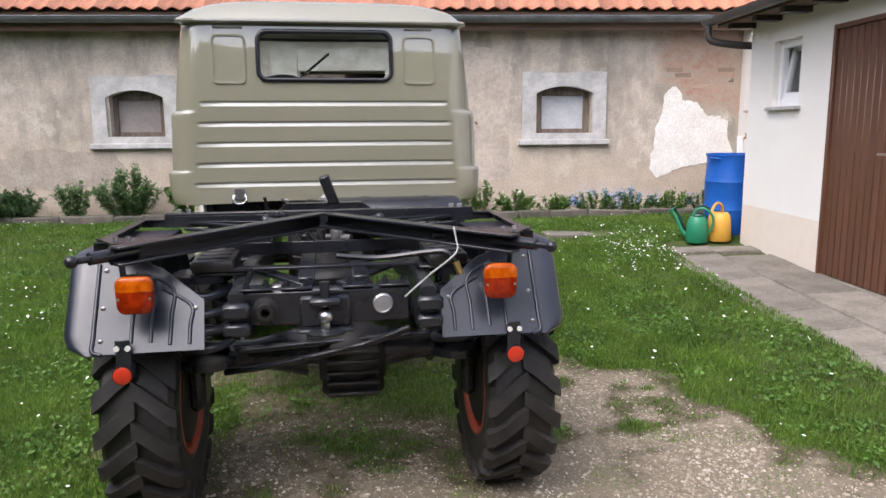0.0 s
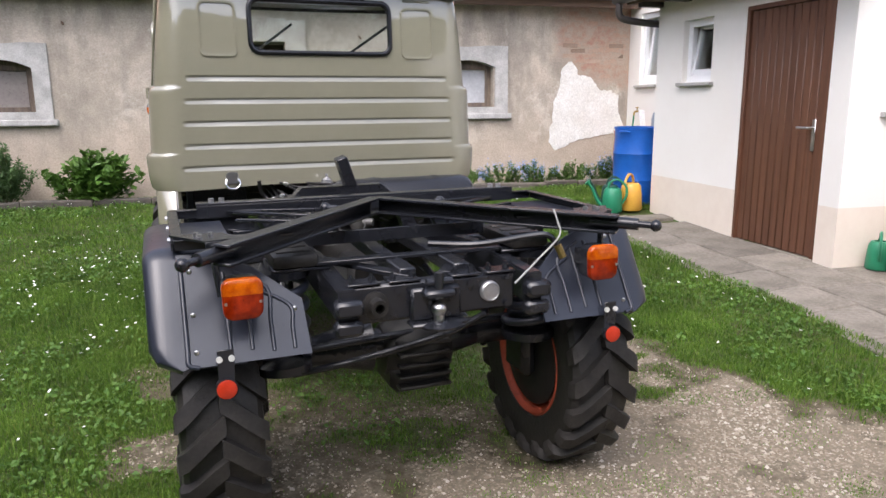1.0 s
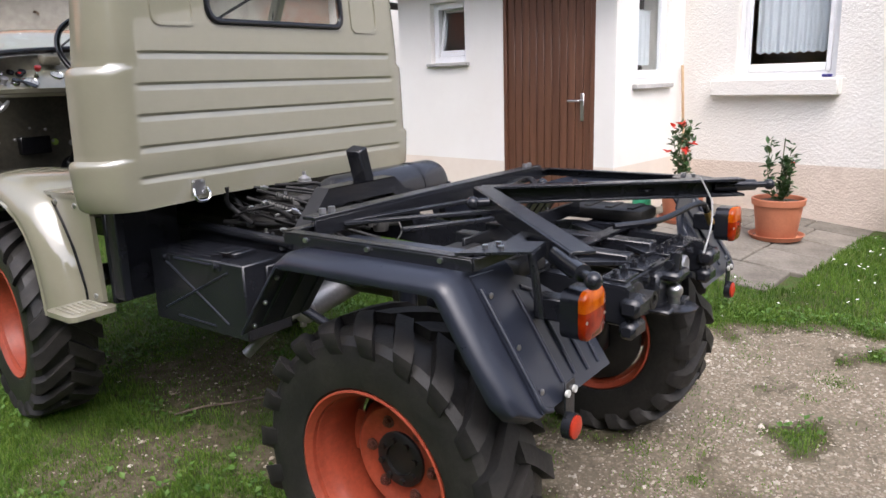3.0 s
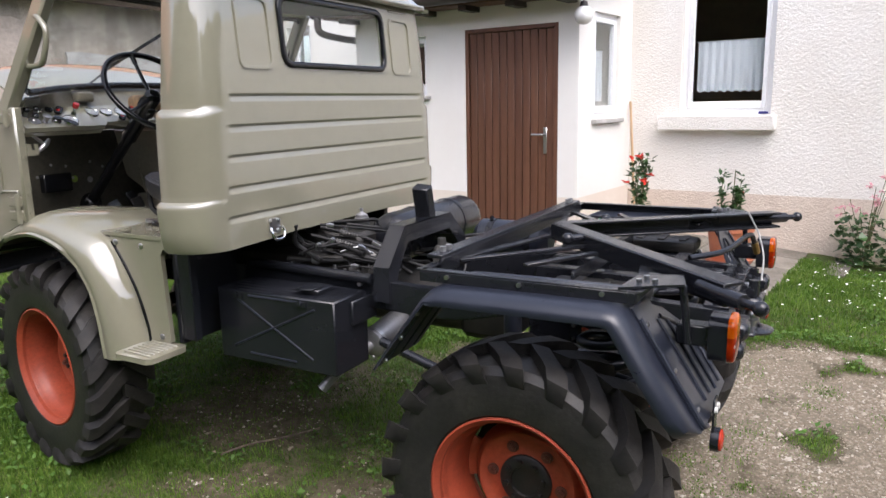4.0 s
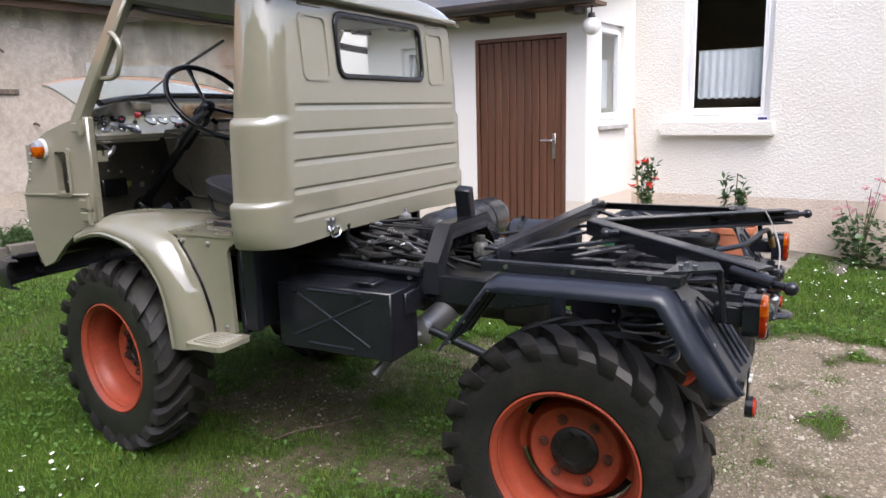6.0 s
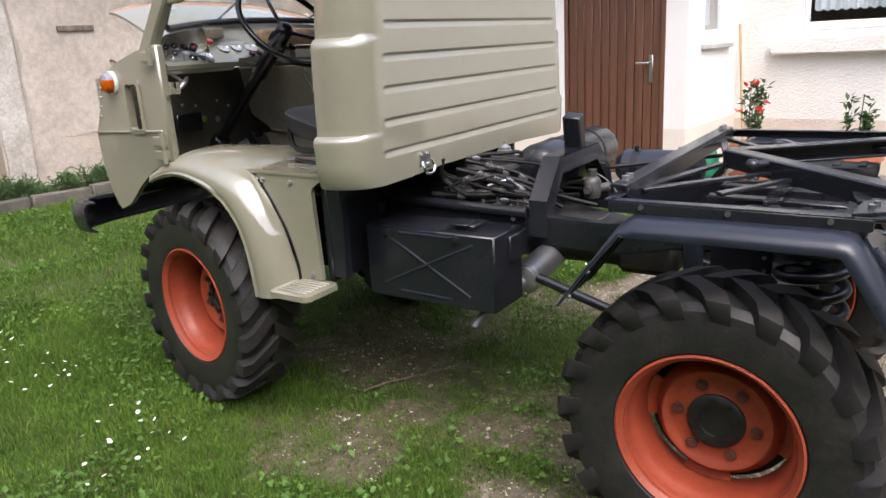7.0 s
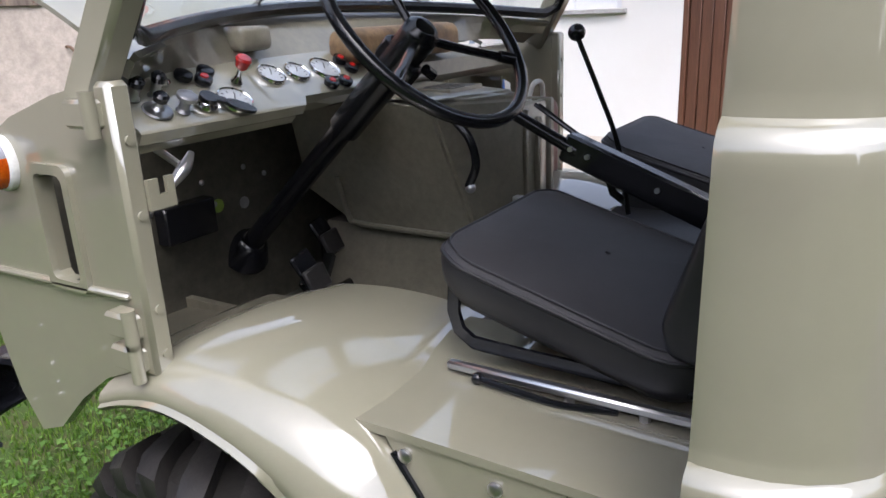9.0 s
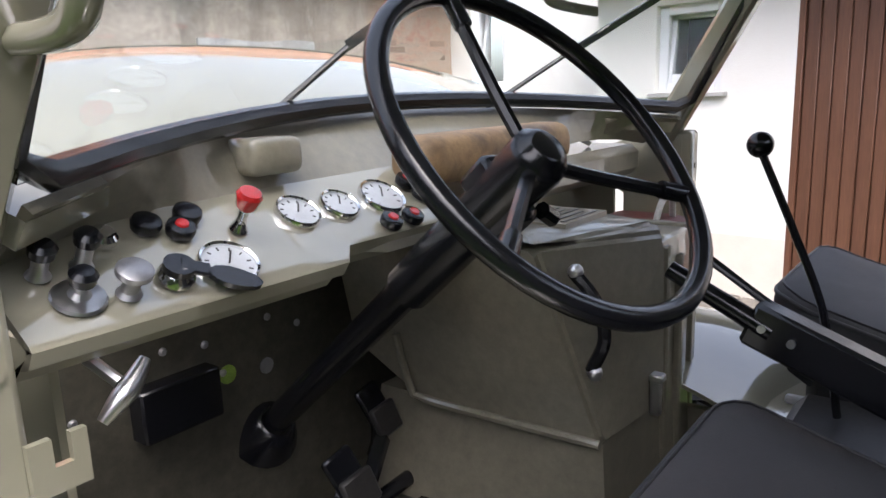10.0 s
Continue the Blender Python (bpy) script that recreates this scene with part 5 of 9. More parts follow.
# -- front wings, side panels, steps --
EDGE = [(2.40, 1.10), (2.33, 1.125), (2.24, 1.142), (2.156, 1.138), (2.055, 1.113), (1.98, 1.08), (1.92, 1.04), (1.875, 0.985), (1.842, 0.93), (1.811, 0.83), (1.793, 0.72), (1.785, 0.64)]
for sx in (-1, 1):
    path = spline([(0, y, z) for y, z in EDGE], 3)
    rws = []
    for k, p in enumerate(path):
        nrm = (p - Vector((0, 2.32 if p.y > 1.9 else 2.25, 0.55))).normalized()
        if p.z < 0.93:
            nrm = nrm.lerp(Vector((0, -1, 0.02)), min(1, (0.93 - p.z) / 0.1)).normalized()
        f = 0.68 + 0.32 * min(1.0, max(0.0, (2.2 - p.y) / 0.3)) - 0.28 * min(1.0, max(0.0, (p.y - 2.25) / 0.12))
        f *= 1.0 + 0.2 * min(1.0, max(0.0, (0.9 - p.z) / 0.2))
        sec = [(0.872, -0.018), (0.881, 0.0), (0.882, 0.02), (0.874, 0.048), (0.855, 0.074), (0.83, 0.093), (0.8, 0.107), (0.772, 0.117)]
        row = [Vector((sx * x, p.y, p.z)) + nrm * h * f for x, h in sec]
        b_ = row[-1]
        inner = 1.0 if p.y > 1.86 else 0.0
        reach = float(np.interp(p.y, (1.95, 2.45), (0.29, 0.46)))
        for x, dz in ((0.7, 0.004), (0.6, 0.002), (0.5, -0.012), (reach, -0.03)):
            row.append(Vector((sx * (x if inner else 0.772 - 0.004 * (0.772 - x)), b_.y + (0.0 if inner else 0.0), b_.z + (dz if inner else 0.0))))
        rws.append(row)
    bm = bmesh.new()
    skin(bm, rws, 0.01, inward=(sx * 0.7, 2.25, 0.5))
    bmesh.ops.remove_doubles(bm, verts=bm.verts, dist=0.0004)
    wing = part("front_wing", bm, M_OLIVE, truck, sharp=60)
    bm = bmesh.new()
    skin(bm, [[(sx * x, y, z + 0.006 * math.sin(math.pi * (x - 0.44) / 0.39)) for x in np.linspace(0.44, 0.83, 7)] for y, z in ((2.34, 1.16), (2.39, 1.157), (2.43, 1.146), (2.46, 1.125), (2.475, 1.105), (2.52, 1.09), (2.7, 1.072))], 0.008, inward=(sx * 0.6, 2.5, 0.5))
    part("wheel_arch", bm, M_CABIN, truck, sharp=60)
    bm = bmesh.new()
    pts = [(1.545, 1.15), (1.845, 1.15), (1.818, 1.1), (1.757, 1.028), (1.695, 0.92), (1.66, 0.818), (1.64, 0.7), (1.528, 0.715)]
    m = Matrix(((0, 0, -sx, sx * 0.77), (1, 0, 0, 0), (0, 1, 0, 0), (0, 0, 0, 1)))
    plate(bm, pts, 0.02, m)
    panel = part("side_panel", bm, M_OLIVE, truck)
    bm = bmesh.new()
    plate(bm, [(1.36, 1.15), (1.543, 1.15), (1.543, 1.075), (1.53, 1.098), (1.5, 1.117), (1.45, 1.125), (1.4, 1.118), (1.36, 1.1)][::-1], 0.012, m)
    part("deck_bracket", bm, M_OLIVE, panel)
    bm = bmesh.new()
    hose(bm, [(sx * 0.772, y, z) for y, z in ((1.825, 1.115), (1.766, 1.03), (1.704, 0.92), (1.669, 0.818), (1.652, 0.76), (1.648, 0.7))], 0.006, 6, 4)
    part("edge_strip", bm, M_SEAL, panel)
    for y, z in ((1.803, 1.114), (1.65, 1.108), (1.575, 0.735)):
        bm = bmesh.new()
        lathe(bm, [(0.012, 0), (0.012, 0.004), (0.006, 0.008), (0, 0.008)], 10, Matrix.Translation((sx * 0.771, y, z)) @ pose(0, 0, 0, 0, sx * 90, 0))
        part("bolt", bm, M_STEEL, panel)
    bm = bmesh.new()
    skin(bm, [[(sx * x, y, z + 0.0) for y, z in ((1.36, 1.15), (1.44, 1.152), (1.6, 1.154), (1.8, 1.156), (1.93, 1.155))] for x in (0.775, 0.765, 0.6, 0.35)], 0.015, inward=(sx * 0.5, 1.6, 0.5))
    part("seat_deck", bm, M_OLIVE, truck)
    bm = bmesh.new()
    plate(bm, [(x * sx, y) for x, y in rounded(0.745, 0.945, 1.455, 1.665, 0.03, 4)][::sx], 0.022, Matrix.Translation((0, 0, 0.685)))
    step = part("step", bm, M_OLIVE, truck, "ribbed olive step plate")
    for k in range(7):
        x0 = 0.775 + 0.022 * k
        part("step_rib", boxed(min(sx * x0, sx * (x0 + 0.01)), max(sx * x0, sx * (x0 + 0.01)), 1.485, 1.635, 0.705, 0.714, 0.003), M_OLIVE, step)
    bm = bmesh.new()
    box(bm, min(sx * 0.4, sx * 0.73), max(sx * 0.4, sx * 0.73), 1.5, 1.53, 0.7, 1.15, 0.005)
    box(bm, min(sx * 0.69, sx * 0.73), max(sx * 0.69, sx * 0.73), 1.43, 1.5, 0.72, 1.15, 0.005)
    part("splash_guard", bm, M_BLACK, truck)

# -- wheels --
def sector(bm, prof, a0, a1, n=6):
    rws = [[(r * math.cos(a), r * math.sin(a), z) for r, z in prof] for a in [radians(a0 + (a1 - a0) * k / n) for k in range(n + 1)]]
    skin(bm, rws, 0.008, inward=(0, 0, -1))


def mesh_of(name, bm, material, sharp=38):
    bmesh.ops.recalc_face_normals(bm, faces=bm.faces)
    me = bpy.data.meshes.new(name)
    bm.to_mesh(me)
    bm.free()
    smooth_by(me, sharp)
    me.materials.append(material)
    return me


def tyre_mesh(sgn):
    bm = bmesh.new()
    half = [(0.263, 0.112), (0.278, 0.128), (0.33, 0.139), (0.375, 0.138), (0.406, 0.133), (0.428, 0.114), (0.436, 0.07), (0.439, 0.0)]
    lathe(bm, half + [(r, -z) for r, z in half[-2::-1]] + [(0.259, 0.0)], 64, closed=True)
    return mesh_of("tyre", bm, M_RUBBER, 30)


def lug_mesh(sgn, side):
    """One slanting tread bar with its shoulder."""
    bm = bmesh.new()
    st = [(-0.008, 0.0, 0.470, 0.415), (0.038, -4.0, 0.470, 0.415), (0.08, -8.5, 0.469, 0.413), (0.12, -12.5, 0.466, 0.4), (0.142, -15.0, 0.446, 0.385), (0.1465, -16.8, 0.404, 0.362)]
    ring = []
    for i, (z, th, rt, rb) in enumerate(st):
        wt, wb = ((3.7, 4.6), (3.9, 4.8), (4.1, 5.0), (4.3, 5.2), (4.3, 4.9), (3.6, 4.2))[i]
        zt = z + (0.004 if i >= 4 else 0)
        zb = z - (0.012 if i == 3 else 0.02 if i >= 4 else 0)
        row = []
        for r, w, zz in ((rb, -wb, zb), (rt, -wt, zt), (rt, wt, zt), (rb, wb, zb)):
            a = radians(sgn * (th + w))
            row.append(bm.verts.new((r * math.cos(a), r * math.sin(a), side * zz)))
        ring.append(row)
    for A, B in zip(ring, ring[1:]):
        for q in range(3):
            bm.faces.new((A[q], A[q + 1], B[q + 1], B[q]))
    bm.faces.new(ring[0])
    bm.faces.new(ring[-1])
    top = [e for e in bm.edges if len(e.link_faces) == 2 and e.calc_face_angle(0) > 0.8]
    bmesh.ops.bevel(bm, geom=top, offset=0.006, segments=2, affect="EDGES")
    return mesh_of("lug", bm, M_LUG, 45)




def rim_mesh():
    bm = bmesh.new()
    lathe(bm, [(0.262, 0.112), (0.279, 0.13), (0.286, 0.127), (0.284, 0.117), (0.272, 0.101), (0.259, 0.096), (0.254, 0.082), (0.253, 0.068), (0.243, 0.056), (0.237, 0.03), (0.235, -0.06), (0.252, -0.09), (0.272, -0.101), (0.286, -0.12), (0.278, -0.128), (0.26, -0.112), (0.256, -0.1), (0.26, 0.0)], 56, closed=True)
    for k in range(4):
        sector(bm, [(0.238, -0.05), (0.22, -0.056), (0.203, -0.055)], 90 * k + 52, 90 * k + 90, 6)
    lathe(bm, [(0.205, -0.062), (0.205, -0.053), (0.197, -0.046), (0.189, -0.034), (0.182, -0.018), (0.172, -0.01), (0.16, -0.012), (0.15, -0.02), (0.13, -0.022), (0.098, -0.022), (0.09, -0.018), (0.09, -0.034), (0.165, -0.034), (0.19, -0.052)], 48, closed=True)
    bmesh.ops.scale(bm, vec=(0.948, 0.948, 1), verts=bm.verts)
    return mesh_of("rim", bm, M_ORANGE, 40)


def hub_mesh():
    bm = bmesh.new()
    lathe(bm, [(0.0, -0.13), (0.12, -0.13), (0.21, -0.115), (0.223, -0.105), (0.223, -0.09), (0.15, -0.075), (0.088, -0.04), (0.088, -0.01), (0.08, -0.004), (0.05, -0.004), (0.047, -0.012), (0.0, -0.012)], 32)
    for k in range(8):
        a = k * math.tau / 8
        rod(bm, (0.066 * math.cos(a), 0.066 * math.sin(a), -0.008), (0.066 * math.cos(a), 0.066 * math.sin(a), 0.007), 0.01, 6)
    return mesh_of("wheel", bm, M_HUB)


def nut_mesh():
    bm = bmesh.new()
    rod(bm, (0, 0, 0), (0, 0, 0.014), 0.014, 6)
    rod(bm, (0, 0, 0.014), (0, 0, 0.02), 0.0075, 8)
    rod(bm, (0, 0, -0.004), (0, 0, 0.004), 0.02, 12)
    return mesh_of("nut", bm, surface("worn_nut_metal", (0.16, 0.045, 0.03), (0.09, 0.04, 0.03), 20, (0.4, 0.6), metal=0.1, bump_at=None))


T_L, RIM, HUB, NUT = tyre_mesh(1), rim_mesh(), hub_mesh(), nut_mesh()
LUGS = {(g, h): lug_mesh(g, h) for g in (1, -1) for h in (1, -1)}
for sx in (-1, 1):
    for y, z, turn, spin in ((0.0, 0.452, 0, 12), (2.25, 0.52, -9, 40)):
        out = Matrix.Translation((sx * 0.732, y, z)) @ pose(0, 0, 0, 0, 0, turn) @ (pose(0, 0, 0, 0, 90, 0) if sx > 0 else pose(0, 0, 0, 0, -90, 0)) @ pose(0, 0, 0, 0, 0, spin)
        w = part("wheel", HUB, None, truck, at=out)
        part("tyre", T_L, None, w, "black tractor tyre with deep chevron lugs")
        part("rim", RIM, None, w, "orange-red steel rim")
        for side in (1, -1):
            for k in range(20):
                part("lug", LUGS[-sx, side], None, w, at=pose(0, 0, 0, 0, 0, 18 * (k + (0.5 if side < 0 else 0))))
        for k in range(6):
            a = k * math.tau / 6 + 0.2
            part("nut", NUT, None, w, at=Matrix.Translation((0.118 * math.cos(a), 0.118 * math.sin(a), -0.021)))

# -- rear wings: bent sheets with a rolled outer edge and a ribbed flap --
for sx in (-1, 1):
    prof = [(0.433, 0.839), (0.36, 0.94), (0.255, 1.085), (0.235, 1.105), (0.2, 1.114), (0.0, 1.116), (-0.29, 1.116), (-0.33, 1.108), (-0.355, 1.082), (-0.44, 0.945), (-0.5, 0.853), (-0.525, 0.815), (-0.545, 0.785)]
    sec = [(0.898, -0.048), (0.9, -0.04), (0.899, -0.03), (0.893, -0.019), (0.882, -0.01), (0.866, -0.003), (0.845, 0.0), (0.82, 0.0), (0.79, 0.0), (0.62, 0.0)]
    rws = []
    for k, (y, z) in enumerate(prof):
        a, b = prof[max(k - 1, 0)], prof[min(k + 1, len(prof) - 1)]
        d = Vector((0, b[0] - a[0], b[1] - a[1])).normalized()
        nrm = Vector((0, d.z, -d.y))
        if nrm.dot(Vector((0, y, z - 0.5))) < 0:
            nrm = -nrm
        f = 0.2 if k < 2 else 0.45 if k == 2 else 1.0
        cap = 9 if k < len(prof) - 3 else (0.9, 0.878, 0.81)[k - len(prof) + 3]
        rws.append([Vector((sx * min(x, cap), y, z)) + nrm * (h if h > 0 else h * f) for x, h in sec])
    bm = bmesh.new()
    skin(bm, rws, 0.006, inward=(sx * 0.7, 0, 0.4))
    wing = part("rear_wing", bm, M_FENDER, truck, "black sheet-metal rear wing with a rolled edge", sharp=50)
    # flap hanging behind the wheel
    flap = [(0.80, 0.79), (0.42, 0.79), (0.427, 0.945), (0.575, 1.05), (0.70, 1.095), (0.80, 1.1)]
    bm = bmesh.new()
    m = Matrix(((sx, 0, 0, 0), (0, 0.64, -1, -1.048), (0, 1, 0, 0), (0, 0, 0, 1)))
    plate(bm, flap, 0.007, Matrix.Translation((0, 0, 0)) @ m)
    fl = part("mud_flap", bm, M_FENDER, wing)
    for x, za, zb in ((0.47, 0.81, 0.93), (0.535, 0.81, 0.985), (0.6, 0.82, 1.02), (0.665, 0.82, 1.04)):
        bm = bmesh.new()
        hose(bm, [(sx * x, 0.64 * za - 1.055, za), (sx * x, 0.64 * (za + zb) / 2 - 1.057, (za + zb) / 2), (sx * (x if x > 0.6 else x + 0.0), 0.64 * zb - 1.055, zb)] + ([(sx * (x + 0.1), 0.64 * (zb + 0.055) - 1.055, zb + 0.055)] if x < 0.6 else []), 0.007, 8, 4)
        part("flap_rib", bm, M_FENDER, fl, sharp=60)
    bm = bmesh.new()
    hose(bm, [(sx * 0.79, 0.64 * z - 1.056, z) for z in (1.07, 0.95, 0.84, 0.8)] + [(sx * 0.76, 0.64 * 0.79 - 1.056, 0.788)], 0.008, 8, 4)
    part("flap_seam", bm, M_FENDER, fl, sharp=60)
    for x, z in ((0.765, 1.05), (0.765, 0.93), (0.765, 0.83), (0.455, 0.92)):
        bm = bmesh.new()
        lathe(bm, [(0.0085, 0), (0.0085, 0.003), (0.004, 0.006), (0, 0.006)], 8, Matrix.Translation((sx * x, 0.64 * z - 1.057, z)) @ pose(0, 0, 0, 90, 0, 0))
        part("rivet", bm, M_STEEL, fl)
    # reflector on its arm
    bm = bmesh.new()
    box(bm, min(sx * 0.66, sx * 0.71), max(sx * 0.66, sx * 0.71), -0.562, -0.556, 0.72, 0.84, 0.002)
    rod(bm, (sx * 0.688, -0.554, 0.72), (sx * 0.688, -0.576, 0.72), 0.034, 24)
    refl = part("reflector", bm, M_BLACK, truck, "round red reflector on a black arm")
    bm = bmesh.new()
    lathe(bm, [(0.03, 0), (0.03, 0.005), (0.02, 0.009), (0, 0.01)], 24, Matrix.Translation((sx * 0.688, -0.577, 0.72)) @ pose(0, 0, 0, 90, 0, 0))
    part("red_lens", bm, M_REFLECTOR, refl)
    for dx in (-0.018, 0.018):
        bm = bmesh.new()
        rod(bm, (sx * 0.686 + dx, -0.561, 0.812), (sx * 0.686 + dx, -0.569, 0.812), 0.0095, 12)
        part("bolt", bm, M_WHITE, refl)
    # tail lamp
    bm = bmesh.new()
    plate(bm, rounded(-0.058, 0.058, -0.062, 0.062, 0.028), 0.05, Matrix.Translation((sx * 0.626, -0.53, 1.0)) @ UP)
    box(bm, sx * 0.626 - 0.03, sx * 0.626 + 0.03, -0.53, -0.44, 0.97, 1.03, 0.005)
    lamp = part("tail_lamp", bm, M_BLACK, truck, "rounded square tail lamp with amber and red lens")
    lo = rounded(-0.06, 0.06, -0.064, 0.064, 0.03)
    lo = [(x * (1 + 0.6 * y), y) for x, y in lo] + [(lo[0][0] * (1 + 0.6 * lo[0][1]), lo[0][1])]
    for mt, nm in ((M_AMBER, "amber_lens"), (M_REDLENS, "red_lens")):
        bm = bmesh.new()
        rws = [[(sx * 0.626 + x * s, -0.58 - off, 1.0 + z * s) for x, z in lo] for s, off in ((1.0, 0.0), (1.0, 0.009), (0.975, 0.015), (0.9, 0.019), (0.5, 0.022), (0.02, 0.023))]
        skin(bm, rws, 0.003, inward=(sx * 0.626, -0.5, 1.0))
        up = nm == "amber_lens"
        bmesh.ops.bisect_plane(bm, geom=list(bm.verts) + list(bm.edges) + list(bm.faces), plane_co=(0, 0, 1.014 if up else 1.013), plane_no=(0, 0, 1), clear_inner=up, clear_outer=not up)
        part(nm, bm, mt, lamp, sharp=45)
    for dx, z in ((-0.05, 0.99), (0.05, 0.99)):
        bm = bmesh.new()
        rod(bm, (sx * 0.626 + dx, -0.594, z), (sx * 0.626 + dx, -0.6, z), 0.005, 8)
        part("lens_screw", bm, M_STEEL, lamp)
    # ribs and rivets on the front flap
    for x in (0.66, 0.74, 0.82):
        bm = bmesh.new()
        hose(bm, [(sx * x, 0.424, 0.846), (sx * x, 0.36, 0.932), (sx * x, 0.275, 1.049)], 0.0075, 8, 3)
        part("flap_rib", bm, M_FENDER, wing, sharp=60)
    for y, z in ((0.405, 0.862), (0.345, 0.945), (0.285, 1.03)):
        bm = bmesh.new()
        ball(bm, (sx * 0.865, y - 0.003, z - 0.004), 0.008, 8, 6)
        part("rivet", bm, M_STEEL, wing)
    # side frame of the platform bearer, lying on the wing's inner edge
    x0, x1 = 0.57, 0.808
    side = None
    for a, b in (((x1, -0.36), (x1, 0.3)), ((x0, -0.36), (x1 - 0.005, -0.36)), ((x1 - 0.005, 0.3), (x0, 0.3))):
        bm = bmesh.new()
        beam(bm, (sx * a[0], a[1], 1.13), (sx * b[0], b[1], 1.13), 0.007, 0.031, 0.001)
        bar = part("bearer_web" if side else "side_bearer", bm, M_BLACK, side or truck)
        side = side or bar
        bm = bmesh.new()
        off = 0.016 if a[0] == b[0] else 0.0
        beam(bm, (sx * (a[0] - off), a[1], 1.148), (sx * (b[0] - off), b[1], 1.148), 0.034, 0.005, 0.001)
        part("bearer_flange", bm, M_BLACK, side)
    for y in (-0.272, -0.03, 0.204):
        bm = bmesh.new()
        rod(bm, (sx * 0.81, y, 1.135), (sx * 0.82, y, 1.135), 0.0075, 8)
        part("bolt", bm, M_STEEL, side)
    bm = bmesh.new()
    pp = [(0.815, -0.315), (0.655, -0.33), (0.6, -0.445), (0.715, -0.47)]
    plate(bm, [(sx * x, y) for x, y in (pp if sx > 0 else pp[::-1])], 0.007, Matrix.Translation((0, 0, 1.152)))
    beam(bm, (sx * 0.6, -0.445, 1.14), (sx * 0.715, -0.47, 1.14), 0.006, 0.03, 0.001)
    part("mount_plate", bm, M_BLACK, side)
    for x, y in ((0.735, -0.352), (0.69, -0.362), (0.725, -0.392)):
        bm = bmesh.new()
        rod(bm, (sx * x, y, 1.158), (sx * x, y, 1.168), 0.0085, 6)
        part("bolt", bm, M_STEEL, side)
    bm = bmesh.new()
    rod(bm, (sx * 0.7, -0.462, 1.15), (sx * 0.68, -0.478, 0.985), 0.011, 10)
    part("lamp_stay", bm, M_BLACK, side)

# -- V-shaped platform bearer --
bm = bmesh.new()
beam(bm, (-0.70, 0.31, 1.168), (0.70, 0.31, 1.168), 0.055, 0.012, 0.002)
beam(bm, (-0.70, 0.285, 1.138), (0.70, 0.285, 1.138), 0.01, 0.05, 0.001)
bearer = part("front_cross_bar", bm, M_BLACK, truck)
for sx in (-1, 1):
    p0, p1 = Vector((sx * 0.02, 0.16, 1.15)), Vector((sx * 0.7, -0.57, 1.135))
    bm = bmesh.new()
    beam(bm, p0, p1, 0.012, 0.062, 0.002)
    d = (p1 - p0).normalized()
    s_ = Vector((-d.y, d.x, 0)) * (1 if sx < 0 else -1)
    arm = part("bearer_arm", bm, M_BLACK, truck)
    for dz in (0.028, -0.028):
        bm = bmesh.new()
        beam(bm, p0 + s_ * 0.03 + Vector((0, 0, dz)), p1 + s_ * 0.03 + Vector((0, 0, dz)), 0.06, 0.01, 0.002)
        part("arm_flange", bm, M_BLACK, arm)
    bm = bmesh.new()
    rod(bm, p1 - d * 0.1, p1 + d * 0.07, 0.024, 16, 0.021)
    rod(bm, p1 + d * 0.07, p1 + d * 0.115, 0.012, 10)
    ball(bm, p1 + d * 0.13, 0.021, 14, 10)
    part("arm_end", bm, M_BLACK, arm)
    bm = bmesh.new()
    rod(bm, p0.lerp(p1, 0.25) + Vector((0, 0, 0.02)) - s_ * 0.01, p0.lerp(p1, 0.25) + Vector((0, 0, 0.02)) - s_ * 0.06, 0.014, 10)
    ball(bm, p0.lerp(p1, 0.25) + Vector((0, 0, 0.02)) - s_ * 0.065, 0.022, 12, 8)
    part("stop_knob", bm, M_BLACK, arm)
    for (xa, ya), (xb, yb), w in (((0.58, 0.28), (0.19, -0.03), 0.03), ((0.57, 0.05), (0.3, -0.1), 0.025), ((0.57, -0.33), (0.42, -0.3), 0.04), ((0.62, 0.31), (0.05, 0.16), 0.03)):
        bm = bmesh.new()
        beam(bm, (sx * xa, ya, 1.135), (sx * xb, yb, 1.135), w, 0.012, 0.002)
        part("bearer_strut", bm, M_BLACK, arm)
for x, y in ((-0.6, 0.31), (0.6, 0.31), (-0.64, 0.31), (0.64, 0.31)):
    bm = bmesh.new()
    rod(bm, (x, y, 1.17), (x, y, 1.19), 0.012, 6)
    part("bolt", bm, M_ALU, bearer)

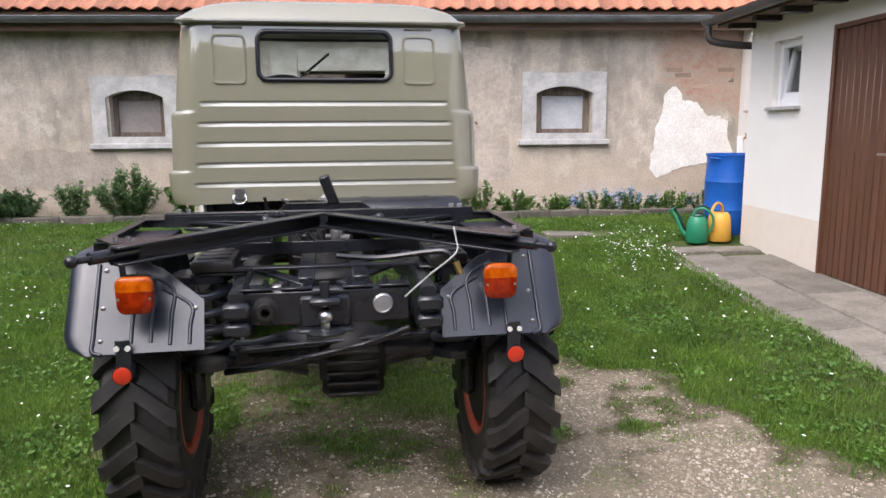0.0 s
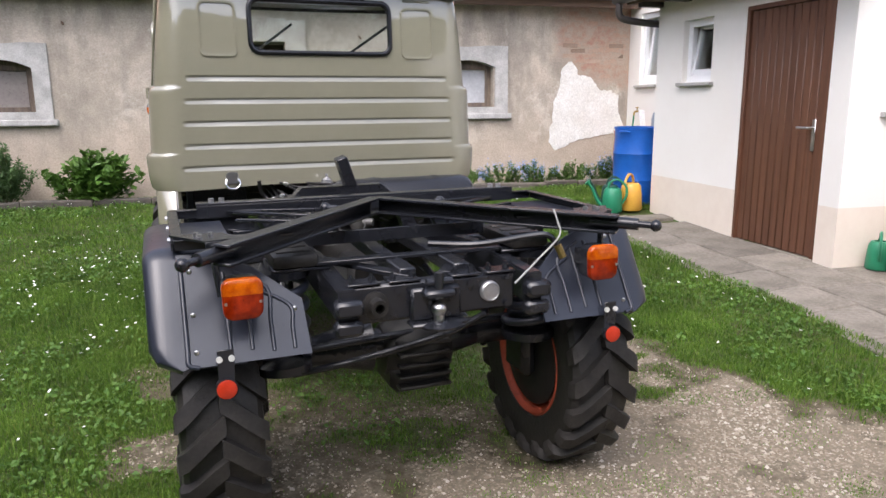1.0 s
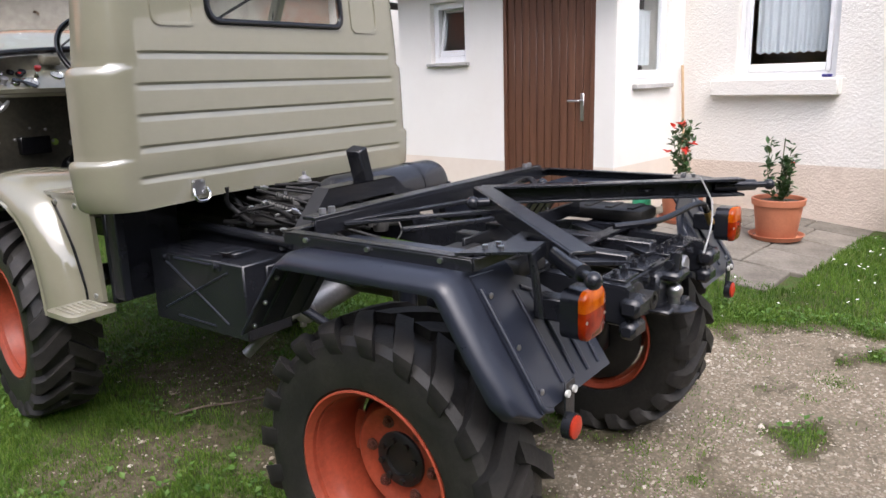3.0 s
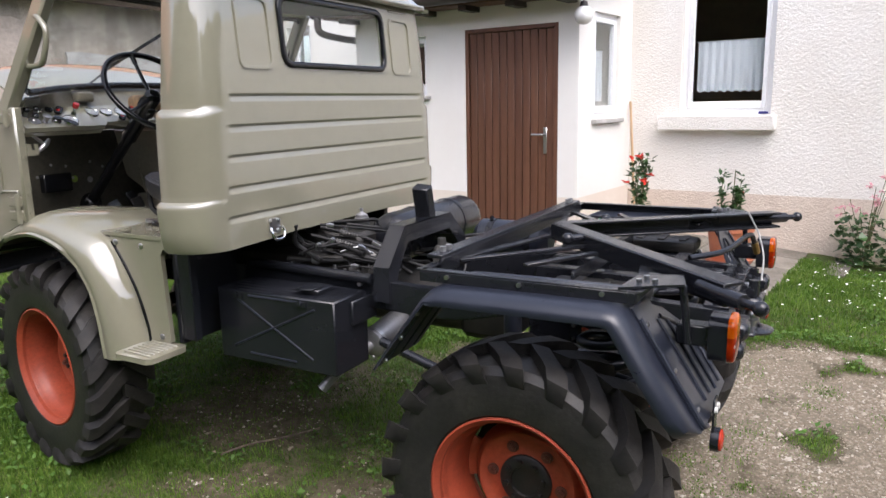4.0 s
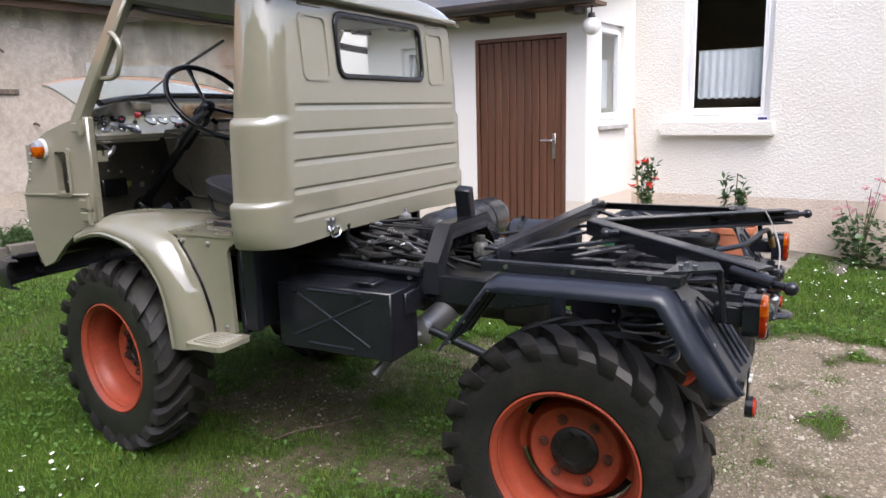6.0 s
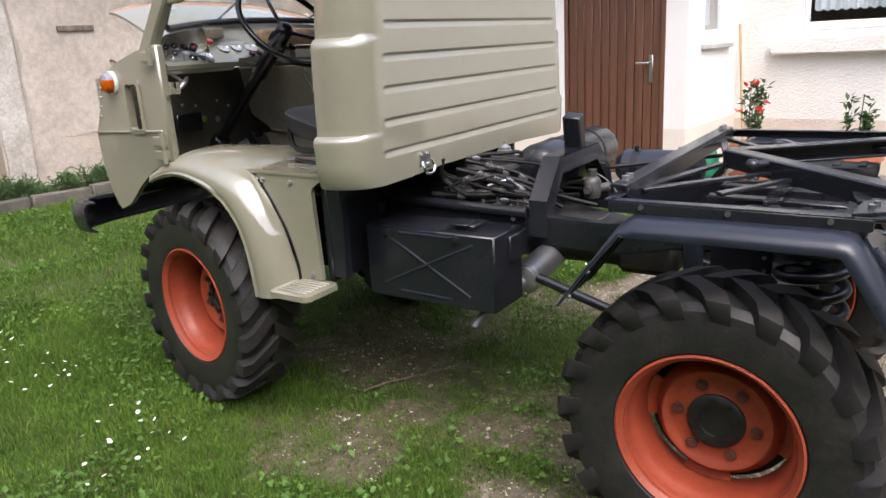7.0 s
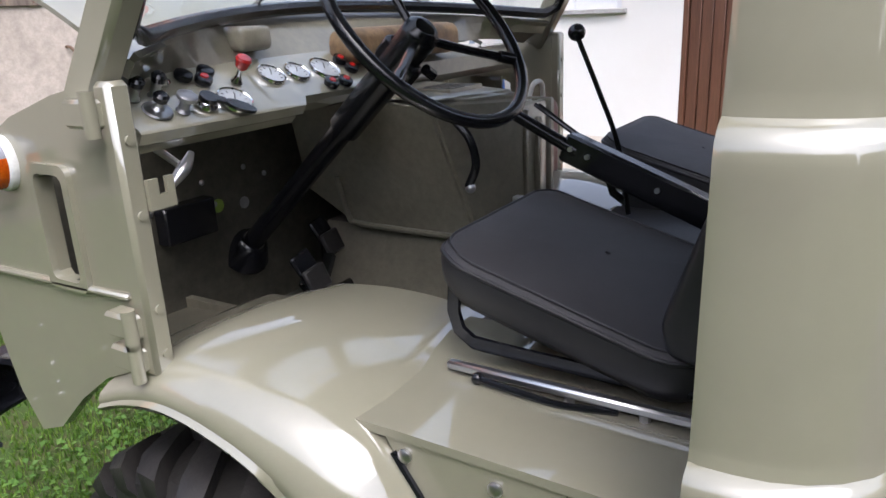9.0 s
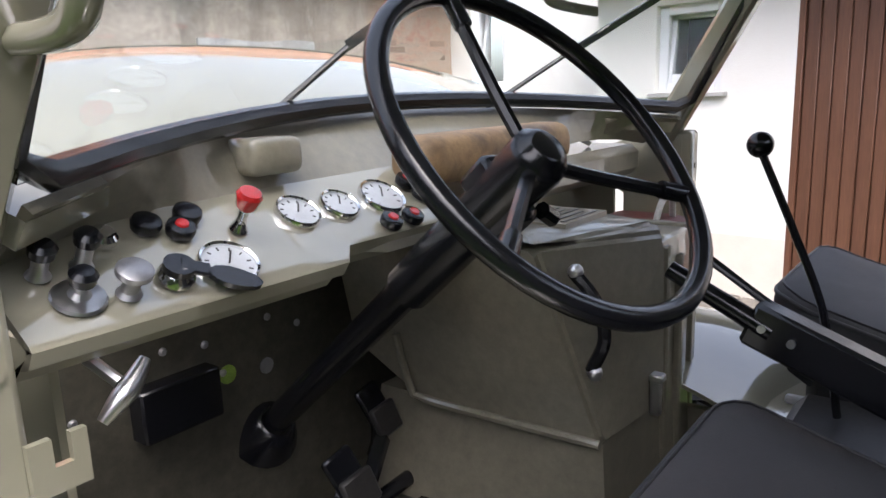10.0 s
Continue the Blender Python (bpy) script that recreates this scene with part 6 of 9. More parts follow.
# -- main rails and cross members --
for sx in (-1, 1):
    bm = bmesh.new()
    pts = [(2.6, 0.9), (1.5, 0.9), (0.85, 0.9), (0.62, 0.89), (0.5, 0.888), (0.38, 0.9), (0.25, 0.93), (-0.05, 0.95), (-0.56, 0.925)]
    plate(bm, [(y, z - 0.0575) for y, z in pts[::-1]] + [(y, z + 0.0575) for y, z in pts], 0.06, Matrix(((0, 0, 1, sx * 0.335 - 0.03), (1, 0, 0, 0), (0, 1, 0, 0), (0, 0, 0, 1))))
    bmesh.ops.bevel(bm, geom=[e for e in bm.edges if e.calc_face_angle(0) > 1.2], offset=0.007, segments=2, affect="EDGES")
    rail = part("main_rail", bm, M_BLACK, truck)
    bm = bmesh.new()
    box(bm, min(sx * 0.29, sx * 0.385), max(sx * 0.29, sx * 0.385), -0.6, -0.54, 0.9, 0.955, 0.012)
    box(bm, min(sx * 0.29, sx * 0.385), max(sx * 0.29, sx * 0.385), -0.59, -0.54, 0.835, 0.885, 0.012)
    part("rail_end", bm, M_BLACK, rail)
    for y, z in ((0.86, 0.94), (0.86, 0.87), (0.77, 0.9), (0.5, 0.9), (0.4, 0.92)):
        bm = bmesh.new()
        rod(bm, (sx * 0.365, y, z), (sx * 0.382, y, z), 0.016 if y < 0.8 and y > 0.7 else 0.011, 6)
        part("bolt", bm, M_ALU if y > 0.7 else M_BLACK, rail)
bm = bmesh.new()
box(bm, -0.305, 0.305, -0.53, -0.47, 0.855, 0.985, 0.01)
tail = part("tail_cross_member", bm, M_BLACK, truck)
for x in (-0.24, -0.1, 0.12, 0.25):
    bm = bmesh.new()
    box(bm, x - 0.055, x + 0.055, -0.535, -0.455, 0.985, 0.993, 0.002)
    pad = part("pad_plate", bm, M_BLACK, tail)
    for dx in (-0.034, 0.034):
        bm = bmesh.new()
        rod(bm, (x + dx, -0.495, 0.992), (x + dx, -0.495, 1.006), 0.0125, 6)
        rod(bm, (x + dx, -0.495, 1.005), (x + dx, -0.495, 1.016), 0.006, 8)
        part("bolt", bm, M_BLACK, pad)
bm = bmesh.new()
beam(bm, (-0.36, -0.28, 1.02), (0.36, -0.28, 1.02), 0.05, 0.012, 0.002)
beam(bm, (-0.4, -0.05, 1.06), (0.4, -0.05, 1.06), 0.012, 0.05, 0.002)
part("cross_bar", bm, M_BLACK, truck)
for sx in (-1, 1):
    bm = bmesh.new()
    beam(bm, (sx * 0.06, -0.48, 0.99), (sx * 0.33, -0.08, 1.0), 0.05, 0.015, 0.002)
    part("diagonal_brace", bm, M_BLACK, truck)
    bm = bmesh.new()
    beam(bm, (sx * 0.1, -0.46, 0.99), (sx * 0.1, 0.2, 1.0), 0.06, 0.05, 0.005)
    part("inner_rail", bm, M_BLACK, truck)
# tow hitch
bm = bmesh.new()
box(bm, -0.1, 0.1, -0.6, -0.53, 0.84, 0.855, 0.006)
lathe(bm, [(0.03, 0), (0.07, 0.004), (0.074, 0.012), (0.05, 0.02), (0.03, 0.02)], 24, Matrix.Translation((0, -0.58, 0.835)), closed=True)
box(bm, -0.09, 0.09, -0.56, -0.525, 0.85, 0.965, 0.01)
box(bm, -0.055, 0.055, -0.61, -0.53, 0.935, 0.965, 0.01)
rod(bm, (0, -0.58, 0.95), (0, -0.58, 1.02), 0.018, 12)
rod(bm, (-0.04, -0.57, 0.985), (0.05, -0.57, 0.985), 0.014, 10)
hitch = part("tow_hitch", bm, M_BLACK, truck)
bm = bmesh.new()
rod(bm, (0, -0.58, 0.85), (0, -0.58, 0.885), 0.018, 14)
ball(bm, (0, -0.58, 0.895), 0.026, 16, 10)
part("hitch_ball", bm, M_STEEL, hitch)
bm = bmesh.new()
lathe(bm, [(0.0, 0.0), (0.036, 0.0), (0.036, 0.012), (0.03, 0.018), (0.028, 0.016), (0.012, 0.018), (0.0, 0.018)], 20, Matrix.Translation((0.205, -0.53, 0.925)) @ pose(0, 0, 0, 90, 0, 0))
part("trailer_socket", bm, M_ALU, tail, "round light-metal trailer socket cap")
bm = bmesh.new()
lathe(bm, [(0.045, 0), (0.045, 0.012), (0.028, 0.016), (0.028, 0.06), (0.016, 0.06), (0.016, 0.01)], 16, Matrix.Translation((-0.205, -0.53, 0.92)) @ pose(0, 0, 0, 90, 0, 0), closed=True)
part("pto_stub", bm, M_ENGINE, tail)
for x, z in ((-0.27, 0.965), (0.27, 0.965), (-0.27, 0.875), (0.27, 0.875), (-0.13, 0.96), (0.13, 0.96)):
    bm = bmesh.new()
    rod(bm, (x, -0.53, z), (x, -0.545, z), 0.012, 6)
    part("bolt", bm, M_BLACK, tail)

# -- rear axle, springs, dampers --
bm = bmesh.new()
rod(bm, (-0.58, 0, 0.6), (0.58, 0, 0.6), 0.06, 18)
for sx in (-1, 1):
    rod(bm, (sx * 0.12, 0, 0.6), (sx * 0.34, 0, 0.6), 0.11, 18, 0.06)
    box(bm, min(sx * 0.54, sx * 0.62), max(sx * 0.54, sx * 0.62), -0.1, 0.1, 0.38, 0.68, 0.03)
axle = part("rear_axle", bm, M_BLACK, truck)
bm = bmesh.new()
lathe(bm, [(0.0, -0.15), (0.1, -0.14), (0.14, -0.09), (0.16, 0.0), (0.14, 0.09), (0.1, 0.14), (0.0, 0.15)], 20, Matrix.Translation((0.07, 0, 0.57)) @ pose(0, 0, 0, 0, 90, 0))
box(bm, -0.06, 0.2, -0.12, 0.12, 0.41, 0.55, 0.03)
diff = part("differential", bm, M_ENGINE, truck)
for k in range(5):
    part("cooling_fin", boxed(-0.04, 0.18, -0.165, -0.1, 0.44 + 0.045 * k, 0.455 + 0.045 * k, 0.004), M_ENGINE, diff)
bm = bmesh.new()
hose(bm, [(-0.45, -0.12, 0.56), (-0.25, -0.18, 0.6), (0.1, -0.24, 0.68), (0.3, -0.22, 0.74)], 0.014, 10, 5)
rod(bm, (-0.45, -0.1, 0.64), (0.45, -0.1, 0.68), 0.016, 10)
part("track_rod", bm, M_BLACK, axle)
for sx in (-1, 1):
    bm = bmesh.new()
    n = 120
    pts = [(sx * 0.5 + 0.094 * math.cos(t), -0.205 + 0.094 * math.sin(t), 0.66 + 0.315 * k / n) for k, t in [(k, k / n * math.tau * 4.6) for k in range(n + 1)]]
    hose(bm, pts, 0.0165, 10, smooth=False)
    part("coil_spring", bm, M_FENDER, truck, sharp=80)
    for za, zb, r in ((0.972, 0.998, 0.112), (0.625, 0.655, 0.108)):
        bm = bmesh.new()
        rod(bm, (sx * 0.5, -0.205, za), (sx * 0.5, -0.205, zb), r, 28)
        part("spring_seat", bm, M_BLACK, truck)
    bm = bmesh.new()
    box(bm, min(sx * 0.33, sx * 0.53), max(sx * 0.33, sx * 0.53), -0.3, -0.1, 0.998, 1.01, 0.003)
    part("spring_bracket", bm, M_BLACK, truck)
    bm = bmesh.new()
    lathe(bm, [(0.0, 0.965), (0.024, 0.963), (0.031, 0.955), (0.031, 0.74), (0.026, 0.73), (0.018, 0.728), (0.018, 0.54), (0.0, 0.54)], 20, Matrix.Translation((sx * 0.47, 0.15, 0)))
    damper = part("damper", bm, M_FENDER, truck)
    bm = bmesh.new()
    box(bm, sx * 0.47 - 0.022, sx * 0.47 + 0.022, 0.128, 0.172, 0.966, 0.99, 0.004)
    rod(bm, (sx * 0.36, 0.15, 0.978), (sx * 0.5, 0.15, 0.978), 0.012, 10)
    part("damper_eye", bm, M_BLACK, damper)
    # flat guard plate between damper and spring, and its bracket
    bm = bmesh.new()
    box(bm, min(sx * 0.425, sx * 0.431), max(sx * 0.425, sx * 0.431), -0.085, 0.105, 0.84, 0.985, 0.002)
    guard = part("guard_plate", bm, M_BLACK, truck)
    bm = bmesh.new()
    box(bm, min(sx * 0.432, sx * 0.442), max(sx * 0.432, sx * 0.442), -0.08, -0.045, 0.84, 0.98, 0.002)
    part("guard_strap", bm, M_BLACK, guard)
    for z in (0.86, 0.905, 0.955):
        bm = bmesh.new()
        rod(bm, (sx * 0.442, -0.062, z), (sx * 0.449, -0.062, z), 0.007, 8)
        part("bolt", bm, M_STEEL, guard)
    bm = bmesh.new()
    rod(bm, (sx * 0.4, 0.75, 0.72), (sx * 0.42, 0.05, 0.52), 0.019, 12)
    part("link_arm", bm, M_BLACK, truck)
    bm = bmesh.new()
    box(bm, min(sx * 0.37, sx * 0.53), max(sx * 0.37, sx * 0.53), -0.31, 0.02, 1.011, 1.06, 0.016, seg=2)
    for k in range(3):
        box(bm, min(sx * 0.39, sx * 0.51), max(sx * 0.39, sx * 0.51), -0.27 + 0.09 * k, -0.24 + 0.09 * k, 1.058, 1.066, 0.003)
    part("air_box", bm, M_ENGINE, truck)
# front axle
bm = bmesh.new()
rod(bm, (-0.58, 2.25, 0.64), (0.58, 2.25, 0.64), 0.06, 16)
ball(bm, (0.05, 2.25, 0.62), 0.16, 16, 10)
for sx in (-1, 1):
    box(bm, min(sx * 0.54, sx * 0.62), max(sx * 0.54, sx * 0.62), 2.15, 2.35, 0.42, 0.72, 0.03)
part("front_axle", bm, M_BLACK, truck)

# -- hoop with post behind the cab --
bm = bmesh.new()
hp = [(-0.355, 0.75, 0.875), (-0.345, 0.755, 1.0), (-0.22, 0.765, 1.13), (0.16, 0.765, 1.13), (0.29, 0.77, 1.02), (0.335, 0.77, 0.9)]
rws = []
for k, p in enumerate(hp):
    p = Vector(p)
    d = (Vector(hp[min(k + 1, 5)]) - Vector(hp[max(k - 1, 0)])).normalized()
    n_ = Vector((-d.z, 0, d.x)) * 0.034
    rws.append([p + n_ * a + Vector((0, b, 0)) for a, b in ((1, -0.037), (1, 0.037), (-1, 0.037), (-1, -0.037), (1, -0.037))])
skin(bm, rws, 0.004, inward=(0, 0.77, 0.9))
bmesh.ops.remove_doubles(bm, verts=bm.verts, dist=0.0005)
hoop = part("hoop", bm, M_BLACK, truck, "bent black hoop across the chassis", sharp=30)
bm = bmesh.new()
beam(bm, (0.03, 0.775, 1.13), (-0.03, 0.76, 1.3), 0.055, 0.075, 0.005, up=(0, 1, 0))
part("post", bm, M_BLACK, hoop)
bm = bmesh.new()
rod(bm, (-0.02, 0.728, 1.27), (-0.02, 0.736, 1.27), 0.014, 12)
part("post_bolt", bm, M_ENGINE, hoop)

# -- tanks --
bm = bmesh.new()
lathe(bm, [(0.0, -0.415), (0.05, -0.411), (0.09, -0.396), (0.108, -0.372), (0.115, -0.34), (0.115, 0.31), (0.108, 0.34), (0.09, 0.362), (0.05, 0.376), (0.0, 0.38)], 36, Matrix.Translation((0.37, 0.945, 1.055)) @ pose(0, 0, 0, 0, 90, 0))
tank = part("air_tank", bm, M_BLACK, truck, "black cylindrical tank across the chassis")
for x in (0.18, 0.5):
    bm = bmesh.new()
    lathe(bm, [(0.1155, -0.012), (0.118, -0.012), (0.118, 0.012), (0.1155, 0.012)], 32, Matrix.Translation((x + 0.03, 0.945, 1.055)) @ pose(0, 0, 0, 0, 90, 0), closed=True)
    part("tank_strap", bm, M_BLACK, tank)
bm = bmesh.new()
lathe(bm, [(0.0, -0.2), (0.05, -0.195), (0.085, -0.16), (0.085, 0.16), (0.05, 0.195), (0.0, 0.2)], 24, Matrix.Translation((0.5, 0.56, 1.0)) @ pose(0, 0, 0, 90, 0, 0))
tank2 = part("small_tank", bm, M_FENDER, truck)
for y in (0.46, 0.66):
    bm = bmesh.new()
    lathe(bm, [(0.086, -0.016), (0.09, -0.016), (0.09, 0.016), (0.086, 0.016)], 24, Matrix.Translation((0.5, y, 1.0)) @ pose(0, 0, 0, 90, 0, 0), closed=True)
    rod(bm, (0.47, y, 1.085), (0.47, y, 1.105), 0.01, 8)
    part("tank_strap", bm, M_BLACK, tank2)

# -- battery box --
bx0, bx1, by0, by1, bz0, bz1 = -0.6, -0.38, 0.825, 1.425, 0.622, 0.92
bm = boxed(bx0, bx1, by0, by1, bz0, bz1, 0.006)
bbox = part("battery_box", bm, M_BLACK, truck, "black sheet-steel box with pressed cross ribs")
for a, b in (((1.311, 0.884), (0.936, 0.675)), ((1.344, 0.681), (0.917, 0.882)), ((1.253, 0.903), (1.004, 0.903)), ((1.261, 0.66), (1.019, 0.655))):
    bm = bmesh.new()
    rod(bm, (bx0 - 0.0005, a[0], a[1]), (bx0 - 0.0005, b[0], b[1]), 0.0045, 8)
    part("pressed_rib", bm, M_FENDER, bbox)
for y in (0.987, 1.315):
    bm = bmesh.new()
    rod(bm, (bx0, y, bz1 - 0.02), (bx0 - 0.014, y, bz1 - 0.02), 0.012, 10)
    box(bm, bx0 - 0.006, bx0, y - 0.03, y + 0.03, bz1 - 0.035, bz1 - 0.015)
    part("latch", bm, M_BLACK, bbox)
bm = bmesh.new()
box(bm, bx0 + 0.06, bx1 - 0.05, by0 + 0.12, by0 + 0.2, bz1, bz1 + 0.02, 0.004)
box(bm, bx0 + 0.04, bx1 - 0.08, by0 + 0.14, by0 + 0.22, bz1 + 0.02, bz1 + 0.026, 0.002)
part("lid_bracket", bm, M_BLACK, bbox)
for k in range(5):
    x = bx0 + 0.035 + 0.036 * k
    part("lid_groove", boxed(x, x + 0.005, by0 + 0.24, by1 - 0.03, bz1 - 0.002, bz1 + 0.002, 0.0005), M_BLACK, bbox)
bm = bmesh.new()
box(bm, bx0 + 0.1, bx1 + 0.05, by0 - 0.014, by0, bz1 - 0.12, bz1 - 0.02, 0.004)
part("box_bracket", bm, M_BLACK, bbox)

# -- exhaust --
bm = bmesh.new()
e0, e1 = Vector((0.06, 0.84, 0.735)), Vector((-0.31, 0.86, 0.665))
ed = (e1 - e0).normalized()
rod(bm, e0, e1, 0.062, 28)
rod(bm, e1, e1 + ed * 0.018, 0.062, 28, 0.034)
rod(bm, e0 - ed * 0.018, e0, 0.034, 28, 0.062)
exh = part("exhaust", bm, M_ALU, truck, "dull aluminium exhaust silencer and tail pipe")
bm = bmesh.new()
hose(bm, [e1, e1 + ed * 0.04, (-0.4, 0.9, 0.62), (-0.46, 0.95, 0.56), (-0.5, 0.985, 0.51)], 0.0215, 16, 5)
part("tail_pipe", bm, M_ALU, exh)
bm = bmesh.new()
rod(bm, e1 - ed * 0.03, e1 - ed * 0.012, 0.066, 28)
box(bm, -0.31, -0.285, 0.85, 0.87, 0.59, 0.612, 0.003)
part("clamp", bm, M_STEEL, exh)
bm = bmesh.new()
lathe(bm, [(0.0, 0.0), (0.018, 0.0), (0.018, 0.002), (0.0, 0.002)], 16, Matrix.Translation((-0.4995, 0.9845, 0.5105)) @ Vector((-0.55, 0.48, -0.68)).to_track_quat("Z", "Y").to_matrix().to_4x4())
part("pipe_mouth", bm, M_SEAL, exh)

# -- engine and its clutter behind the cab --
bm = bmesh.new()
box(bm, -0.24, 0.24, 0.98, 1.9, 0.7, 1.02, 0.03)
box(bm, -0.16, 0.16, 1.0, 1.5, 1.0, 1.1, 0.02)
rod(bm, (0.0, 0.5, 0.78), (0.0, 1.0, 0.82), 0.1, 18, 0.14)
box(bm, -0.12, 0.12, 0.3, 0.55, 0.68, 0.88, 0.03)
engine = part("engine", bm, M_ENGINE, truck)
rnd = random.Random(21)
for k in range(6):
    x, y = rnd.uniform(-0.36, 0.0), rnd.uniform(1.05, 1.3)
    pts = [(x, y, rnd.uniform(0.95, 1.1))]
    for q in range(3):
        l_ = pts[-1]
        pts.append((l_[0] + rnd.uniform(-0.06, 0.09), l_[1] + rnd.uniform(-0.14, 0.02), min(1.1, max(0.93, l_[2] + rnd.uniform(-0.06, 0.04)))))
    bm = bmesh.new()
    hose(bm, pts, rnd.choice((0.003, 0.004, 0.005, 0.007, 0.011)), 8, 5)
    part("hose", bm, M_HOSE, engine, sharp=60)
    if k % 2:
        bm = bmesh.new()
        p = Vector(pts[1])
        rod(bm, p - Vector((0.014, 0, 0)), p + Vector((0.014, 0.008, 0.004)), 0.008, 8)
        rod(bm, p - Vector((0.006, 0, 0)), p + Vector((0.006, 0.003, 0.002)), 0.012, 6)
        part("fitting", bm, rnd.choice((M_STEEL, M_ALU, M_BRASS)), engine)
for k in range(9):
    x0, x1 = -0.3 + 0.045 * k + rnd.uniform(-0.02, 0.02), -0.2 + 0.05 * k + rnd.uniform(-0.04, 0.04)
    a, b = Vector((x0, 1.3, 1.09 + rnd.uniform(-0.03, 0.02))), Vector((x1, 0.74 + 0.02 * (k % 3), 0.99 + rnd.uniform(-0.04, 0.02)))
    sag = Vector((0, 0, -0.02 - 0.02 * (k % 2)))
    bm = bmesh.new()
    hose(bm, [a, a.lerp(b, 0.35) + sag, a.lerp(b, 0.7) + sag, b], (0.005, 0.0075, 0.004)[k % 3], 8, 5)
    pipe = part("pipe", bm, M_HOSE, engine, sharp=60)
    c, d = a.lerp(b, 0.3 + 0.04 * k) + sag, (b - a).normalized()
    bm = bmesh.new()
    rod(bm, c - d * 0.02, c + d * 0.02, 0.0095, 8)
    rod(bm, c - d * 0.008, c + d * 0.008, 0.0135, 6)
    part("union_nut", bm, (M_ALU, M_ENGINE, M_STEEL)[k % 3], pipe)
bm = bmesh.new()
hose(bm, [(-0.38, 0.8, 0.965), (-0.37, 1.1, 0.97), (-0.36, 1.45, 0.975)], 0.022, 10, 4)
part("side_pipe", bm, M_BLACK, engine)
bm = bmesh.new()
hose(bm, [(-0.3, 1.12, 1.0), (-0.33, 1.2, 1.06), (-0.36, 1.2, 1.1), (-0.37, 1.18, 1.16)], 0.011, 8, 6)
part("hose", bm, M_HOSE, engine)
bm = bmesh.new()
hose(bm, [(-0.12, 1.1, 1.13), (0.0, 0.95, 1.1), (0.1, 0.85, 1.08), (0.22, 0.72, 1.06)], 0.008, 8, 5)
hose(bm, [(-0.2, 1.15, 1.08), (-0.14, 0.95, 1.04), (-0.1, 0.8, 0.98), (-0.02, 0.66, 0.93)], 0.009, 8, 5)
hose(bm, [(-0.26, 1.02, 1.02), (-0.2, 0.9, 1.0), (-0.16, 0.8, 0.95)], 0.014, 8, 5)
hose(bm, [(0.3, 0.8, 1.02), (0.42, 0.5, 1.05), (0.55, 0.3, 1.06)], 0.009, 8, 5)
part("hose", bm, M_HOSE, engine, sharp=60)
bm = bmesh.new()
lathe(bm, [(0.024, -0.02), (0.024, 0.03), (0.034, 0.034), (0.034, 0.042), (0.03, 0.044), (0.034, 0.047), (0.034, 0.055), (0.03, 0.057), (0.033, 0.06), (0.032, 0.068), (0.027, 0.07), (0.028, 0.073), (0.026, 0.082), (0.012, 0.09), (0.008, 0.095), (0.008, 0.11), (0, 0.111)], 20, Matrix.Translation((-0.03, 1.08, 1.08)))
part("filter_bowl", bm, M_ALU, engine)
M_CAST = surface("grey_cast_metal", (0.09, 0.088, 0.085), (0.18, 0.175, 0.165), 18, (0.4, 0.6), metal=0.5, bump_at=(60, 0.4, 0.003), grain=0.45)
bm = bmesh.new()
box(bm, -0.2, -0.04, 0.88, 1.08, 0.88, 0.985, 0.015)
box(bm, -0.17, -0.07, 0.92, 1.04, 0.985, 1.02, 0.01)
gear = part("selector_housing", bm, M_CAST, engine, "grey cast gear selector housing")
for k in range(6):
    part("rib", boxed(-0.208, -0.2, 0.9 + 0.03 * k, 0.908 + 0.03 * k, 0.885, 0.98, 0.002), M_CAST, gear)
for y in (0.9, 1.06):
    for x in (-0.185, -0.055):
        bm = bmesh.new()
        rod(bm, (x, y, 0.98), (x, y, 0.998), 0.01, 6)
        part("bolt", bm, M_STEEL, gear)
# selector cables in ribbed sleeves
for k, (p0, p1, p2) in enumerate((((-0.23, 1.16, 1.13), (-0.13, 0.99, 1.075), (-0.04, 0.79, 0.945)), ((-0.27, 1.18, 1.1), (-0.17, 0.99, 1.04), (-0.1, 0.78, 0.93)))):
    p0, p1, p2 = Vector(p0), Vector(p1), Vector(p2)
    bm = bmesh.new()
    hose(bm, [p0, p0.lerp(p1, 0.5), p1, p1.lerp(p2, 0.5) + Vector((0, 0, 0.012)), p2], 0.0085, 10, 5)
    cable = part("selector_cable", bm, M_HOSE, engine, sharp=60)
    d = (p1 - p0).normalized()
    bm = bmesh.new()
    L = (p1 - p0).length * 0.42
    prof = [(0.009, 0.0)]
    for j in range(7):
        z, r = L * j / 7, 0.0155 - 0.001 * j
        prof += [(r, z + 0.001), (r, z + L / 14), (r - 0.004, z + L / 11), (r - 0.004, z + L / 8)]
    lathe(bm, prof + [(0.008, L)], 14, Matrix.Translation(p0.lerp(p1, 0.42)) @ d.to_track_quat("Z", "Y").to_matrix().to_4x4())
    part("ribbed_sleeve", bm, M_CAST, cable)
    bm = bmesh.new()
    c = p1.lerp(p2, 0.2)
    e = (p2 - p1).normalized()
    rod(bm, c - e * 0.02, c + e * 0.02, 0.012, 6)
    part("union_nut", bm, M_STEEL, cable)
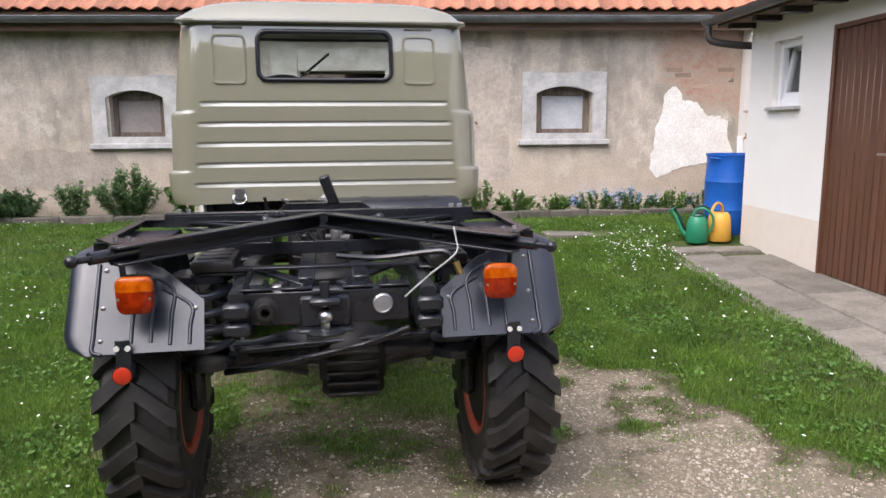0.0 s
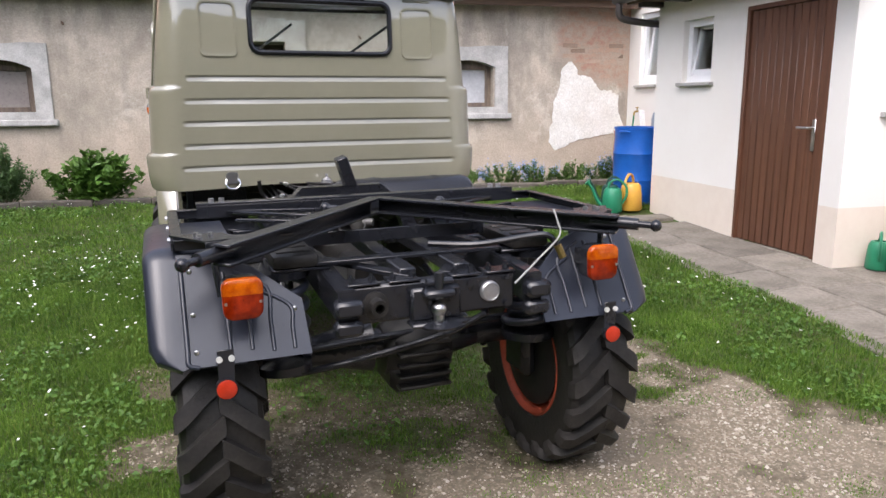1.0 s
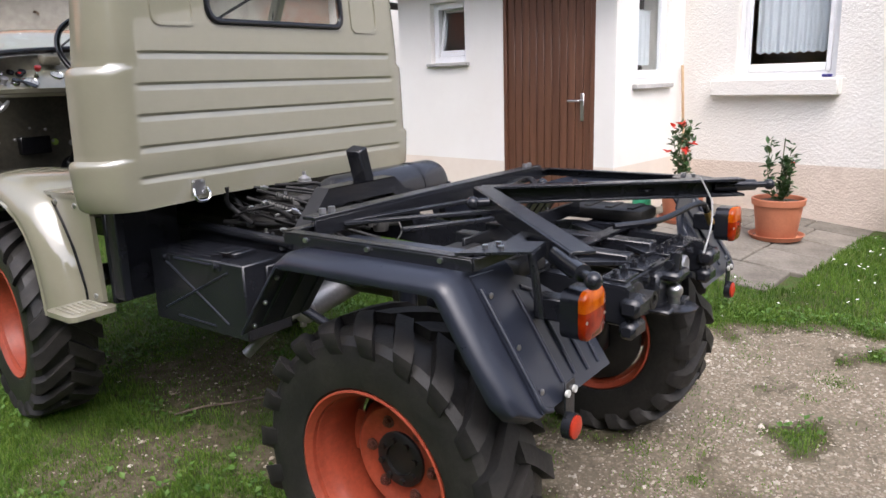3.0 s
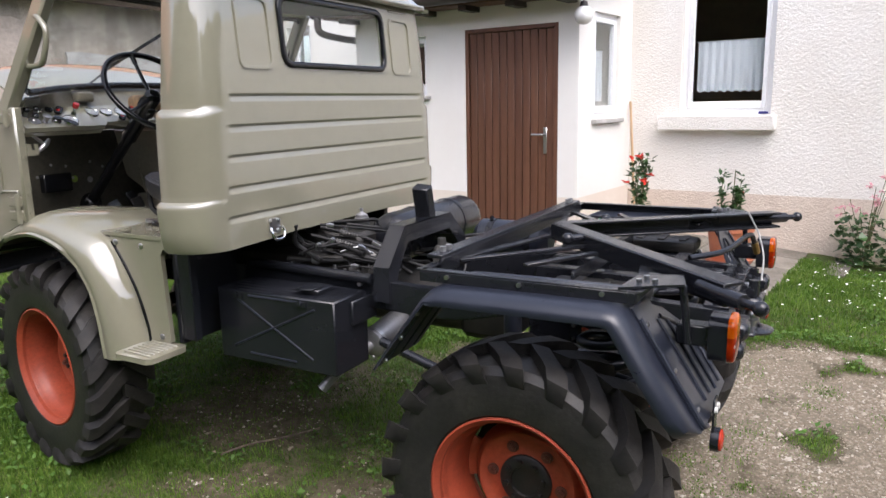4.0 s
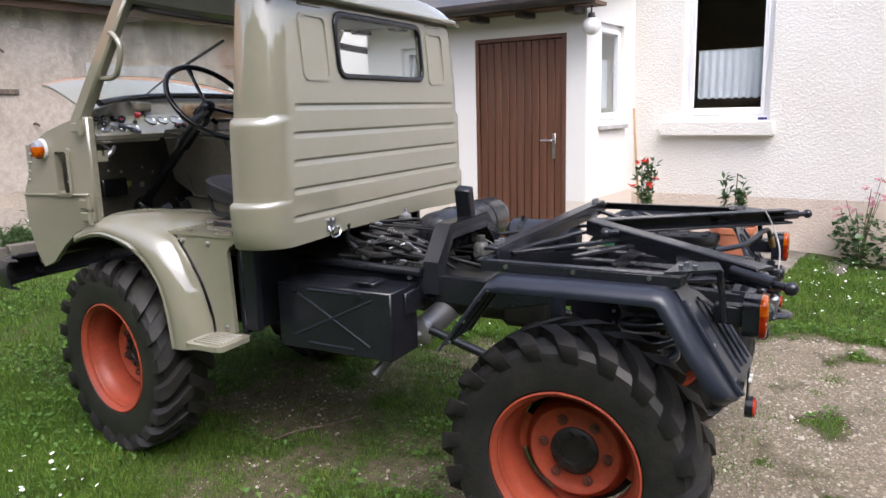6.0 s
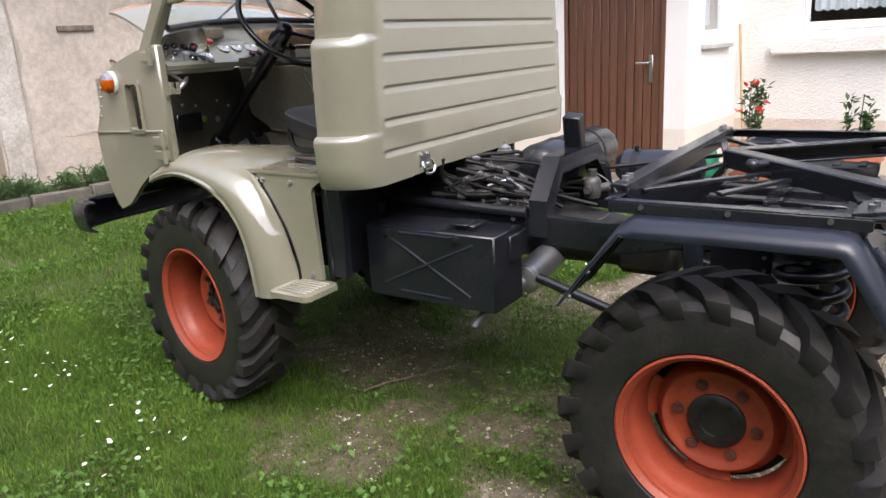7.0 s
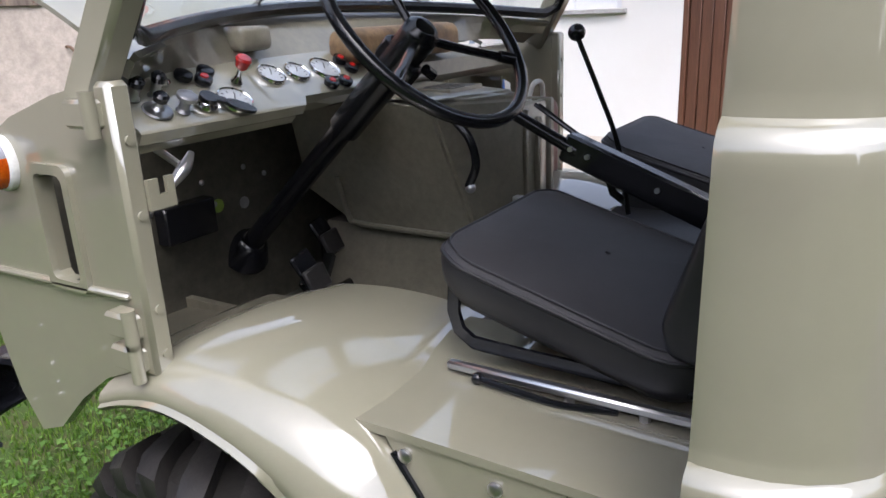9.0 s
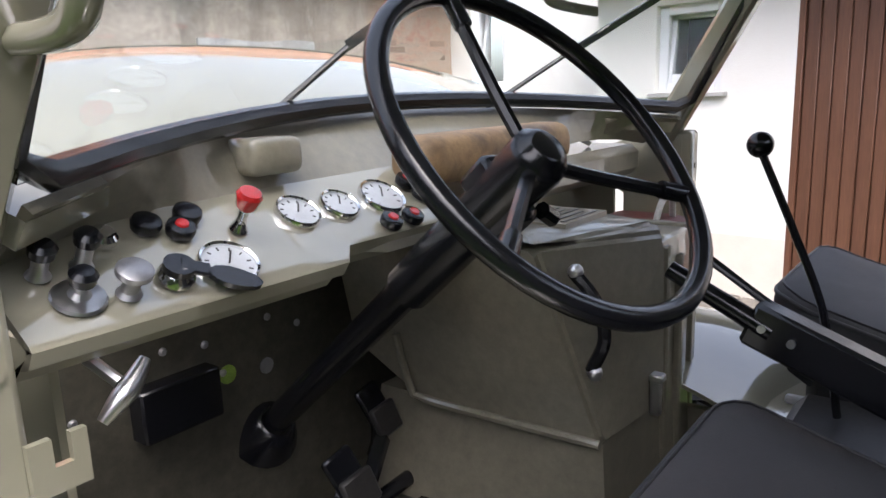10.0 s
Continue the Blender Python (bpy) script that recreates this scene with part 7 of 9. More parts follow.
# thin rods, bent pipes and fittings
for pts, r, mt, fit_at in ((((-0.27, 1.13, 1.15), (-0.1, 0.95, 1.11), (0.04, 0.8, 1.06)), 0.005, M_HOSE, 0.1),
                           (((-0.33, 1.27, 1.0), (-0.27, 1.13, 0.992), (-0.2, 0.97, 0.985), (-0.16, 0.85, 0.95)), 0.0125, M_HOSE, 0.3),
                           (((-0.3, 1.28, 1.13), (-0.27, 1.23, 1.06), (-0.3, 1.22, 1.0), (-0.34, 1.28, 0.95)), 0.011, M_HOSE, 0.9),
                           (((-0.12, 1.17, 1.135), (-0.06, 1.06, 1.14), (-0.02, 1.02, 1.14), (0.0, 1.005, 1.12), (0.0, 1.0, 1.06)), 0.008, M_HOSE, 0.95),
                           (((-0.24, 1.05, 1.03), (-0.2, 0.98, 1.05), (-0.17, 0.95, 1.02), (-0.15, 0.93, 0.98)), 0.0055, M_STEEL, 0.4),
                           (((-0.31, 1.1, 0.965), (-0.28, 0.95, 0.985), (-0.24, 0.82, 0.965)), 0.004, M_HOSE, 0.5),
                           (((0.05, 1.04, 1.06), (0.12, 0.98, 1.15), (0.2, 0.96, 1.17)), 0.006, M_HOSE, 0.1)):
    bm = bmesh.new()
    hose(bm, pts, r, 8, 6)
    pipe = part("pipe", bm, mt, engine, sharp=60)
    way = spline(pts, 6)
    i = min(len(way) - 2, int(fit_at * (len(way) - 1)))
    c, d = way[i], (way[i + 1] - way[i]).normalized()
    bm = bmesh.new()
    rod(bm, c - d * 0.016, c + d * 0.016, r + 0.004, 6)
    rod(bm, c - d * 0.005, c + d * 0.005, r + 0.007, 6)
    part("union_nut", bm, M_STEEL, pipe)
for x, y, z in ((-0.325, 0.97, 0.955), (-0.325, 0.9, 0.955), (-0.3, 1.04, 0.96), (-0.27, 1.12, 1.05), (-0.13, 1.1, 1.1)):
    bm = bmesh.new()
    rod(bm, (x, y, z - 0.01), (x, y, z + 0.012), 0.012, 6)
    rod(bm, (x, y, z + 0.012), (x, y, z + 0.026), 0.007, 8)
    part("fitting", bm, M_STEEL, engine)
# brake valve beside the hoop, with its pull wire
bm = bmesh.new()
lathe(bm, [(0.0, -0.05), (0.03, -0.05), (0.036, -0.03), (0.036, 0.02), (0.028, 0.035), (0.018, 0.04), (0.018, 0.07), (0, 0.07)], 16, Matrix.Translation((0.03, 0.7, 1.0)))
rod(bm, (0.03, 0.7, 0.985), (0.1, 0.66, 0.985), 0.02, 10)
rod(bm, (-0.03, 0.7, 0.99), (0.03, 0.7, 0.99), 0.016, 10)
valve = part("brake_valve", bm, M_CAST, engine, "grey cast brake valve")
bm = bmesh.new()
hose(bm, [(0.03, 0.7, 1.06), (0.05, 0.64, 1.02), (0.02, 0.58, 0.95), (-0.1, 0.6, 0.9), (-0.2, 0.66, 0.9)], 0.003, 6, 6)
part("pull_wire", bm, M_CAST, valve)

# cab latch on the back panel
bm = bmesh.new()
plate(bm, rounded(-0.535, -0.475, 1.15, 1.21, 0.012, 3), 0.006, Matrix.Translation((0, 1.178, 0)) @ UP)
hookp = part("cab_latch", bm, M_STEEL, truck, "steel latch plate with a wire loop")
bm = bmesh.new()
hose(bm, [(-0.535, 1.165, 1.175), (-0.54, 1.155, 1.15), (-0.525, 1.15, 1.128), (-0.485, 1.15, 1.128), (-0.468, 1.155, 1.15), (-0.475, 1.165, 1.175)], 0.0055, 8, 4)
part("wire_loop", bm, M_CHROME, hookp)
for x, z in ((-0.525, 1.2), (-0.485, 1.2), (-0.525, 1.16), (-0.485, 1.16)):
    bm = bmesh.new()
    rod(bm, (x, 1.174, z), (x, 1.164, z), 0.007, 8)
    part("screw", bm, M_STEEL, hookp)

# tow rope and air hose on the right arm
bm = bmesh.new()
hose(bm, [(0.47, -0.5, 1.19), (0.475, -0.52, 1.15), (0.47, -0.545, 1.1), (0.37, -0.575, 1.03), (0.28, -0.58, 0.955)], 0.0034, 8, 6)
part("tie_rope", bm, M_ROPE, truck)
bm = bmesh.new()
hose(bm, [(0.05, -0.35, 1.07), (0.2, -0.45, 1.075), (0.38, -0.5, 1.1), (0.44, -0.52, 1.1), (0.475, -0.53, 1.06)], 0.011, 8, 6)
air = part("air_line", bm, M_SEAL, truck)
bm = bmesh.new()
rod(bm, (0.472, -0.53, 1.065), (0.49, -0.54, 1.02), 0.014, 8)
part("coupling", bm, M_BRASS, air)

# the rear works sit a little to the left of the cab's middle
for ob in truck.children:
    if ob.name.split(".")[0] in ("rear_wing", "reflector", "tail_lamp", "side_bearer", "front_cross_bar", "bearer_arm", "tail_cross_member", "tow_hitch", "cross_bar", "tie_rope", "air_line", "diagonal_brace"):
        ob.matrix_basis = Matrix.Translation((-0.033, 0, 0)) @ ob.matrix_basis

# -- cab interior --
bm = bmesh.new()
plate(bm, [(-0.84, 1.545), (-0.84, 1.06), (-0.45, 1.06), (-0.45, 0.95), (0.45, 0.95), (0.45, 1.06), (0.84, 1.06), (0.84, 1.545)], 0.02, Matrix.Translation((0, 2.71, 0)) @ UP)
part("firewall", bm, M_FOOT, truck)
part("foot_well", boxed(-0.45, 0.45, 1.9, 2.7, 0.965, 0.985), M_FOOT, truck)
for sx in (-1, 1):
    part("well_side", boxed(min(sx * 0.43, sx * 0.45), max(sx * 0.43, sx * 0.45), 1.9, 2.69, 0.97, 1.1), M_CABIN, truck)
part("seat_floor", boxed(-0.6, 0.6, 1.22, 1.88, 1.14, 1.155), M_CABIN, truck)
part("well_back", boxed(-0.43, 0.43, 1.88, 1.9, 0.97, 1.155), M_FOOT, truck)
wall = [o for o in truck.children if o.name == "firewall"][0]
for x, z in ((-0.461, 1.395), (-0.381, 1.383), (-0.241, 1.396), (-0.17, 1.365), (-0.35, 1.32), (-0.54, 1.34), (-0.62, 1.33), (-0.7, 1.36)):
    bm = bmesh.new()
    lathe(bm, [(0.0075, 0), (0.0075, 0.003), (0.004, 0.006), (0, 0.006)], 8, Matrix.Translation((x + 0.03, 2.691, z - 0.012)) @ pose(0, 0, 0, 90, 0, 0))
    part("screw", bm, M_ALU, wall)
# cowl under the windscreen and dash
def dash_back(x):
    return float(np.interp(abs(x), (0.0, 0.24, 0.49, 0.6, 0.72, 0.8), (2.402, 2.4, 2.395, 2.392, 2.378, 2.352)))


bm = bmesh.new()
rws = []
for s in (0.0, 1.0):
    rws.append([ws(x, 0.03) * (1 - s) + Vector((x, dash_back(x), 1.585 + 0.647 * (dash_back(x) - 2.264) - 0.006)) * s for x in np.linspace(-0.79, 0.79, 17)])
skin(bm, rws, 0.012, inward=(0, 2.8, 1.6))
part("cowl", bm, M_CABIN, truck)
bm = bmesh.new()
rws = []
for x in (-0.8, -0.7, -0.6, -0.5, -0.41, -0.385, -0.3, -0.2, -0.1):
    low = 2.262 if x < -0.4 else 2.285
    dz = 0.0 if x < -0.4 else 0.015
    rws.append([(x, dash_back(x), 1.585 + 0.647 * (dash_back(x) - 2.264)), (x, low + 0.004, 1.586 + dz), (x, low, 1.58 + dz), (x, low + 0.012, 1.562 + dz), (x, low + 0.05, 1.552 + dz)])
skin(bm, rws, 0.01, inward=(-0.5, 2.6, 1.4))
M_DASH = surface("glossy_dashboard_paint", (0.27, 0.258, 0.195), (0.25, 0.238, 0.178), 2, (0.5, 0.6), bump_at=(6, 0.03, 0.01), coat=1.0, grain=0.06, spec=0.1)
M_DASH.node_tree.nodes["Principled BSDF"].inputs["Coat IOR"].default_value = 2.4
dash = part("dashboard", bm, M_DASH, truck, "glossy olive dashboard with round dials and knobs", sharp=25)
DASH = Matrix.Translation((0, 2.264, 1.585)) @ pose(0, 0, 0, math.degrees(math.atan2(0.077, 0.119)), 0, 0)


def on_dash(x, d):
    """A place on the sloping dash: x across, d up the slope."""
    return DASH @ Matrix.Translation((x - 0.0, d, 0.004))


for x, d, r in ((-0.42, 0.095, 0.032), (-0.344, 0.094, 0.03), (-0.256, 0.093, 0.038), (-0.57, 0.036, 0.036)):
    bm = bmesh.new()
    lathe(bm, [(r, -0.006), (r, 0.003), (r * 0.95, 0.006), (r * 0.87, 0.004), (r * 0.87, -0.006)], 28, closed=True)
    gauge = part("gauge", bm, M_CHROME, dash, "chrome-ringed round dial", at=on_dash(x, d))
    bm = bmesh.new()
    lathe(bm, [(0, 0.001), (r * 0.88, 0.001), (r * 0.88, -0.004), (0, -0.004)], 24)
    part("dial_face", bm, M_DIAL, gauge)
    bm = bmesh.new()
    beam(bm, (0, 0, 0.002), (r * 0.4, r * 0.5, 0.002), 0.002, 0.001)
    for k in range(9):
        a = radians(-40 + 32 * k)
        beam(bm, (r * 0.62 * math.cos(a), r * 0.62 * math.sin(a), 0.0015), (r * 0.76 * math.cos(a), r * 0.76 * math.sin(a), 0.0015), 0.0015, 0.001)
    part("needle", bm, M_LABEL, gauge)


def knob(x, d, prof, mt, name="knob", label=""):
    bm = bmesh.new()
    lathe(bm, prof, 18)
    return part(name, bm, mt, dash, label, at=on_dash(x, d))


button = [(0.016, 0), (0.0175, 0.007), (0.016, 0.012), (0.01, 0.014), (0, 0.013)]
for x, d, mt in ((-0.625, 0.118, M_SEAL), (-0.57, 0.123, M_SEAL), (-0.593, 0.1, M_SEAL), (-0.185, 0.112, M_SEAL), (-0.18, 0.078, M_SEAL), (-0.295, 0.036, M_SEAL), (-0.248, 0.036, M_SEAL)):
    b = knob(x, d, button, mt, "switch")
    if (x, d) in ((-0.593, 0.1), (-0.185, 0.112), (-0.18, 0.078), (-0.295, 0.036), (-0.248, 0.036)):
        bm = bmesh.new()
        lathe(bm, [(0.009, 0.012), (0.007, 0.016), (0, 0.0165)], 14)
        part("red_lamp", bm, M_REDKNOB, b)
k1 = knob(-0.52, 0.088, [(0.012, 0), (0.008, 0.008), (0.006, 0.015), (0.006, 0.028), (0.009, 0.03), (0.012, 0.036)], M_CHROME, "pull_knob")
bm = bmesh.new()
lathe(bm, [(0.009, 0.03), (0.013, 0.035), (0.016, 0.05), (0.013, 0.055), (0, 0.056)], 18)
part("red_top", bm, M_REDKNOB, k1, "bright red knob")
knob(-0.693, 0.03, [(0.013, 0), (0.009, 0.005), (0.009, 0.022), (0.018, 0.026), (0.018, 0.032), (0.015, 0.034), (0, 0.034)], M_ALU, "pull_knob", "bare aluminium pull knob")
for x, d, h in ((-0.757, 0.08, 0.035), (-0.715, 0.08, 0.04), (-0.738, 0.04, 0.03)):
    kk = knob(x, d, [(0.026, 0), (0.024, 0.003), (0.011, 0.005), (0.007, 0.01), (0.007, h - 0.012)] if d < 0.05 else [(0.012, 0), (0.008, 0.006), (0.008, h - 0.012)], M_STEEL, "pull_knob")
    bm = bmesh.new()
    lathe(bm, [(0.007, h - 0.014), (0.012, h - 0.01), (0.0135, h), (0.009, h + 0.005), (0, h + 0.006)], 14)
    part("black_top", bm, M_SEAL, kk)
knob(-0.678, 0.112, [(0.016, 0), (0.016, 0.007), (0.012, 0.012), (0, 0.014)], M_CHROME, "pilot_lamp")
ign = knob(-0.638, 0.035, [(0.021, 0), (0.02, 0.006), (0.014, 0.012), (0, 0.012)], M_CHROME, "ignition_lock")
bm = bmesh.new()
lathe(bm, [(0.0, 0.012), (0.017, 0.012), (0.017, 0.02), (0, 0.02)], 14)
beam(bm, (0.0, 0, 0.018), (0.03, -0.015, 0.014), 0.02, 0.006, 0.002)
part("key", bm, M_SEAL, ign)
bm = bmesh.new()
plate(bm, [(0.036 * math.cos(a) * (1.0 if math.cos(a) > 0 else 0.7), 0.015 * math.sin(a)) for a in [k / 16 * math.tau for k in range(16)]], 0.006, Matrix.Translation((0.045, -0.03, 0.01)) @ pose(0, 0, 0, 0, 8, -28))
part("key_fob", bm, M_SEAL, ign)
# motor cover on the cowl
bm = bmesh.new()
box(bm, -0.462, -0.372, 2.37, 2.44, 1.688, 1.738, 0.014, seg=3)
part("wiper_motor_cover", bm, M_CABIN, truck)

# under the dash
bm = bmesh.new()
box(bm, -0.5, -0.35, 2.65, 2.692, 1.25, 1.34, 0.004)
part("fuse_box", bm, M_SEAL, truck)
bm = bmesh.new()
lathe(bm, [(0.016, 0), (0.016, 0.004), (0, 0.004)], 14, Matrix.Translation((-0.222, 2.692, 1.29)) @ pose(0, 0, 0, 90, 0, 0))
part("plug", bm, M_ALU, truck)
bm = bmesh.new()
lathe(bm, [(0.018, 0), (0.018, 0.004), (0, 0.004)], 14, Matrix.Translation((-0.31, 2.692, 1.302)) @ pose(0, 0, 0, 90, 0, 0))
part("vent_mesh", bm, M_YGREEN, truck)
bm = bmesh.new()
hose(bm, [(-0.735, 2.36, 1.56), (-0.72, 2.33, 1.535), (-0.706, 2.305, 1.512)], 0.007, 8, 4)
hose(bm, [(-0.73, 2.302, 1.478), (-0.71, 2.3, 1.496), (-0.694, 2.301, 1.508), (-0.675, 2.305, 1.528)], lambda f: 0.006 + 0.006 * math.sin(math.pi * f), 10, 5)
part("t_handle", bm, M_STEEL, truck)
bm = bmesh.new()
plate(bm, [(0, 0), (0.05, 0), (0.05, 0.05), (0.036, 0.05), (0.036, 0.024), (0.02, 0.024), (0.02, 0.05), (0, 0.05)], 0.008, Matrix(((1, 0, 0, -0.83), (0, 0, 1, 2.226), (0, 1, 0, 1.465), (0, 0, 0, 1))))
part("striker", bm, M_OLIVE, truck, "bare olive U-shaped door striker")

# steering
S0, S1 = Vector((-0.303, 2.048, 1.708)), Vector((-0.238, 2.69, 1.16))
ax = (S0 - S1).normalized()
bm = bmesh.new()
rod(bm, S1, S0 - ax * 0.06, 0.026, 16)
rod(bm, S0 - ax * 0.3, S0 - ax * 0.04, 0.036, 16)
lathe(bm, [(0.07, -0.01), (0.055, 0.02), (0.04, 0.05), (0.03, 0.055)], 16, Matrix.Translation(S1) @ ax.to_track_quat("Z", "Y").to_matrix().to_4x4())
column = part("steering_column", bm, M_SEAL, truck)
q = Matrix.Translation(S0) @ ax.to_track_quat("Z", "Y").to_matrix().to_4x4()
bm = bmesh.new()
lathe(bm, [(0.0, 0.024), (0.02, 0.024), (0.028, 0.02), (0.029, 0.014), (0.037, 0.01), (0.039, -0.004), (0.037, -0.05), (0.0, -0.06)], 20, q)
RW = 0.232
hose(bm, [q @ Vector((RW * math.cos(a), RW * math.sin(a), 0.03)) for a in [k / 56 * math.tau for k in range(56)]], 0.0135, 10, closed=True)
wheel_st = part("steering_wheel", bm, M_SEAL, truck, "large thin black three-spoke steering wheel", sharp=60)
for a in (92, 212, 332):
    a = radians(a)
    bm = bmesh.new()
    hose(bm, [q @ Vector((r * math.cos(a), r * math.sin(a), z)) for r, z in ((0.03, -0.005), (0.1, 0.005), (RW - 0.005, 0.028))], 0.009, 8, 4)
    rod(bm, q @ Vector(((RW - 0.045) * math.cos(a), (RW - 0.045) * math.sin(a), 0.022)), q @ Vector((RW * math.cos(a), RW * math.sin(a), 0.03)), 0.012, 10)
    part("spoke", bm, M_SEAL, wheel_st)
bm = bmesh.new()
rod(bm, q @ Vector((0, 0.03, -0.04)), q @ Vector((0.07, 0.05, -0.04)), 0.007, 8)
rod(bm, q @ Vector((0.035, -0.04, -0.06)), q @ Vector((0.06, -0.05, -0.07)), 0.012, 8)
box(bm, -0.02, 0.02, -0.05, 0.05, -0.11, -0.05, 0.008, m=q)
part("column_switch", bm, M_SEAL, column)

# pedals
for x, y, z, w, dx in ((-0.07, 2.585, 1.215, 0.055, 0.05), (-0.27, 2.47, 1.19, 0.06, 0.055)):
    bm = bmesh.new()
    beam(bm, (x, y, z), (x + dx * 0.5, y - 0.045, z - 0.1), w, 0.014, 0.005, up=(0, 1, 0.5))
    pedal = part("pedal", bm, M_SEAL, truck, "black pedal with a ribbed rubber pad")
    bm = bmesh.new()
    beam(bm, (x + dx * 0.25, y - 0.03, z - 0.035), (x + dx * 0.45, y - 0.05, z - 0.095), w + 0.008, 0.016, 0.005, up=(0, 1, 0.5))
    part("pad", bm, M_RUBBER, pedal)
    bm = bmesh.new()
    hose(bm, [(x + dx * 0.3, y - 0.015, z - 0.06), (x + dx * 0.8, y + 0.01, z - 0.13), (x + dx * 1.3, y + 0.05, z - 0.19)], 0.012, 8, 4)
    part("pedal_arm", bm, M_SEAL, pedal)
bm = bmesh.new()
beam(bm, (-0.07, 2.54, 1.12), (-0.2, 2.5, 1.0), 0.03, 0.022, 0.004)
beam(bm, (-0.26, 2.47, 1.11), (-0.18, 2.5, 1.01), 0.026, 0.02, 0.004)
rod(bm, (-0.26, 2.5, 1.02), (-0.02, 2.5, 1.03), 0.016, 12)
ball(bm, (-0.02, 2.49, 1.04), 0.02, 10, 8)
part("pedal_linkage", bm, M_SEAL, truck, "greasy black pedal levers and cross shaft")
part("floor_mat", boxed(-0.3, -0.01, 2.0, 2.47, 0.99, 1.0, 0.003), M_SEAL, truck)

# engine cover between the seats
bm = bmesh.new()
pts = [(-0.012, 2.095, 1.197), (-0.03, 2.46, 1.197), (-0.045, 2.63, 1.3), (-0.1, 2.17, 1.548), (-0.095, 2.63, 1.548), (-0.075, 2.19, 1.562), (-0.075, 2.63, 1.575), (0.21, 2.07, 1.197), (0.185, 2.068, 1.53), (0.18, 2.085, 1.552), (0.21, 2.63, 1.197), (0.2, 2.63, 1.59)]
vs = [bm.verts.new(p) for p in pts]
bmesh.ops.convex_hull(bm, input=vs)
bmesh.ops.dissolve_limit(bm, angle_limit=radians(4), verts=bm.verts, edges=bm.edges)
bmesh.ops.bevel(bm, geom=list(bm.edges), offset=0.008, segments=2, affect="EDGES")
side_box = bmesh.new()
box(side_box, 0.214, 0.42, 2.1, 2.63, 1.0, 1.5, 0.012, seg=2)
lower = bmesh.new()
for p in ((0.0, 2.09, 0.99), (-0.06, 2.6, 0.99), (0.42, 2.09, 0.99), (0.42, 2.6, 0.99), (0.0, 2.1, 1.194), (0.0, 2.6, 1.194), (0.42, 2.1, 1.194), (0.42, 2.6, 1.194)):
    lower.verts.new(p)
bmesh.ops.convex_hull(lower, input=lower.verts)
part("engine_tunnel", lower, M_CABIN, truck)
cover = part("engine_cover", bm, M_CABIN, truck, "angular olive engine cover between the seats", sharp=25)
bm = bmesh.new()
hose(bm, [(-0.052, 2.13, 1.505), (-0.048, 2.092, 1.46), (-0.046, 2.078, 1.4), (-0.05, 2.098, 1.345)], 0.011, 8, 5)
part("cover_side", side_box, M_CABIN, cover)
strap = part("grab_strap", bm, M_SEAL, cover)
for p in ((-0.052, 2.125, 1.505), (-0.05, 2.092, 1.342)):
    bm = bmesh.new()
    ball(bm, p, 0.013, 10, 6)
    part("strap_bolt", bm, M_STEEL, strap)
bm = bmesh.new()
hose(bm, [(-0.062, 2.5, 1.34), (-0.05, 2.48, 1.235), (-0.042, 2.455, 1.212), (-0.034, 2.3, 1.207), (-0.022, 2.095, 1.204)], 0.008, 8, 5)
part("cover_bead", bm, M_CABIN, cover)
part("label_plate", boxed(0.0, 0.16, 2.17, 2.28, 1.55, 1.5685, 0.001), M_CABIN, cover, "olive label plate with unreadable dark print")
for k in range(5):
    part("print_bar", boxed(0.015, 0.145 - 0.02 * (k % 2), 2.18 + 0.019 * k, 2.187 + 0.019 * k, 1.5685, 1.57), M_LABEL, cover)
bm = bmesh.new()
box(bm, 0.14, 0.155, 2.055, 2.075, 1.2, 1.27, 0.003)
box(bm, 0.135, 0.16, 2.05, 2.075, 1.265, 1.28, 0.003)
part("cover_clip", bm, M_STEEL, cover)
bm = bmesh.new()
box(bm, 0.255, 0.275, 2.085, 2.102, 1.05, 1.49, 0.004)
box(bm, 0.33, 0.35, 2.085, 2.102, 1.05, 1.46, 0.004)
box(bm, 0.44, 0.47, 2.1, 2.6, 1.05, 1.5, 0.006)
part("cover_rib", bm, M_CABIN, cover)
# right-hand dash, tan cushion and dark red bag
bm = bmesh.new()
box(bm, 0.05, 0.79, 2.36, 2.62, 1.56, 1.64, 0.02)
part("glove_shelf", bm, M_CABIN, truck)
cush = thing("cushion", "worn tan leather pad with dark patches on the dashboard", "cushion", pose(0.02, 0, 0))
bm = bmesh.new()
box(bm, -0.18, 0.29, 2.3, 2.4, 1.642, 1.722, 0.03, seg=4)
part("pad", bm, M_LEATHER, cush)
bag = thing("bag", "dark red vinyl bag in the passenger footwell", "bag", pose(0.02, 0, 0))
bm = bmesh.new()
box(bm, 0.54, 0.76, 2.2, 2.42, 1.19, 1.47, 0.04, seg=3)
part("pouch", bm, M_DARKRED, bag)
bm = bmesh.new()
hose(bm, [(0.58, 2.24, 1.46), (0.6, 2.23, 1.52), (0.66, 2.23, 1.52), (0.7, 2.24, 1.46)], 0.008, 8, 6)
part("handle", bm, M_WHITE, bag)


# seats
def padded(bm, outline_yz, x0, x1, bev):
    """A pad whose side view is a polygon of (y, z), with round edges."""
    m = Matrix(((0, 0, 1, x0), (1, 0, 0, 0), (0, 1, 0, 0), (0, 0, 0, 1)))
    plate(bm, outline_yz, x1 - x0, m)
    bmesh.ops.bevel(bm, geom=list(bm.edges), offset=bev, segments=4, affect="EDGES", profile=0.6)


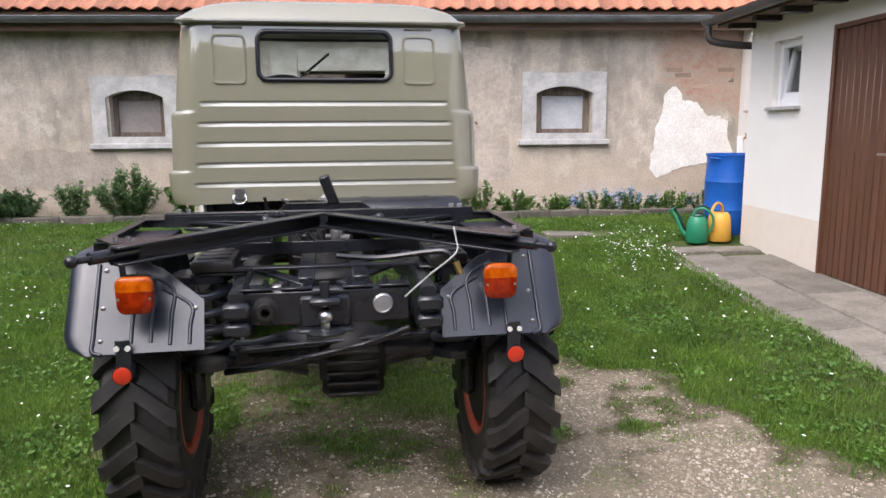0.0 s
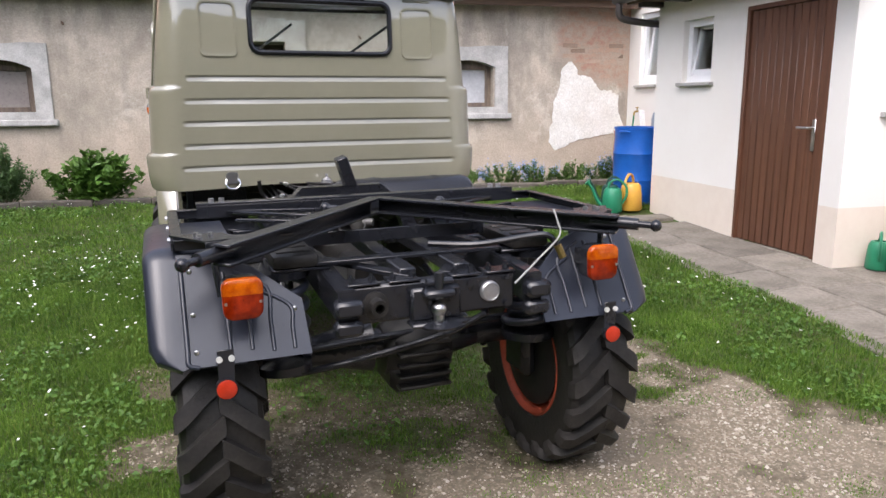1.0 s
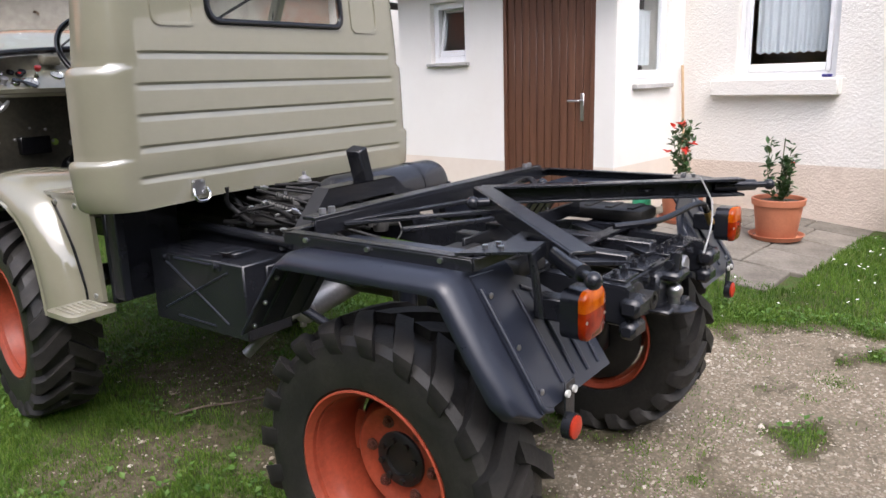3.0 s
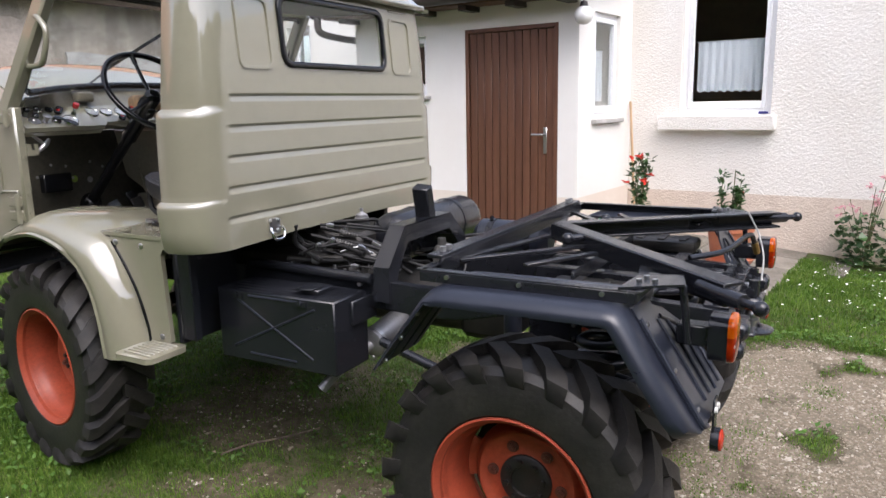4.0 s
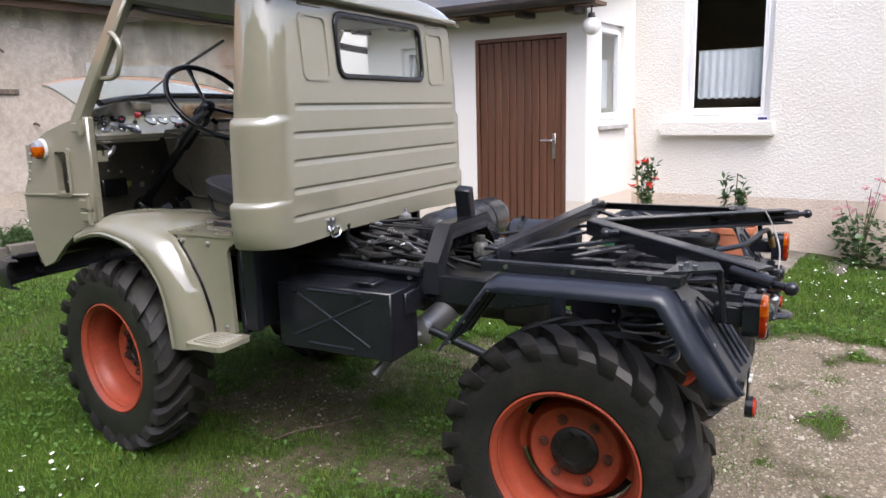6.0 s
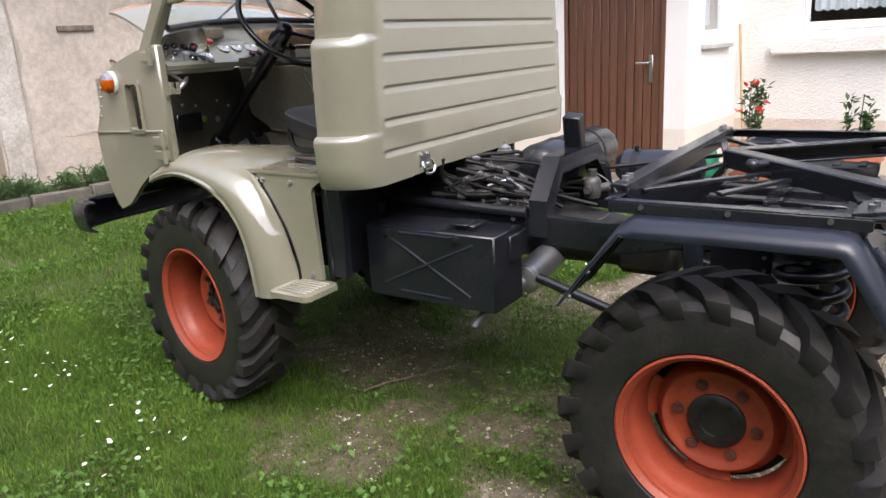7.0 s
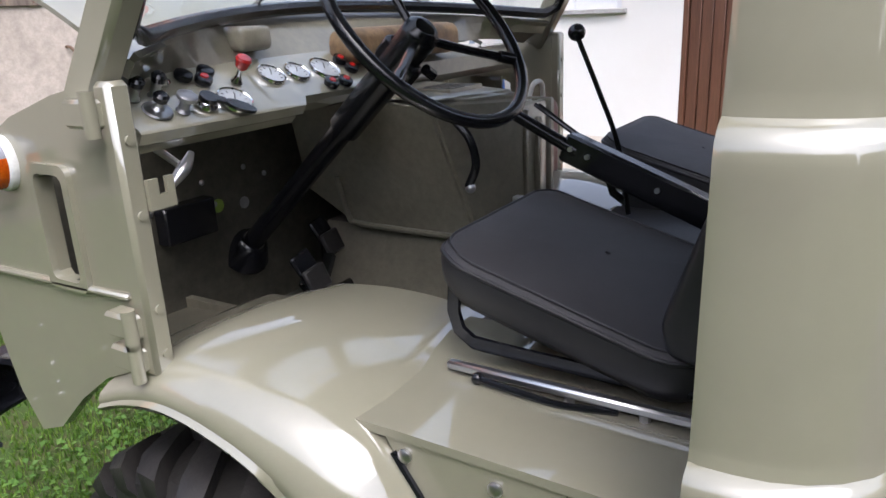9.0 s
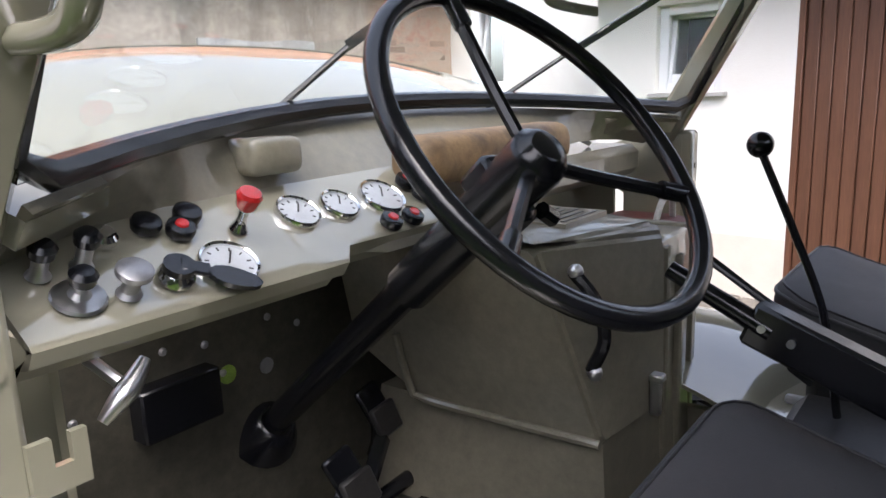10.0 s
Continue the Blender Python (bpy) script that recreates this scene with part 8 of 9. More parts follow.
def seat(x, lean, name_label):
    """Sloping cushion with piped edges on a flat-bar frame and slide rails, and a padded back."""
    w = 0.248
    y0, y1 = 1.42, 1.89
    bm = bmesh.new()
    beam(bm, (x, 1.46, 1.185), (x, 1.8, 1.285), 2 * w - 0.1, 0.012, 0.003)
    st = part("seat", bm, M_SEAL, truck, name_label)
    plan = rounded(x - w, x + w, y0, y1, 0.075)
    plan = plan + plan[:1]

    def top(px, py):
        f = min(1.0, max(0.0, (py - y0) / (y1 - y0)))
        return 1.252 + 0.128 * f ** 1.45 - 0.02 * max(0.0, (f - 0.9) / 0.1) ** 2 + 0.02 * (1 - min(1, abs((px - x) / w)) ** 2.2) * (0.4 + 0.6 * f)

    def ring(s, dz):
        return [(x + (px - x) * s, 1.655 + (py - 1.655) * s, top(x + (px - x) * s, 1.655 + (py - 1.655) * s) + dz) for px, py in plan]
    bm = bmesh.new()
    skin(bm, [ring(0.86, -0.085), ring(0.95, -0.083), ring(0.985, -0.07), ring(1.0, -0.045), ring(1.002, -0.024), ring(0.99, -0.012)], 0.004, inward=(x, 1.655, 1.27))
    part("seat_cushion", bm, M_VINYL, st, "black vinyl sides", sharp=60)
    bm = bmesh.new()
    skin(bm, [ring(0.99, -0.012), ring(0.97, -0.004), ring(0.935, -0.002), ring(0.8, 0.002), ring(0.6, 0.004), ring(0.4, 0.005), ring(0.2, 0.005), ring(0.02, 0.005)], 0.004, inward=(x, 1.655, 1.1))
    part("seat_cloth", bm, M_FABRIC, st, "dark grey cloth top", sharp=60)
    for s_, dz in ((0.992, -0.012), (0.945, -0.001)):
        bm = bmesh.new()
        hose(bm, ring(s_, dz)[:-1], 0.0042 if s_ > 0.97 else 0.0025, 8, closed=True)
        part("piping", bm, M_VINYL, st)
    bm = bmesh.new()
    padded(bm, [(1.495 - off - lean * (z - 1.3), z) for off, z in ((0.1, 1.24), (0.03, 1.245), (0.0, 1.3), (0.0, 1.44), (0.004, 1.6), (0.012, 1.735), (0.04, 1.755), (0.075, 1.735), (0.08, 1.6), (0.085, 1.42))], x - w + 0.01, x + w - 0.01, 0.022)
    part("backrest", bm, M_VINYL, st, sharp=60)
    for sx in (-1, 1):
        xs_ = x + sx * (w - 0.02)
        bm = bmesh.new()
        bar = [(1.845, 1.3), (1.848, 1.255), (1.838, 1.222), (1.81, 1.203), (1.7, 1.2), (1.46, 1.196)]
        rws_ = []
        for k, (yy, zz) in enumerate(bar):
            d_ = Vector((0, bar[min(k + 1, 5)][0] - bar[max(k - 1, 0)][0], bar[min(k + 1, 5)][1] - bar[max(k - 1, 0)][1])).normalized()
            n_ = Vector((0, -d_.z, d_.y)) * 0.011
            c_ = Vector((xs_, yy, zz))
            rws_.append([c_ + n_ + Vector((-0.004, 0, 0)), c_ + n_ + Vector((0.004, 0, 0)), c_ - n_ + Vector((0.004, 0, 0)), c_ - n_ + Vector((-0.004, 0, 0)), c_ + n_ + Vector((-0.004, 0, 0))])
        skin(bm, rws_, 0.001, inward=(xs_, 1.6, 1.2))
        bmesh.ops.remove_doubles(bm, verts=bm.verts, dist=0.0002)
        part("seat_frame", bm, M_SEAL, st, "flat black steel bar bent under the cushion", sharp=50)
        bm = bmesh.new()
        box(bm, xs_ - sx * 0.012 - 0.011, xs_ - sx * 0.012 + 0.011, 1.44, 1.8, 1.186, 1.2, 0.003)
        part("frame_rail", bm, M_SEAL, st)
        bm = bmesh.new()
        box(bm, x + sx * 0.262 - 0.009, x + sx * 0.262 + 0.009, 1.42, 1.842, 1.164, 1.18, 0.004)
        rl = part("slide_rail", bm, M_STEEL, st, "bright steel slide rail")
        for y in (1.5, 1.62, 1.78):
            bm = bmesh.new()
            rod(bm, (x + sx * 0.262, y, 1.148), (x + sx * 0.262, y, 1.166), 0.009, 8)
            part("rail_foot", bm, M_SEAL if y > 1.7 else M_STEEL, rl)
        bm = bmesh.new()
        hose(bm, [(x + sx * 0.28, 1.77, 1.166), (x + sx * 0.286, 1.7, 1.164), (x + sx * 0.282, 1.62, 1.158), (x + sx * 0.265, 1.54, 1.16)], 0.0065, 8, 4)
        ball(bm, (x + sx * 0.28, 1.775, 1.167), 0.011, 10, 6)
        part("seat_lever", bm, M_SEAL, st)
    return st


seat(-0.315, 0.32, "driver's seat of black vinyl with grey cloth centre")
seat(0.6, 0.45, "passenger seat of black vinyl with grey cloth centre").matrix_basis = Matrix.Translation((0, 0.045, 0.032))
part("seat_box", boxed(0.36, 0.84, 1.44, 1.86, 1.15, 1.29, 0.02), M_HOSE, truck, "black box under the passenger seat")
# levers
bm = bmesh.new()
hose(bm, [(0.19, 1.78, 1.25), (0.185, 1.81, 1.42), (0.18, 1.86, 1.55), (0.177, 1.912, 1.67)], 0.0065, 8, 6)
lever = part("gear_lever", bm, M_SEAL, truck)
bm = bmesh.new()
ball(bm, (0.176, 1.917, 1.688), 0.021, 16, 12)
part("lever_knob", bm, M_SEAL, lever)
bm = bmesh.new()
box(bm, -0.02, 0.31, 1.3, 1.86, 1.155, 1.24, 0.02)
part("lever_console", bm, M_HOSE, truck)
bm = bmesh.new()
beam(bm, (0.03, 1.42, 1.262), (0.03, 1.882, 1.445), 0.045, 0.068, 0.006)
brake = part("hand_brake", bm, M_SEAL, truck, "black channel-section hand brake lever")
bm = bmesh.new()
rod(bm, (0.02, 1.85, 1.432), (0.015, 2.0, 1.51), 0.016, 12, 0.014)
part("grip", bm, M_SEAL, brake)
bm = bmesh.new()
rod(bm, (0.04, 1.84, 1.455), (0.03, 1.96, 1.535), 0.005, 8)
part("release_rod", bm, M_SEAL, brake)
for y in (1.9, 1.86, 1.7):
    bm = bmesh.new()
    rod(bm, (0.0, y - 0.04, 1.25 + 0.396 * (y - 1.42)), (0.008, y - 0.04, 1.25 + 0.396 * (y - 1.42)), 0.006, 8)
    part("rivet", bm, M_STEEL, brake)
bm = bmesh.new()
hose(bm, [(0.09, 1.5, 1.3), (0.08, 1.7, 1.37), (0.07, 1.85, 1.45), (0.05, 1.96, 1.53)], 0.007, 8, 5)
part("low_range_lever", bm, M_SEAL, truck)

# ---- things in the yard ----
def leaf_soup(n, place, size, seed, lift=0.5, fold=0.25, slim=0.45):
    """n folded leaves: place(rng, n) gives their feet; each is two triangles a half."""
    rng = np.random.default_rng(seed)
    p = place(rng, n)
    a = rng.uniform(0, math.tau, n)
    e = rng.normal(lift, 0.45, n)
    L = size * rng.uniform(0.6, 1.3, n)
    d = np.stack([np.cos(a) * np.cos(e), np.sin(a) * np.cos(e), np.sin(e)], 1)
    s = np.stack([-np.sin(a), np.cos(a), rng.normal(0, 0.3, n)], 1)
    up = np.cross(d, s)
    mid = p + d * (L * 0.5)[:, None]
    W = (L * slim * 0.5)[:, None]
    F = (L * fold * 0.4)[:, None]
    V = np.stack([p, mid + s * W + up * F, p + d * L[:, None] - up * F * 0.6, mid - s * W + up * F], 1).reshape(-1, 3)
    b = np.arange(n) * 4
    return V, np.concatenate([np.stack([b, b + 1, b + 2], 1), np.stack([b, b + 2, b + 3], 1)])


def stems(bm, pts_list, r=0.004):
    for pts in pts_list:
        hose(bm, pts, lambda t: r * (1.15 - 0.75 * t), 5, 4)


def bush(u, v, w, h, n, size, seed, mat_leaf, label, category="shrub", slim=0.45, blooms=None):
    """A leafy plant on the ground: stems, leaves and, if any, flowers."""
    z = uv_land(u, v)
    t = thing("plant", label, category, HOUSE @ pose(u, v, z))
    rnd = random.Random(seed)
    st = []
    for k in range(max(5, int(n / 90))):
        a, r = rnd.uniform(0, math.tau), rnd.uniform(0.1, 1) ** 0.7
        hh = h * (1 - 0.45 * r * r) * rnd.uniform(0.7, 1.05)
        x, y = r * w * math.cos(a), r * w * 0.6 * math.sin(a)
        st.append([(x * 0.25, y * 0.25, -0.03), (x * 0.7, y * 0.7, hh * 0.5), (x, y, hh)])
    bm = bmesh.new()
    stems(bm, st)
    part("stems", bm, M_STALK, t)

    def place(rng, m):
        k = rng.integers(0, len(st), m)
        A = np.array(st)
        f = rng.uniform(0.15, 1.0, m) ** 0.8
        q = np.where((f < 0.5)[:, None], A[k, 0] + (A[k, 1] - A[k, 0]) * (f * 2)[:, None], A[k, 1] + (A[k, 2] - A[k, 1]) * (f * 2 - 1)[:, None])
        return q + rng.normal(0, size * 0.35, (m, 3))
    V, F = leaf_soup(n, place, size, seed, slim=slim)
    soup("leaves", V, F, mat_leaf, t)
    if blooms:
        mb, count, bs = blooms
        tops = [s for s in st]

        def at_top(rng, m):
            k = rng.integers(0, len(tops), m)
            A = np.array(tops)
            return A[k, 2] + rng.normal(0, 1, (m, 3)) * np.array([bs * 1.2, bs * 1.2, bs * 1.8])
        V, F = leaf_soup(count, at_top, bs, seed + 1, lift=0.3, slim=0.8)
        tagged(soup("flowers", V, F, mb, t), kind="stuff")
    return t


# beds along the barn
bush(-3.45, 6.86, 0.46, 0.74, 4200, 0.06, 31, M_SHRUB, "tall grey-green shrub against the barn wall")
bush(-2.38, 6.82, 0.52, 0.6, 2300, 0.12, 32, M_WEED, "broad-leaved bright green shrub at the barn", slim=0.6)
bush(-4.15, 6.88, 0.34, 0.52, 1500, 0.055, 33, M_SHRUB, "small dusty shrub at the barn foot")
bush(-5.0, 6.84, 0.6, 0.44, 3200, 0.06, 34, M_DARKLEAF, "low dark shrub at the barn foot")
bush(-6.1, 6.84, 0.6, 0.42, 2400, 0.07, 35, M_SHRUB, "low rounded shrub at the barn foot")
bush(-1.25, 6.82, 0.18, 0.58, 420, 0.07, 36, M_SHRUB, "pink-flowering plant beside the barn door", "flower", blooms=(M_PINK, 160, 0.04))
for k, (u, w, h) in enumerate(((1.3, 0.36, 0.5), (1.8, 0.38, 0.36), (2.35, 0.36, 0.28), (2.95, 0.42, 0.32), (3.5, 0.4, 0.34), (4.0, 0.4, 0.36), (4.5, 0.3, 0.38))):
    fl = (M_BLUEFLOWER, 620, 0.022) if u > 2.5 and k != 5 else (M_DAISY, 24, 0.025)
    bush(u, 6.92, w, h, 1500, 0.045, 40 + k, M_WEED, "low green weeds with pale blue flowers" if u > 2.5 else "low green weeds at the barn foot", "weeds", blooms=fl)
for k, (u, w, h) in enumerate(((-0.3, 0.3, 0.26), (0.15, 0.32, 0.22), (0.6, 0.34, 0.25), (0.98, 0.24, 0.4))):
    bush(u, 6.86, w, h, 1100, 0.07, 80 + k, M_SHRUB, "tall grassy weeds behind the kerb stones", "weeds", slim=0.2)
rail = thing("wall_bar", "short weathered timber bar fixed to the barn wall", "timber bar", HOUSE @ pose(0.96, BV, 1.97))
part("bar", boxed(-0.19, 0.19, -0.03, 0.02, -0.03, 0.025, 0.005), M_OLDWOOD, rail)
for dx in (-0.12, 0.12):
    bm = bmesh.new()
    rod(bm, (dx, -0.028, 0), (dx, -0.038, 0), 0.008, 8)
    part("bolt_head", bm, M_EAVE, rail)
# columbines at the house wall
def columbine(u, v, h, seed):
    """Lobed leaves low down, bare stems above them, nodding pink flowers at the tips."""
    t = thing("columbine", "pink-flowering columbine at the house wall", "flower", HOUSE @ pose(u, v, uv_land(u, v)), group="columbines at the house wall")
    rnd = random.Random(seed)
    tips = []
    bm = bmesh.new()
    for k in range(9):
        a, r, hh = rnd.uniform(0, math.tau), rnd.uniform(0.05, 0.24), h * rnd.uniform(0.6, 1.0)
        c, s = math.cos(a) * 0.6, math.sin(a)
        hose(bm, [(0, 0, -0.02), (r * 0.4 * c, r * 0.4 * s, hh * 0.5), (r * c, r * s, hh)], lambda f: 0.005 - 0.002 * f, 6, 4)
        tips.append((r * c, r * s, hh))
    part("stems", bm, M_STALK, t)

    def low(rng, m):
        a, r = rng.uniform(0, math.tau, m), 0.26 * rng.uniform(0.05, 1, m) ** 0.6
        return np.stack([0.6 * r * np.cos(a), r * np.sin(a), h * (0.05 + 0.5 * rng.uniform(0, 1, m) ** 1.5)], 1)
    V, F = leaf_soup(260, low, 0.075, seed + 3, lift=0.25, slim=0.85)
    tagged(soup("leaves", V, F, M_DARKLEAF, t), kind="stuff")
    for q in tips:
        for j in range(2):
            c = Vector(q) + Vector((rnd.uniform(-0.03, 0.03), rnd.uniform(-0.05, 0.05), rnd.uniform(-0.08, 0.02)))
            V, F = leaf_soup(10, lambda rng, m: np.tile(np.array(c), (m, 1)), 0.04, seed * 10 + int(1000 * q[2]) + j, lift=-0.2, slim=0.6)
            soup("flower", V, F, M_PINK, t)


for k, (u, v, h) in enumerate(((5.1, -0.5, 0.92), (5.14, -1.02, 0.72), (5.1, -1.45, 0.8))):
    columbine(u, v, h, 60 + k)


def pot_plant(x, y, z, seed, flowers, label, h):
    t = thing("potted_plant", label, "plant", pose(x, y, z, 0, 0, seed * 40), group="potted plants on the path")
    bm = bmesh.new()
    lathe(bm, [(0.0, 0.02), (0.155, 0.02), (0.16, 0.03), (0.195, 0.29), (0.212, 0.295), (0.215, 0.345), (0.208, 0.35), (0.2, 0.345), (0.196, 0.3), (0.0, 0.3)], 36)
    part("pot", bm, M_TERRA, t, "terracotta-coloured plastic pot")
    bm = bmesh.new()
    lathe(bm, [(0.0, 0.0), (0.2, 0.0), (0.225, 0.04), (0.218, 0.042), (0.195, 0.012), (0.0, 0.012)], 36)
    part("saucer", bm, M_TERRA, t)
    bm = bmesh.new()
    lathe(bm, [(0.0, 0.325), (0.1, 0.322), (0.197, 0.312)], 24)
    part("soil", bm, M_SOIL, t)
    rnd = random.Random(seed)
    st = []
    for k in range(6):
        a, hh = rnd.uniform(0, math.tau), h * rnd.uniform(0.6, 1.0)
        r = rnd.uniform(0.03, 0.14)
        st.append([(0.03 * math.cos(a), 0.03 * math.sin(a), 0.3), (r * math.cos(a), r * math.sin(a), 0.32 + hh * 0.5), (r * 1.2 * math.cos(a + 0.4), r * 1.2 * math.sin(a + 0.4), 0.32 + hh)])
    bm = bmesh.new()
    stems(bm, st, 0.005)
    rod(bm, (0.01, 0, 0.3), (0.0, 0.02, 0.32 + h * 0.95), 0.005, 6)
    part("stems", bm, M_STALK, t)
    A = np.array(st)

    def place(rng, m):
        k = rng.integers(0, len(st), m)
        f = rng.uniform(0.05, 1.0, m)
        q = np.where((f < 0.5)[:, None], A[k, 0] + (A[k, 1] - A[k, 0]) * (f * 2)[:, None], A[k, 1] + (A[k, 2] - A[k, 1]) * (f * 2 - 1)[:, None])
        return q + rng.normal(0, 0.02, (m, 3))
    V, F = leaf_soup(230, place, 0.075, seed + 5, slim=0.5)
    soup("leaves", V, F, M_DARKLEAF, t)
    for k in range(flowers):
        s_ = st[k % len(st)]
        f = rnd.uniform(0.35, 1.0)
        c = Vector(s_[1]).lerp(Vector(s_[2]), f) + Vector((rnd.uniform(-0.07, 0.07), rnd.uniform(-0.07, 0.07), rnd.uniform(-0.1, 0.03)))
        V, F = leaf_soup(7, lambda rng, m: np.tile(np.array(c), (m, 1)), 0.05, seed * 10 + k, lift=0.4, slim=0.9)
        soup("flower", V, F, M_REDFLOWER, t)


pot_plant(4.47, 0.88, float(land(4.47, 0.88)) + 0.008, 3, 9, "terracotta pot with a red-flowering climber", 0.62)
pot_plant(4.37, 0.03, float(land(4.37, 0.03)) + 0.008, 4, 1, "terracotta pot with a green leafy climber", 0.56)


def watering_can(x, y, z, turn, mt, label, s=1.0):
    t = thing("watering_can", label, "watering can", pose(x, y, z, 0, 0, turn) @ Matrix.Diagonal((s, s, s, 1)), group="watering cans")
    bm = bmesh.new()
    lathe(bm, [(0.0, 0.0), (0.085, 0.0), (0.095, 0.015), (0.088, 0.14), (0.08, 0.2), (0.062, 0.225), (0.045, 0.228), (0.045, 0.222), (0.07, 0.19), (0.0, 0.18)], 24)
    part("body", bm, mt, t)
    bm = bmesh.new()
    hose(bm, [(0.08, 0, 0.05), (0.13, 0, 0.1), (0.18, 0, 0.21), (0.215, 0, 0.26)], lambda f: 0.018 - 0.007 * f, 10, 5)
    rod(bm, (0.21, 0, 0.255), (0.235, 0, 0.28), 0.012, 12, 0.03)
    part("spout", bm, mt, t)
    bm = bmesh.new()
    hose(bm, [(0.04, 0, 0.222), (0.02, 0, 0.28), (-0.05, 0, 0.3), (-0.12, 0, 0.24), (-0.125, 0, 0.15), (-0.088, 0, 0.08)], 0.011, 8, 5)
    part("handle", bm, mt, t)


def hz(u, v):
    return CA * u + SA * v, -SA * u + CA * v, uv_land(u, v)


x, y, z = hz(4.3, 1.77)
watering_can(x, y, z + 0.01, 40, M_GREENCAN, "green plastic watering can beside the porch")
x, y, z = hz(3.5, 4.72)
watering_can(x, y, z - 0.005, 150, M_GREENCAN, "green plastic watering can before the barrel", 1.25)
x, y, z = hz(3.77, 4.78)
watering_can(x, y, z - 0.005, 30, M_YELLOWCAN, "yellow plastic watering can before the barrel", 1.4)
x, y, z = hz(3.62, 5.0)
watering_can(x, y, z - 0.005, 170, M_DKGREEN, "dark green plastic watering can in the grass", 1.2)


def barrel(u, v, r, h, mt, label):
    x, y, z = hz(u, v)
    t = thing("barrel", label, "barrel", pose(x, y, z - 0.02), group="rain barrels")
    bm = bmesh.new()
    lathe(bm, [(0.0, 0.0), (r * 0.86, 0.0), (r * 0.9, 0.02), (r * 0.97, h * 0.3), (r * 0.98, h * 0.33), (r * 1.0, h * 0.34), (r * 0.98, h * 0.36), (r * 0.99, h * 0.66), (r * 1.01, h * 0.67), (r * 0.99, h * 0.69), (r * 0.95, h * 0.9), (r * 0.97, h * 0.97), (r * 1.0, h * 0.975), (r * 1.0, h), (r * 0.94, h), (r * 0.92, h * 0.95), (r * 0.9, h * 0.8), (0.0, h * 0.8)], 40)
    part("body", bm, mt, t)
    for a in (0.4, 0.4 + math.pi):
        bm = bmesh.new()
        ca, sa = math.cos(a), math.sin(a)
        hose(bm, [(r * 0.98 * ca - 0.06 * sa, r * 0.98 * sa + 0.06 * ca, h * 0.94), (r * 1.1 * ca - 0.04 * sa, r * 1.1 * sa + 0.04 * ca, h * 0.95), (r * 1.1 * ca + 0.04 * sa, r * 1.1 * sa - 0.04 * ca, h * 0.95), (r * 0.98 * ca + 0.06 * sa, r * 0.98 * sa - 0.06 * ca, h * 0.94)], 0.012, 8, 5)
        part("grip", bm, mt, t)
    return t


barrel(4.02, 5.14, 0.27, 0.95, M_BLUE, "blue plastic rain barrel behind the porch")
barrel(4.78, 6.6, 0.26, 0.8, M_REDBARREL, "faded red plastic barrel beside the blue one")
x, y, z = hz(4.72, 5.7)
gas = thing("gas_bottle", "tall blue-grey gas bottle by the house wall", "gas bottle", pose(x, y, z - 0.02))
bm = bmesh.new()
lathe(bm, [(0.0, 0.0), (0.15, 0.0), (0.16, 0.04), (0.16, 1.0), (0.14, 1.08), (0.08, 1.13), (0.03, 1.14), (0.03, 1.17), (0, 1.17)], 28)
part("bottle", bm, M_GAS, gas)
bm = bmesh.new()
rod(bm, (0, 0, 1.17), (0, 0, 1.22), 0.02, 10)
rod(bm, (-0.05, 0, 1.2), (0.05, 0, 1.2), 0.014, 8)
rod(bm, (0, 0, 1.22), (0, 0, 1.25), 0.035, 10)
part("valve", bm, M_DKMETAL, gas)
tap = thing("tap", "brass garden tap with a green hose end", "tap", HOUSE @ pose(5.06, 6.85, 1.38))
bm = bmesh.new()
hose(bm, [(0, 0, 0.0), (-0.08, 0, 0.0), (-0.12, 0, -0.01), (-0.13, 0, -0.06)], 0.014, 8, 4)
rod(bm, (-0.08, 0, 0), (-0.08, 0, 0.05), 0.01, 8)
beam(bm, (-0.08, -0.04, 0.055), (-0.08, 0.04, 0.055), 0.015, 0.012, 0.003)
part("spout", bm, M_BRASS, tap)
bm = bmesh.new()
hose(bm, [(-0.13, 0, -0.05), (-0.13, 0.01, -0.15), (-0.14, 0.03, -0.3)], 0.012, 8, 4)
part("hose_end", bm, M_GREENCAN, tap)
stick = thing("board", "pale board leaning in the blue barrel", "board", HOUSE)
bm = bmesh.new()
beam(bm, (4.12, 5.1, 0.9), (4.3, 5.55, 1.42), 0.07, 0.02, 0.003)
part("plank", bm, M_LIME, stick)
broom = thing("broomstick", "pale wooden broomstick leaning in the corner", "broom", HOUSE)
bm = bmesh.new()
rod(bm, (5.08, 1.7, uv_land(5.08, 1.7)), (5.27, 1.87, 1.62), 0.014, 10)
part("pole", bm, M_BROOM, broom)
globe = thing("globe_lamp", "white glass globe lamp under the porch eaves", "lamp", HOUSE @ pose(3.83, 1.79, 2.41))
bm = bmesh.new()
ball(bm, (0, 0, 0), 0.085, 24, 16)
part("globe", bm, M_GLOBE, globe)
bm = bmesh.new()
rod(bm, (0, 0, 0.075), (0, 0, 0.12), 0.04, 14, 0.03)
rod(bm, (0, 0, 0.12), (0, 0, 0.195), 0.008, 8)
part("holder", bm, M_DKMETAL, globe)
drain = thing("drain_cover", "dark stone drain cover at the house foot", "drain cover", HOUSE @ pose(4.85, -0.32, uv_land(4.85, -0.32) + 0.005, -2, 0, 0))
part("slab", boxed(-0.35, 0.35, -0.1, 0.1, -0.03, 0.015, 0.008), M_KERB, drain)
twig = thing("twig", "thin dry brown twig lying under the truck", "twig")
bm = bmesh.new()
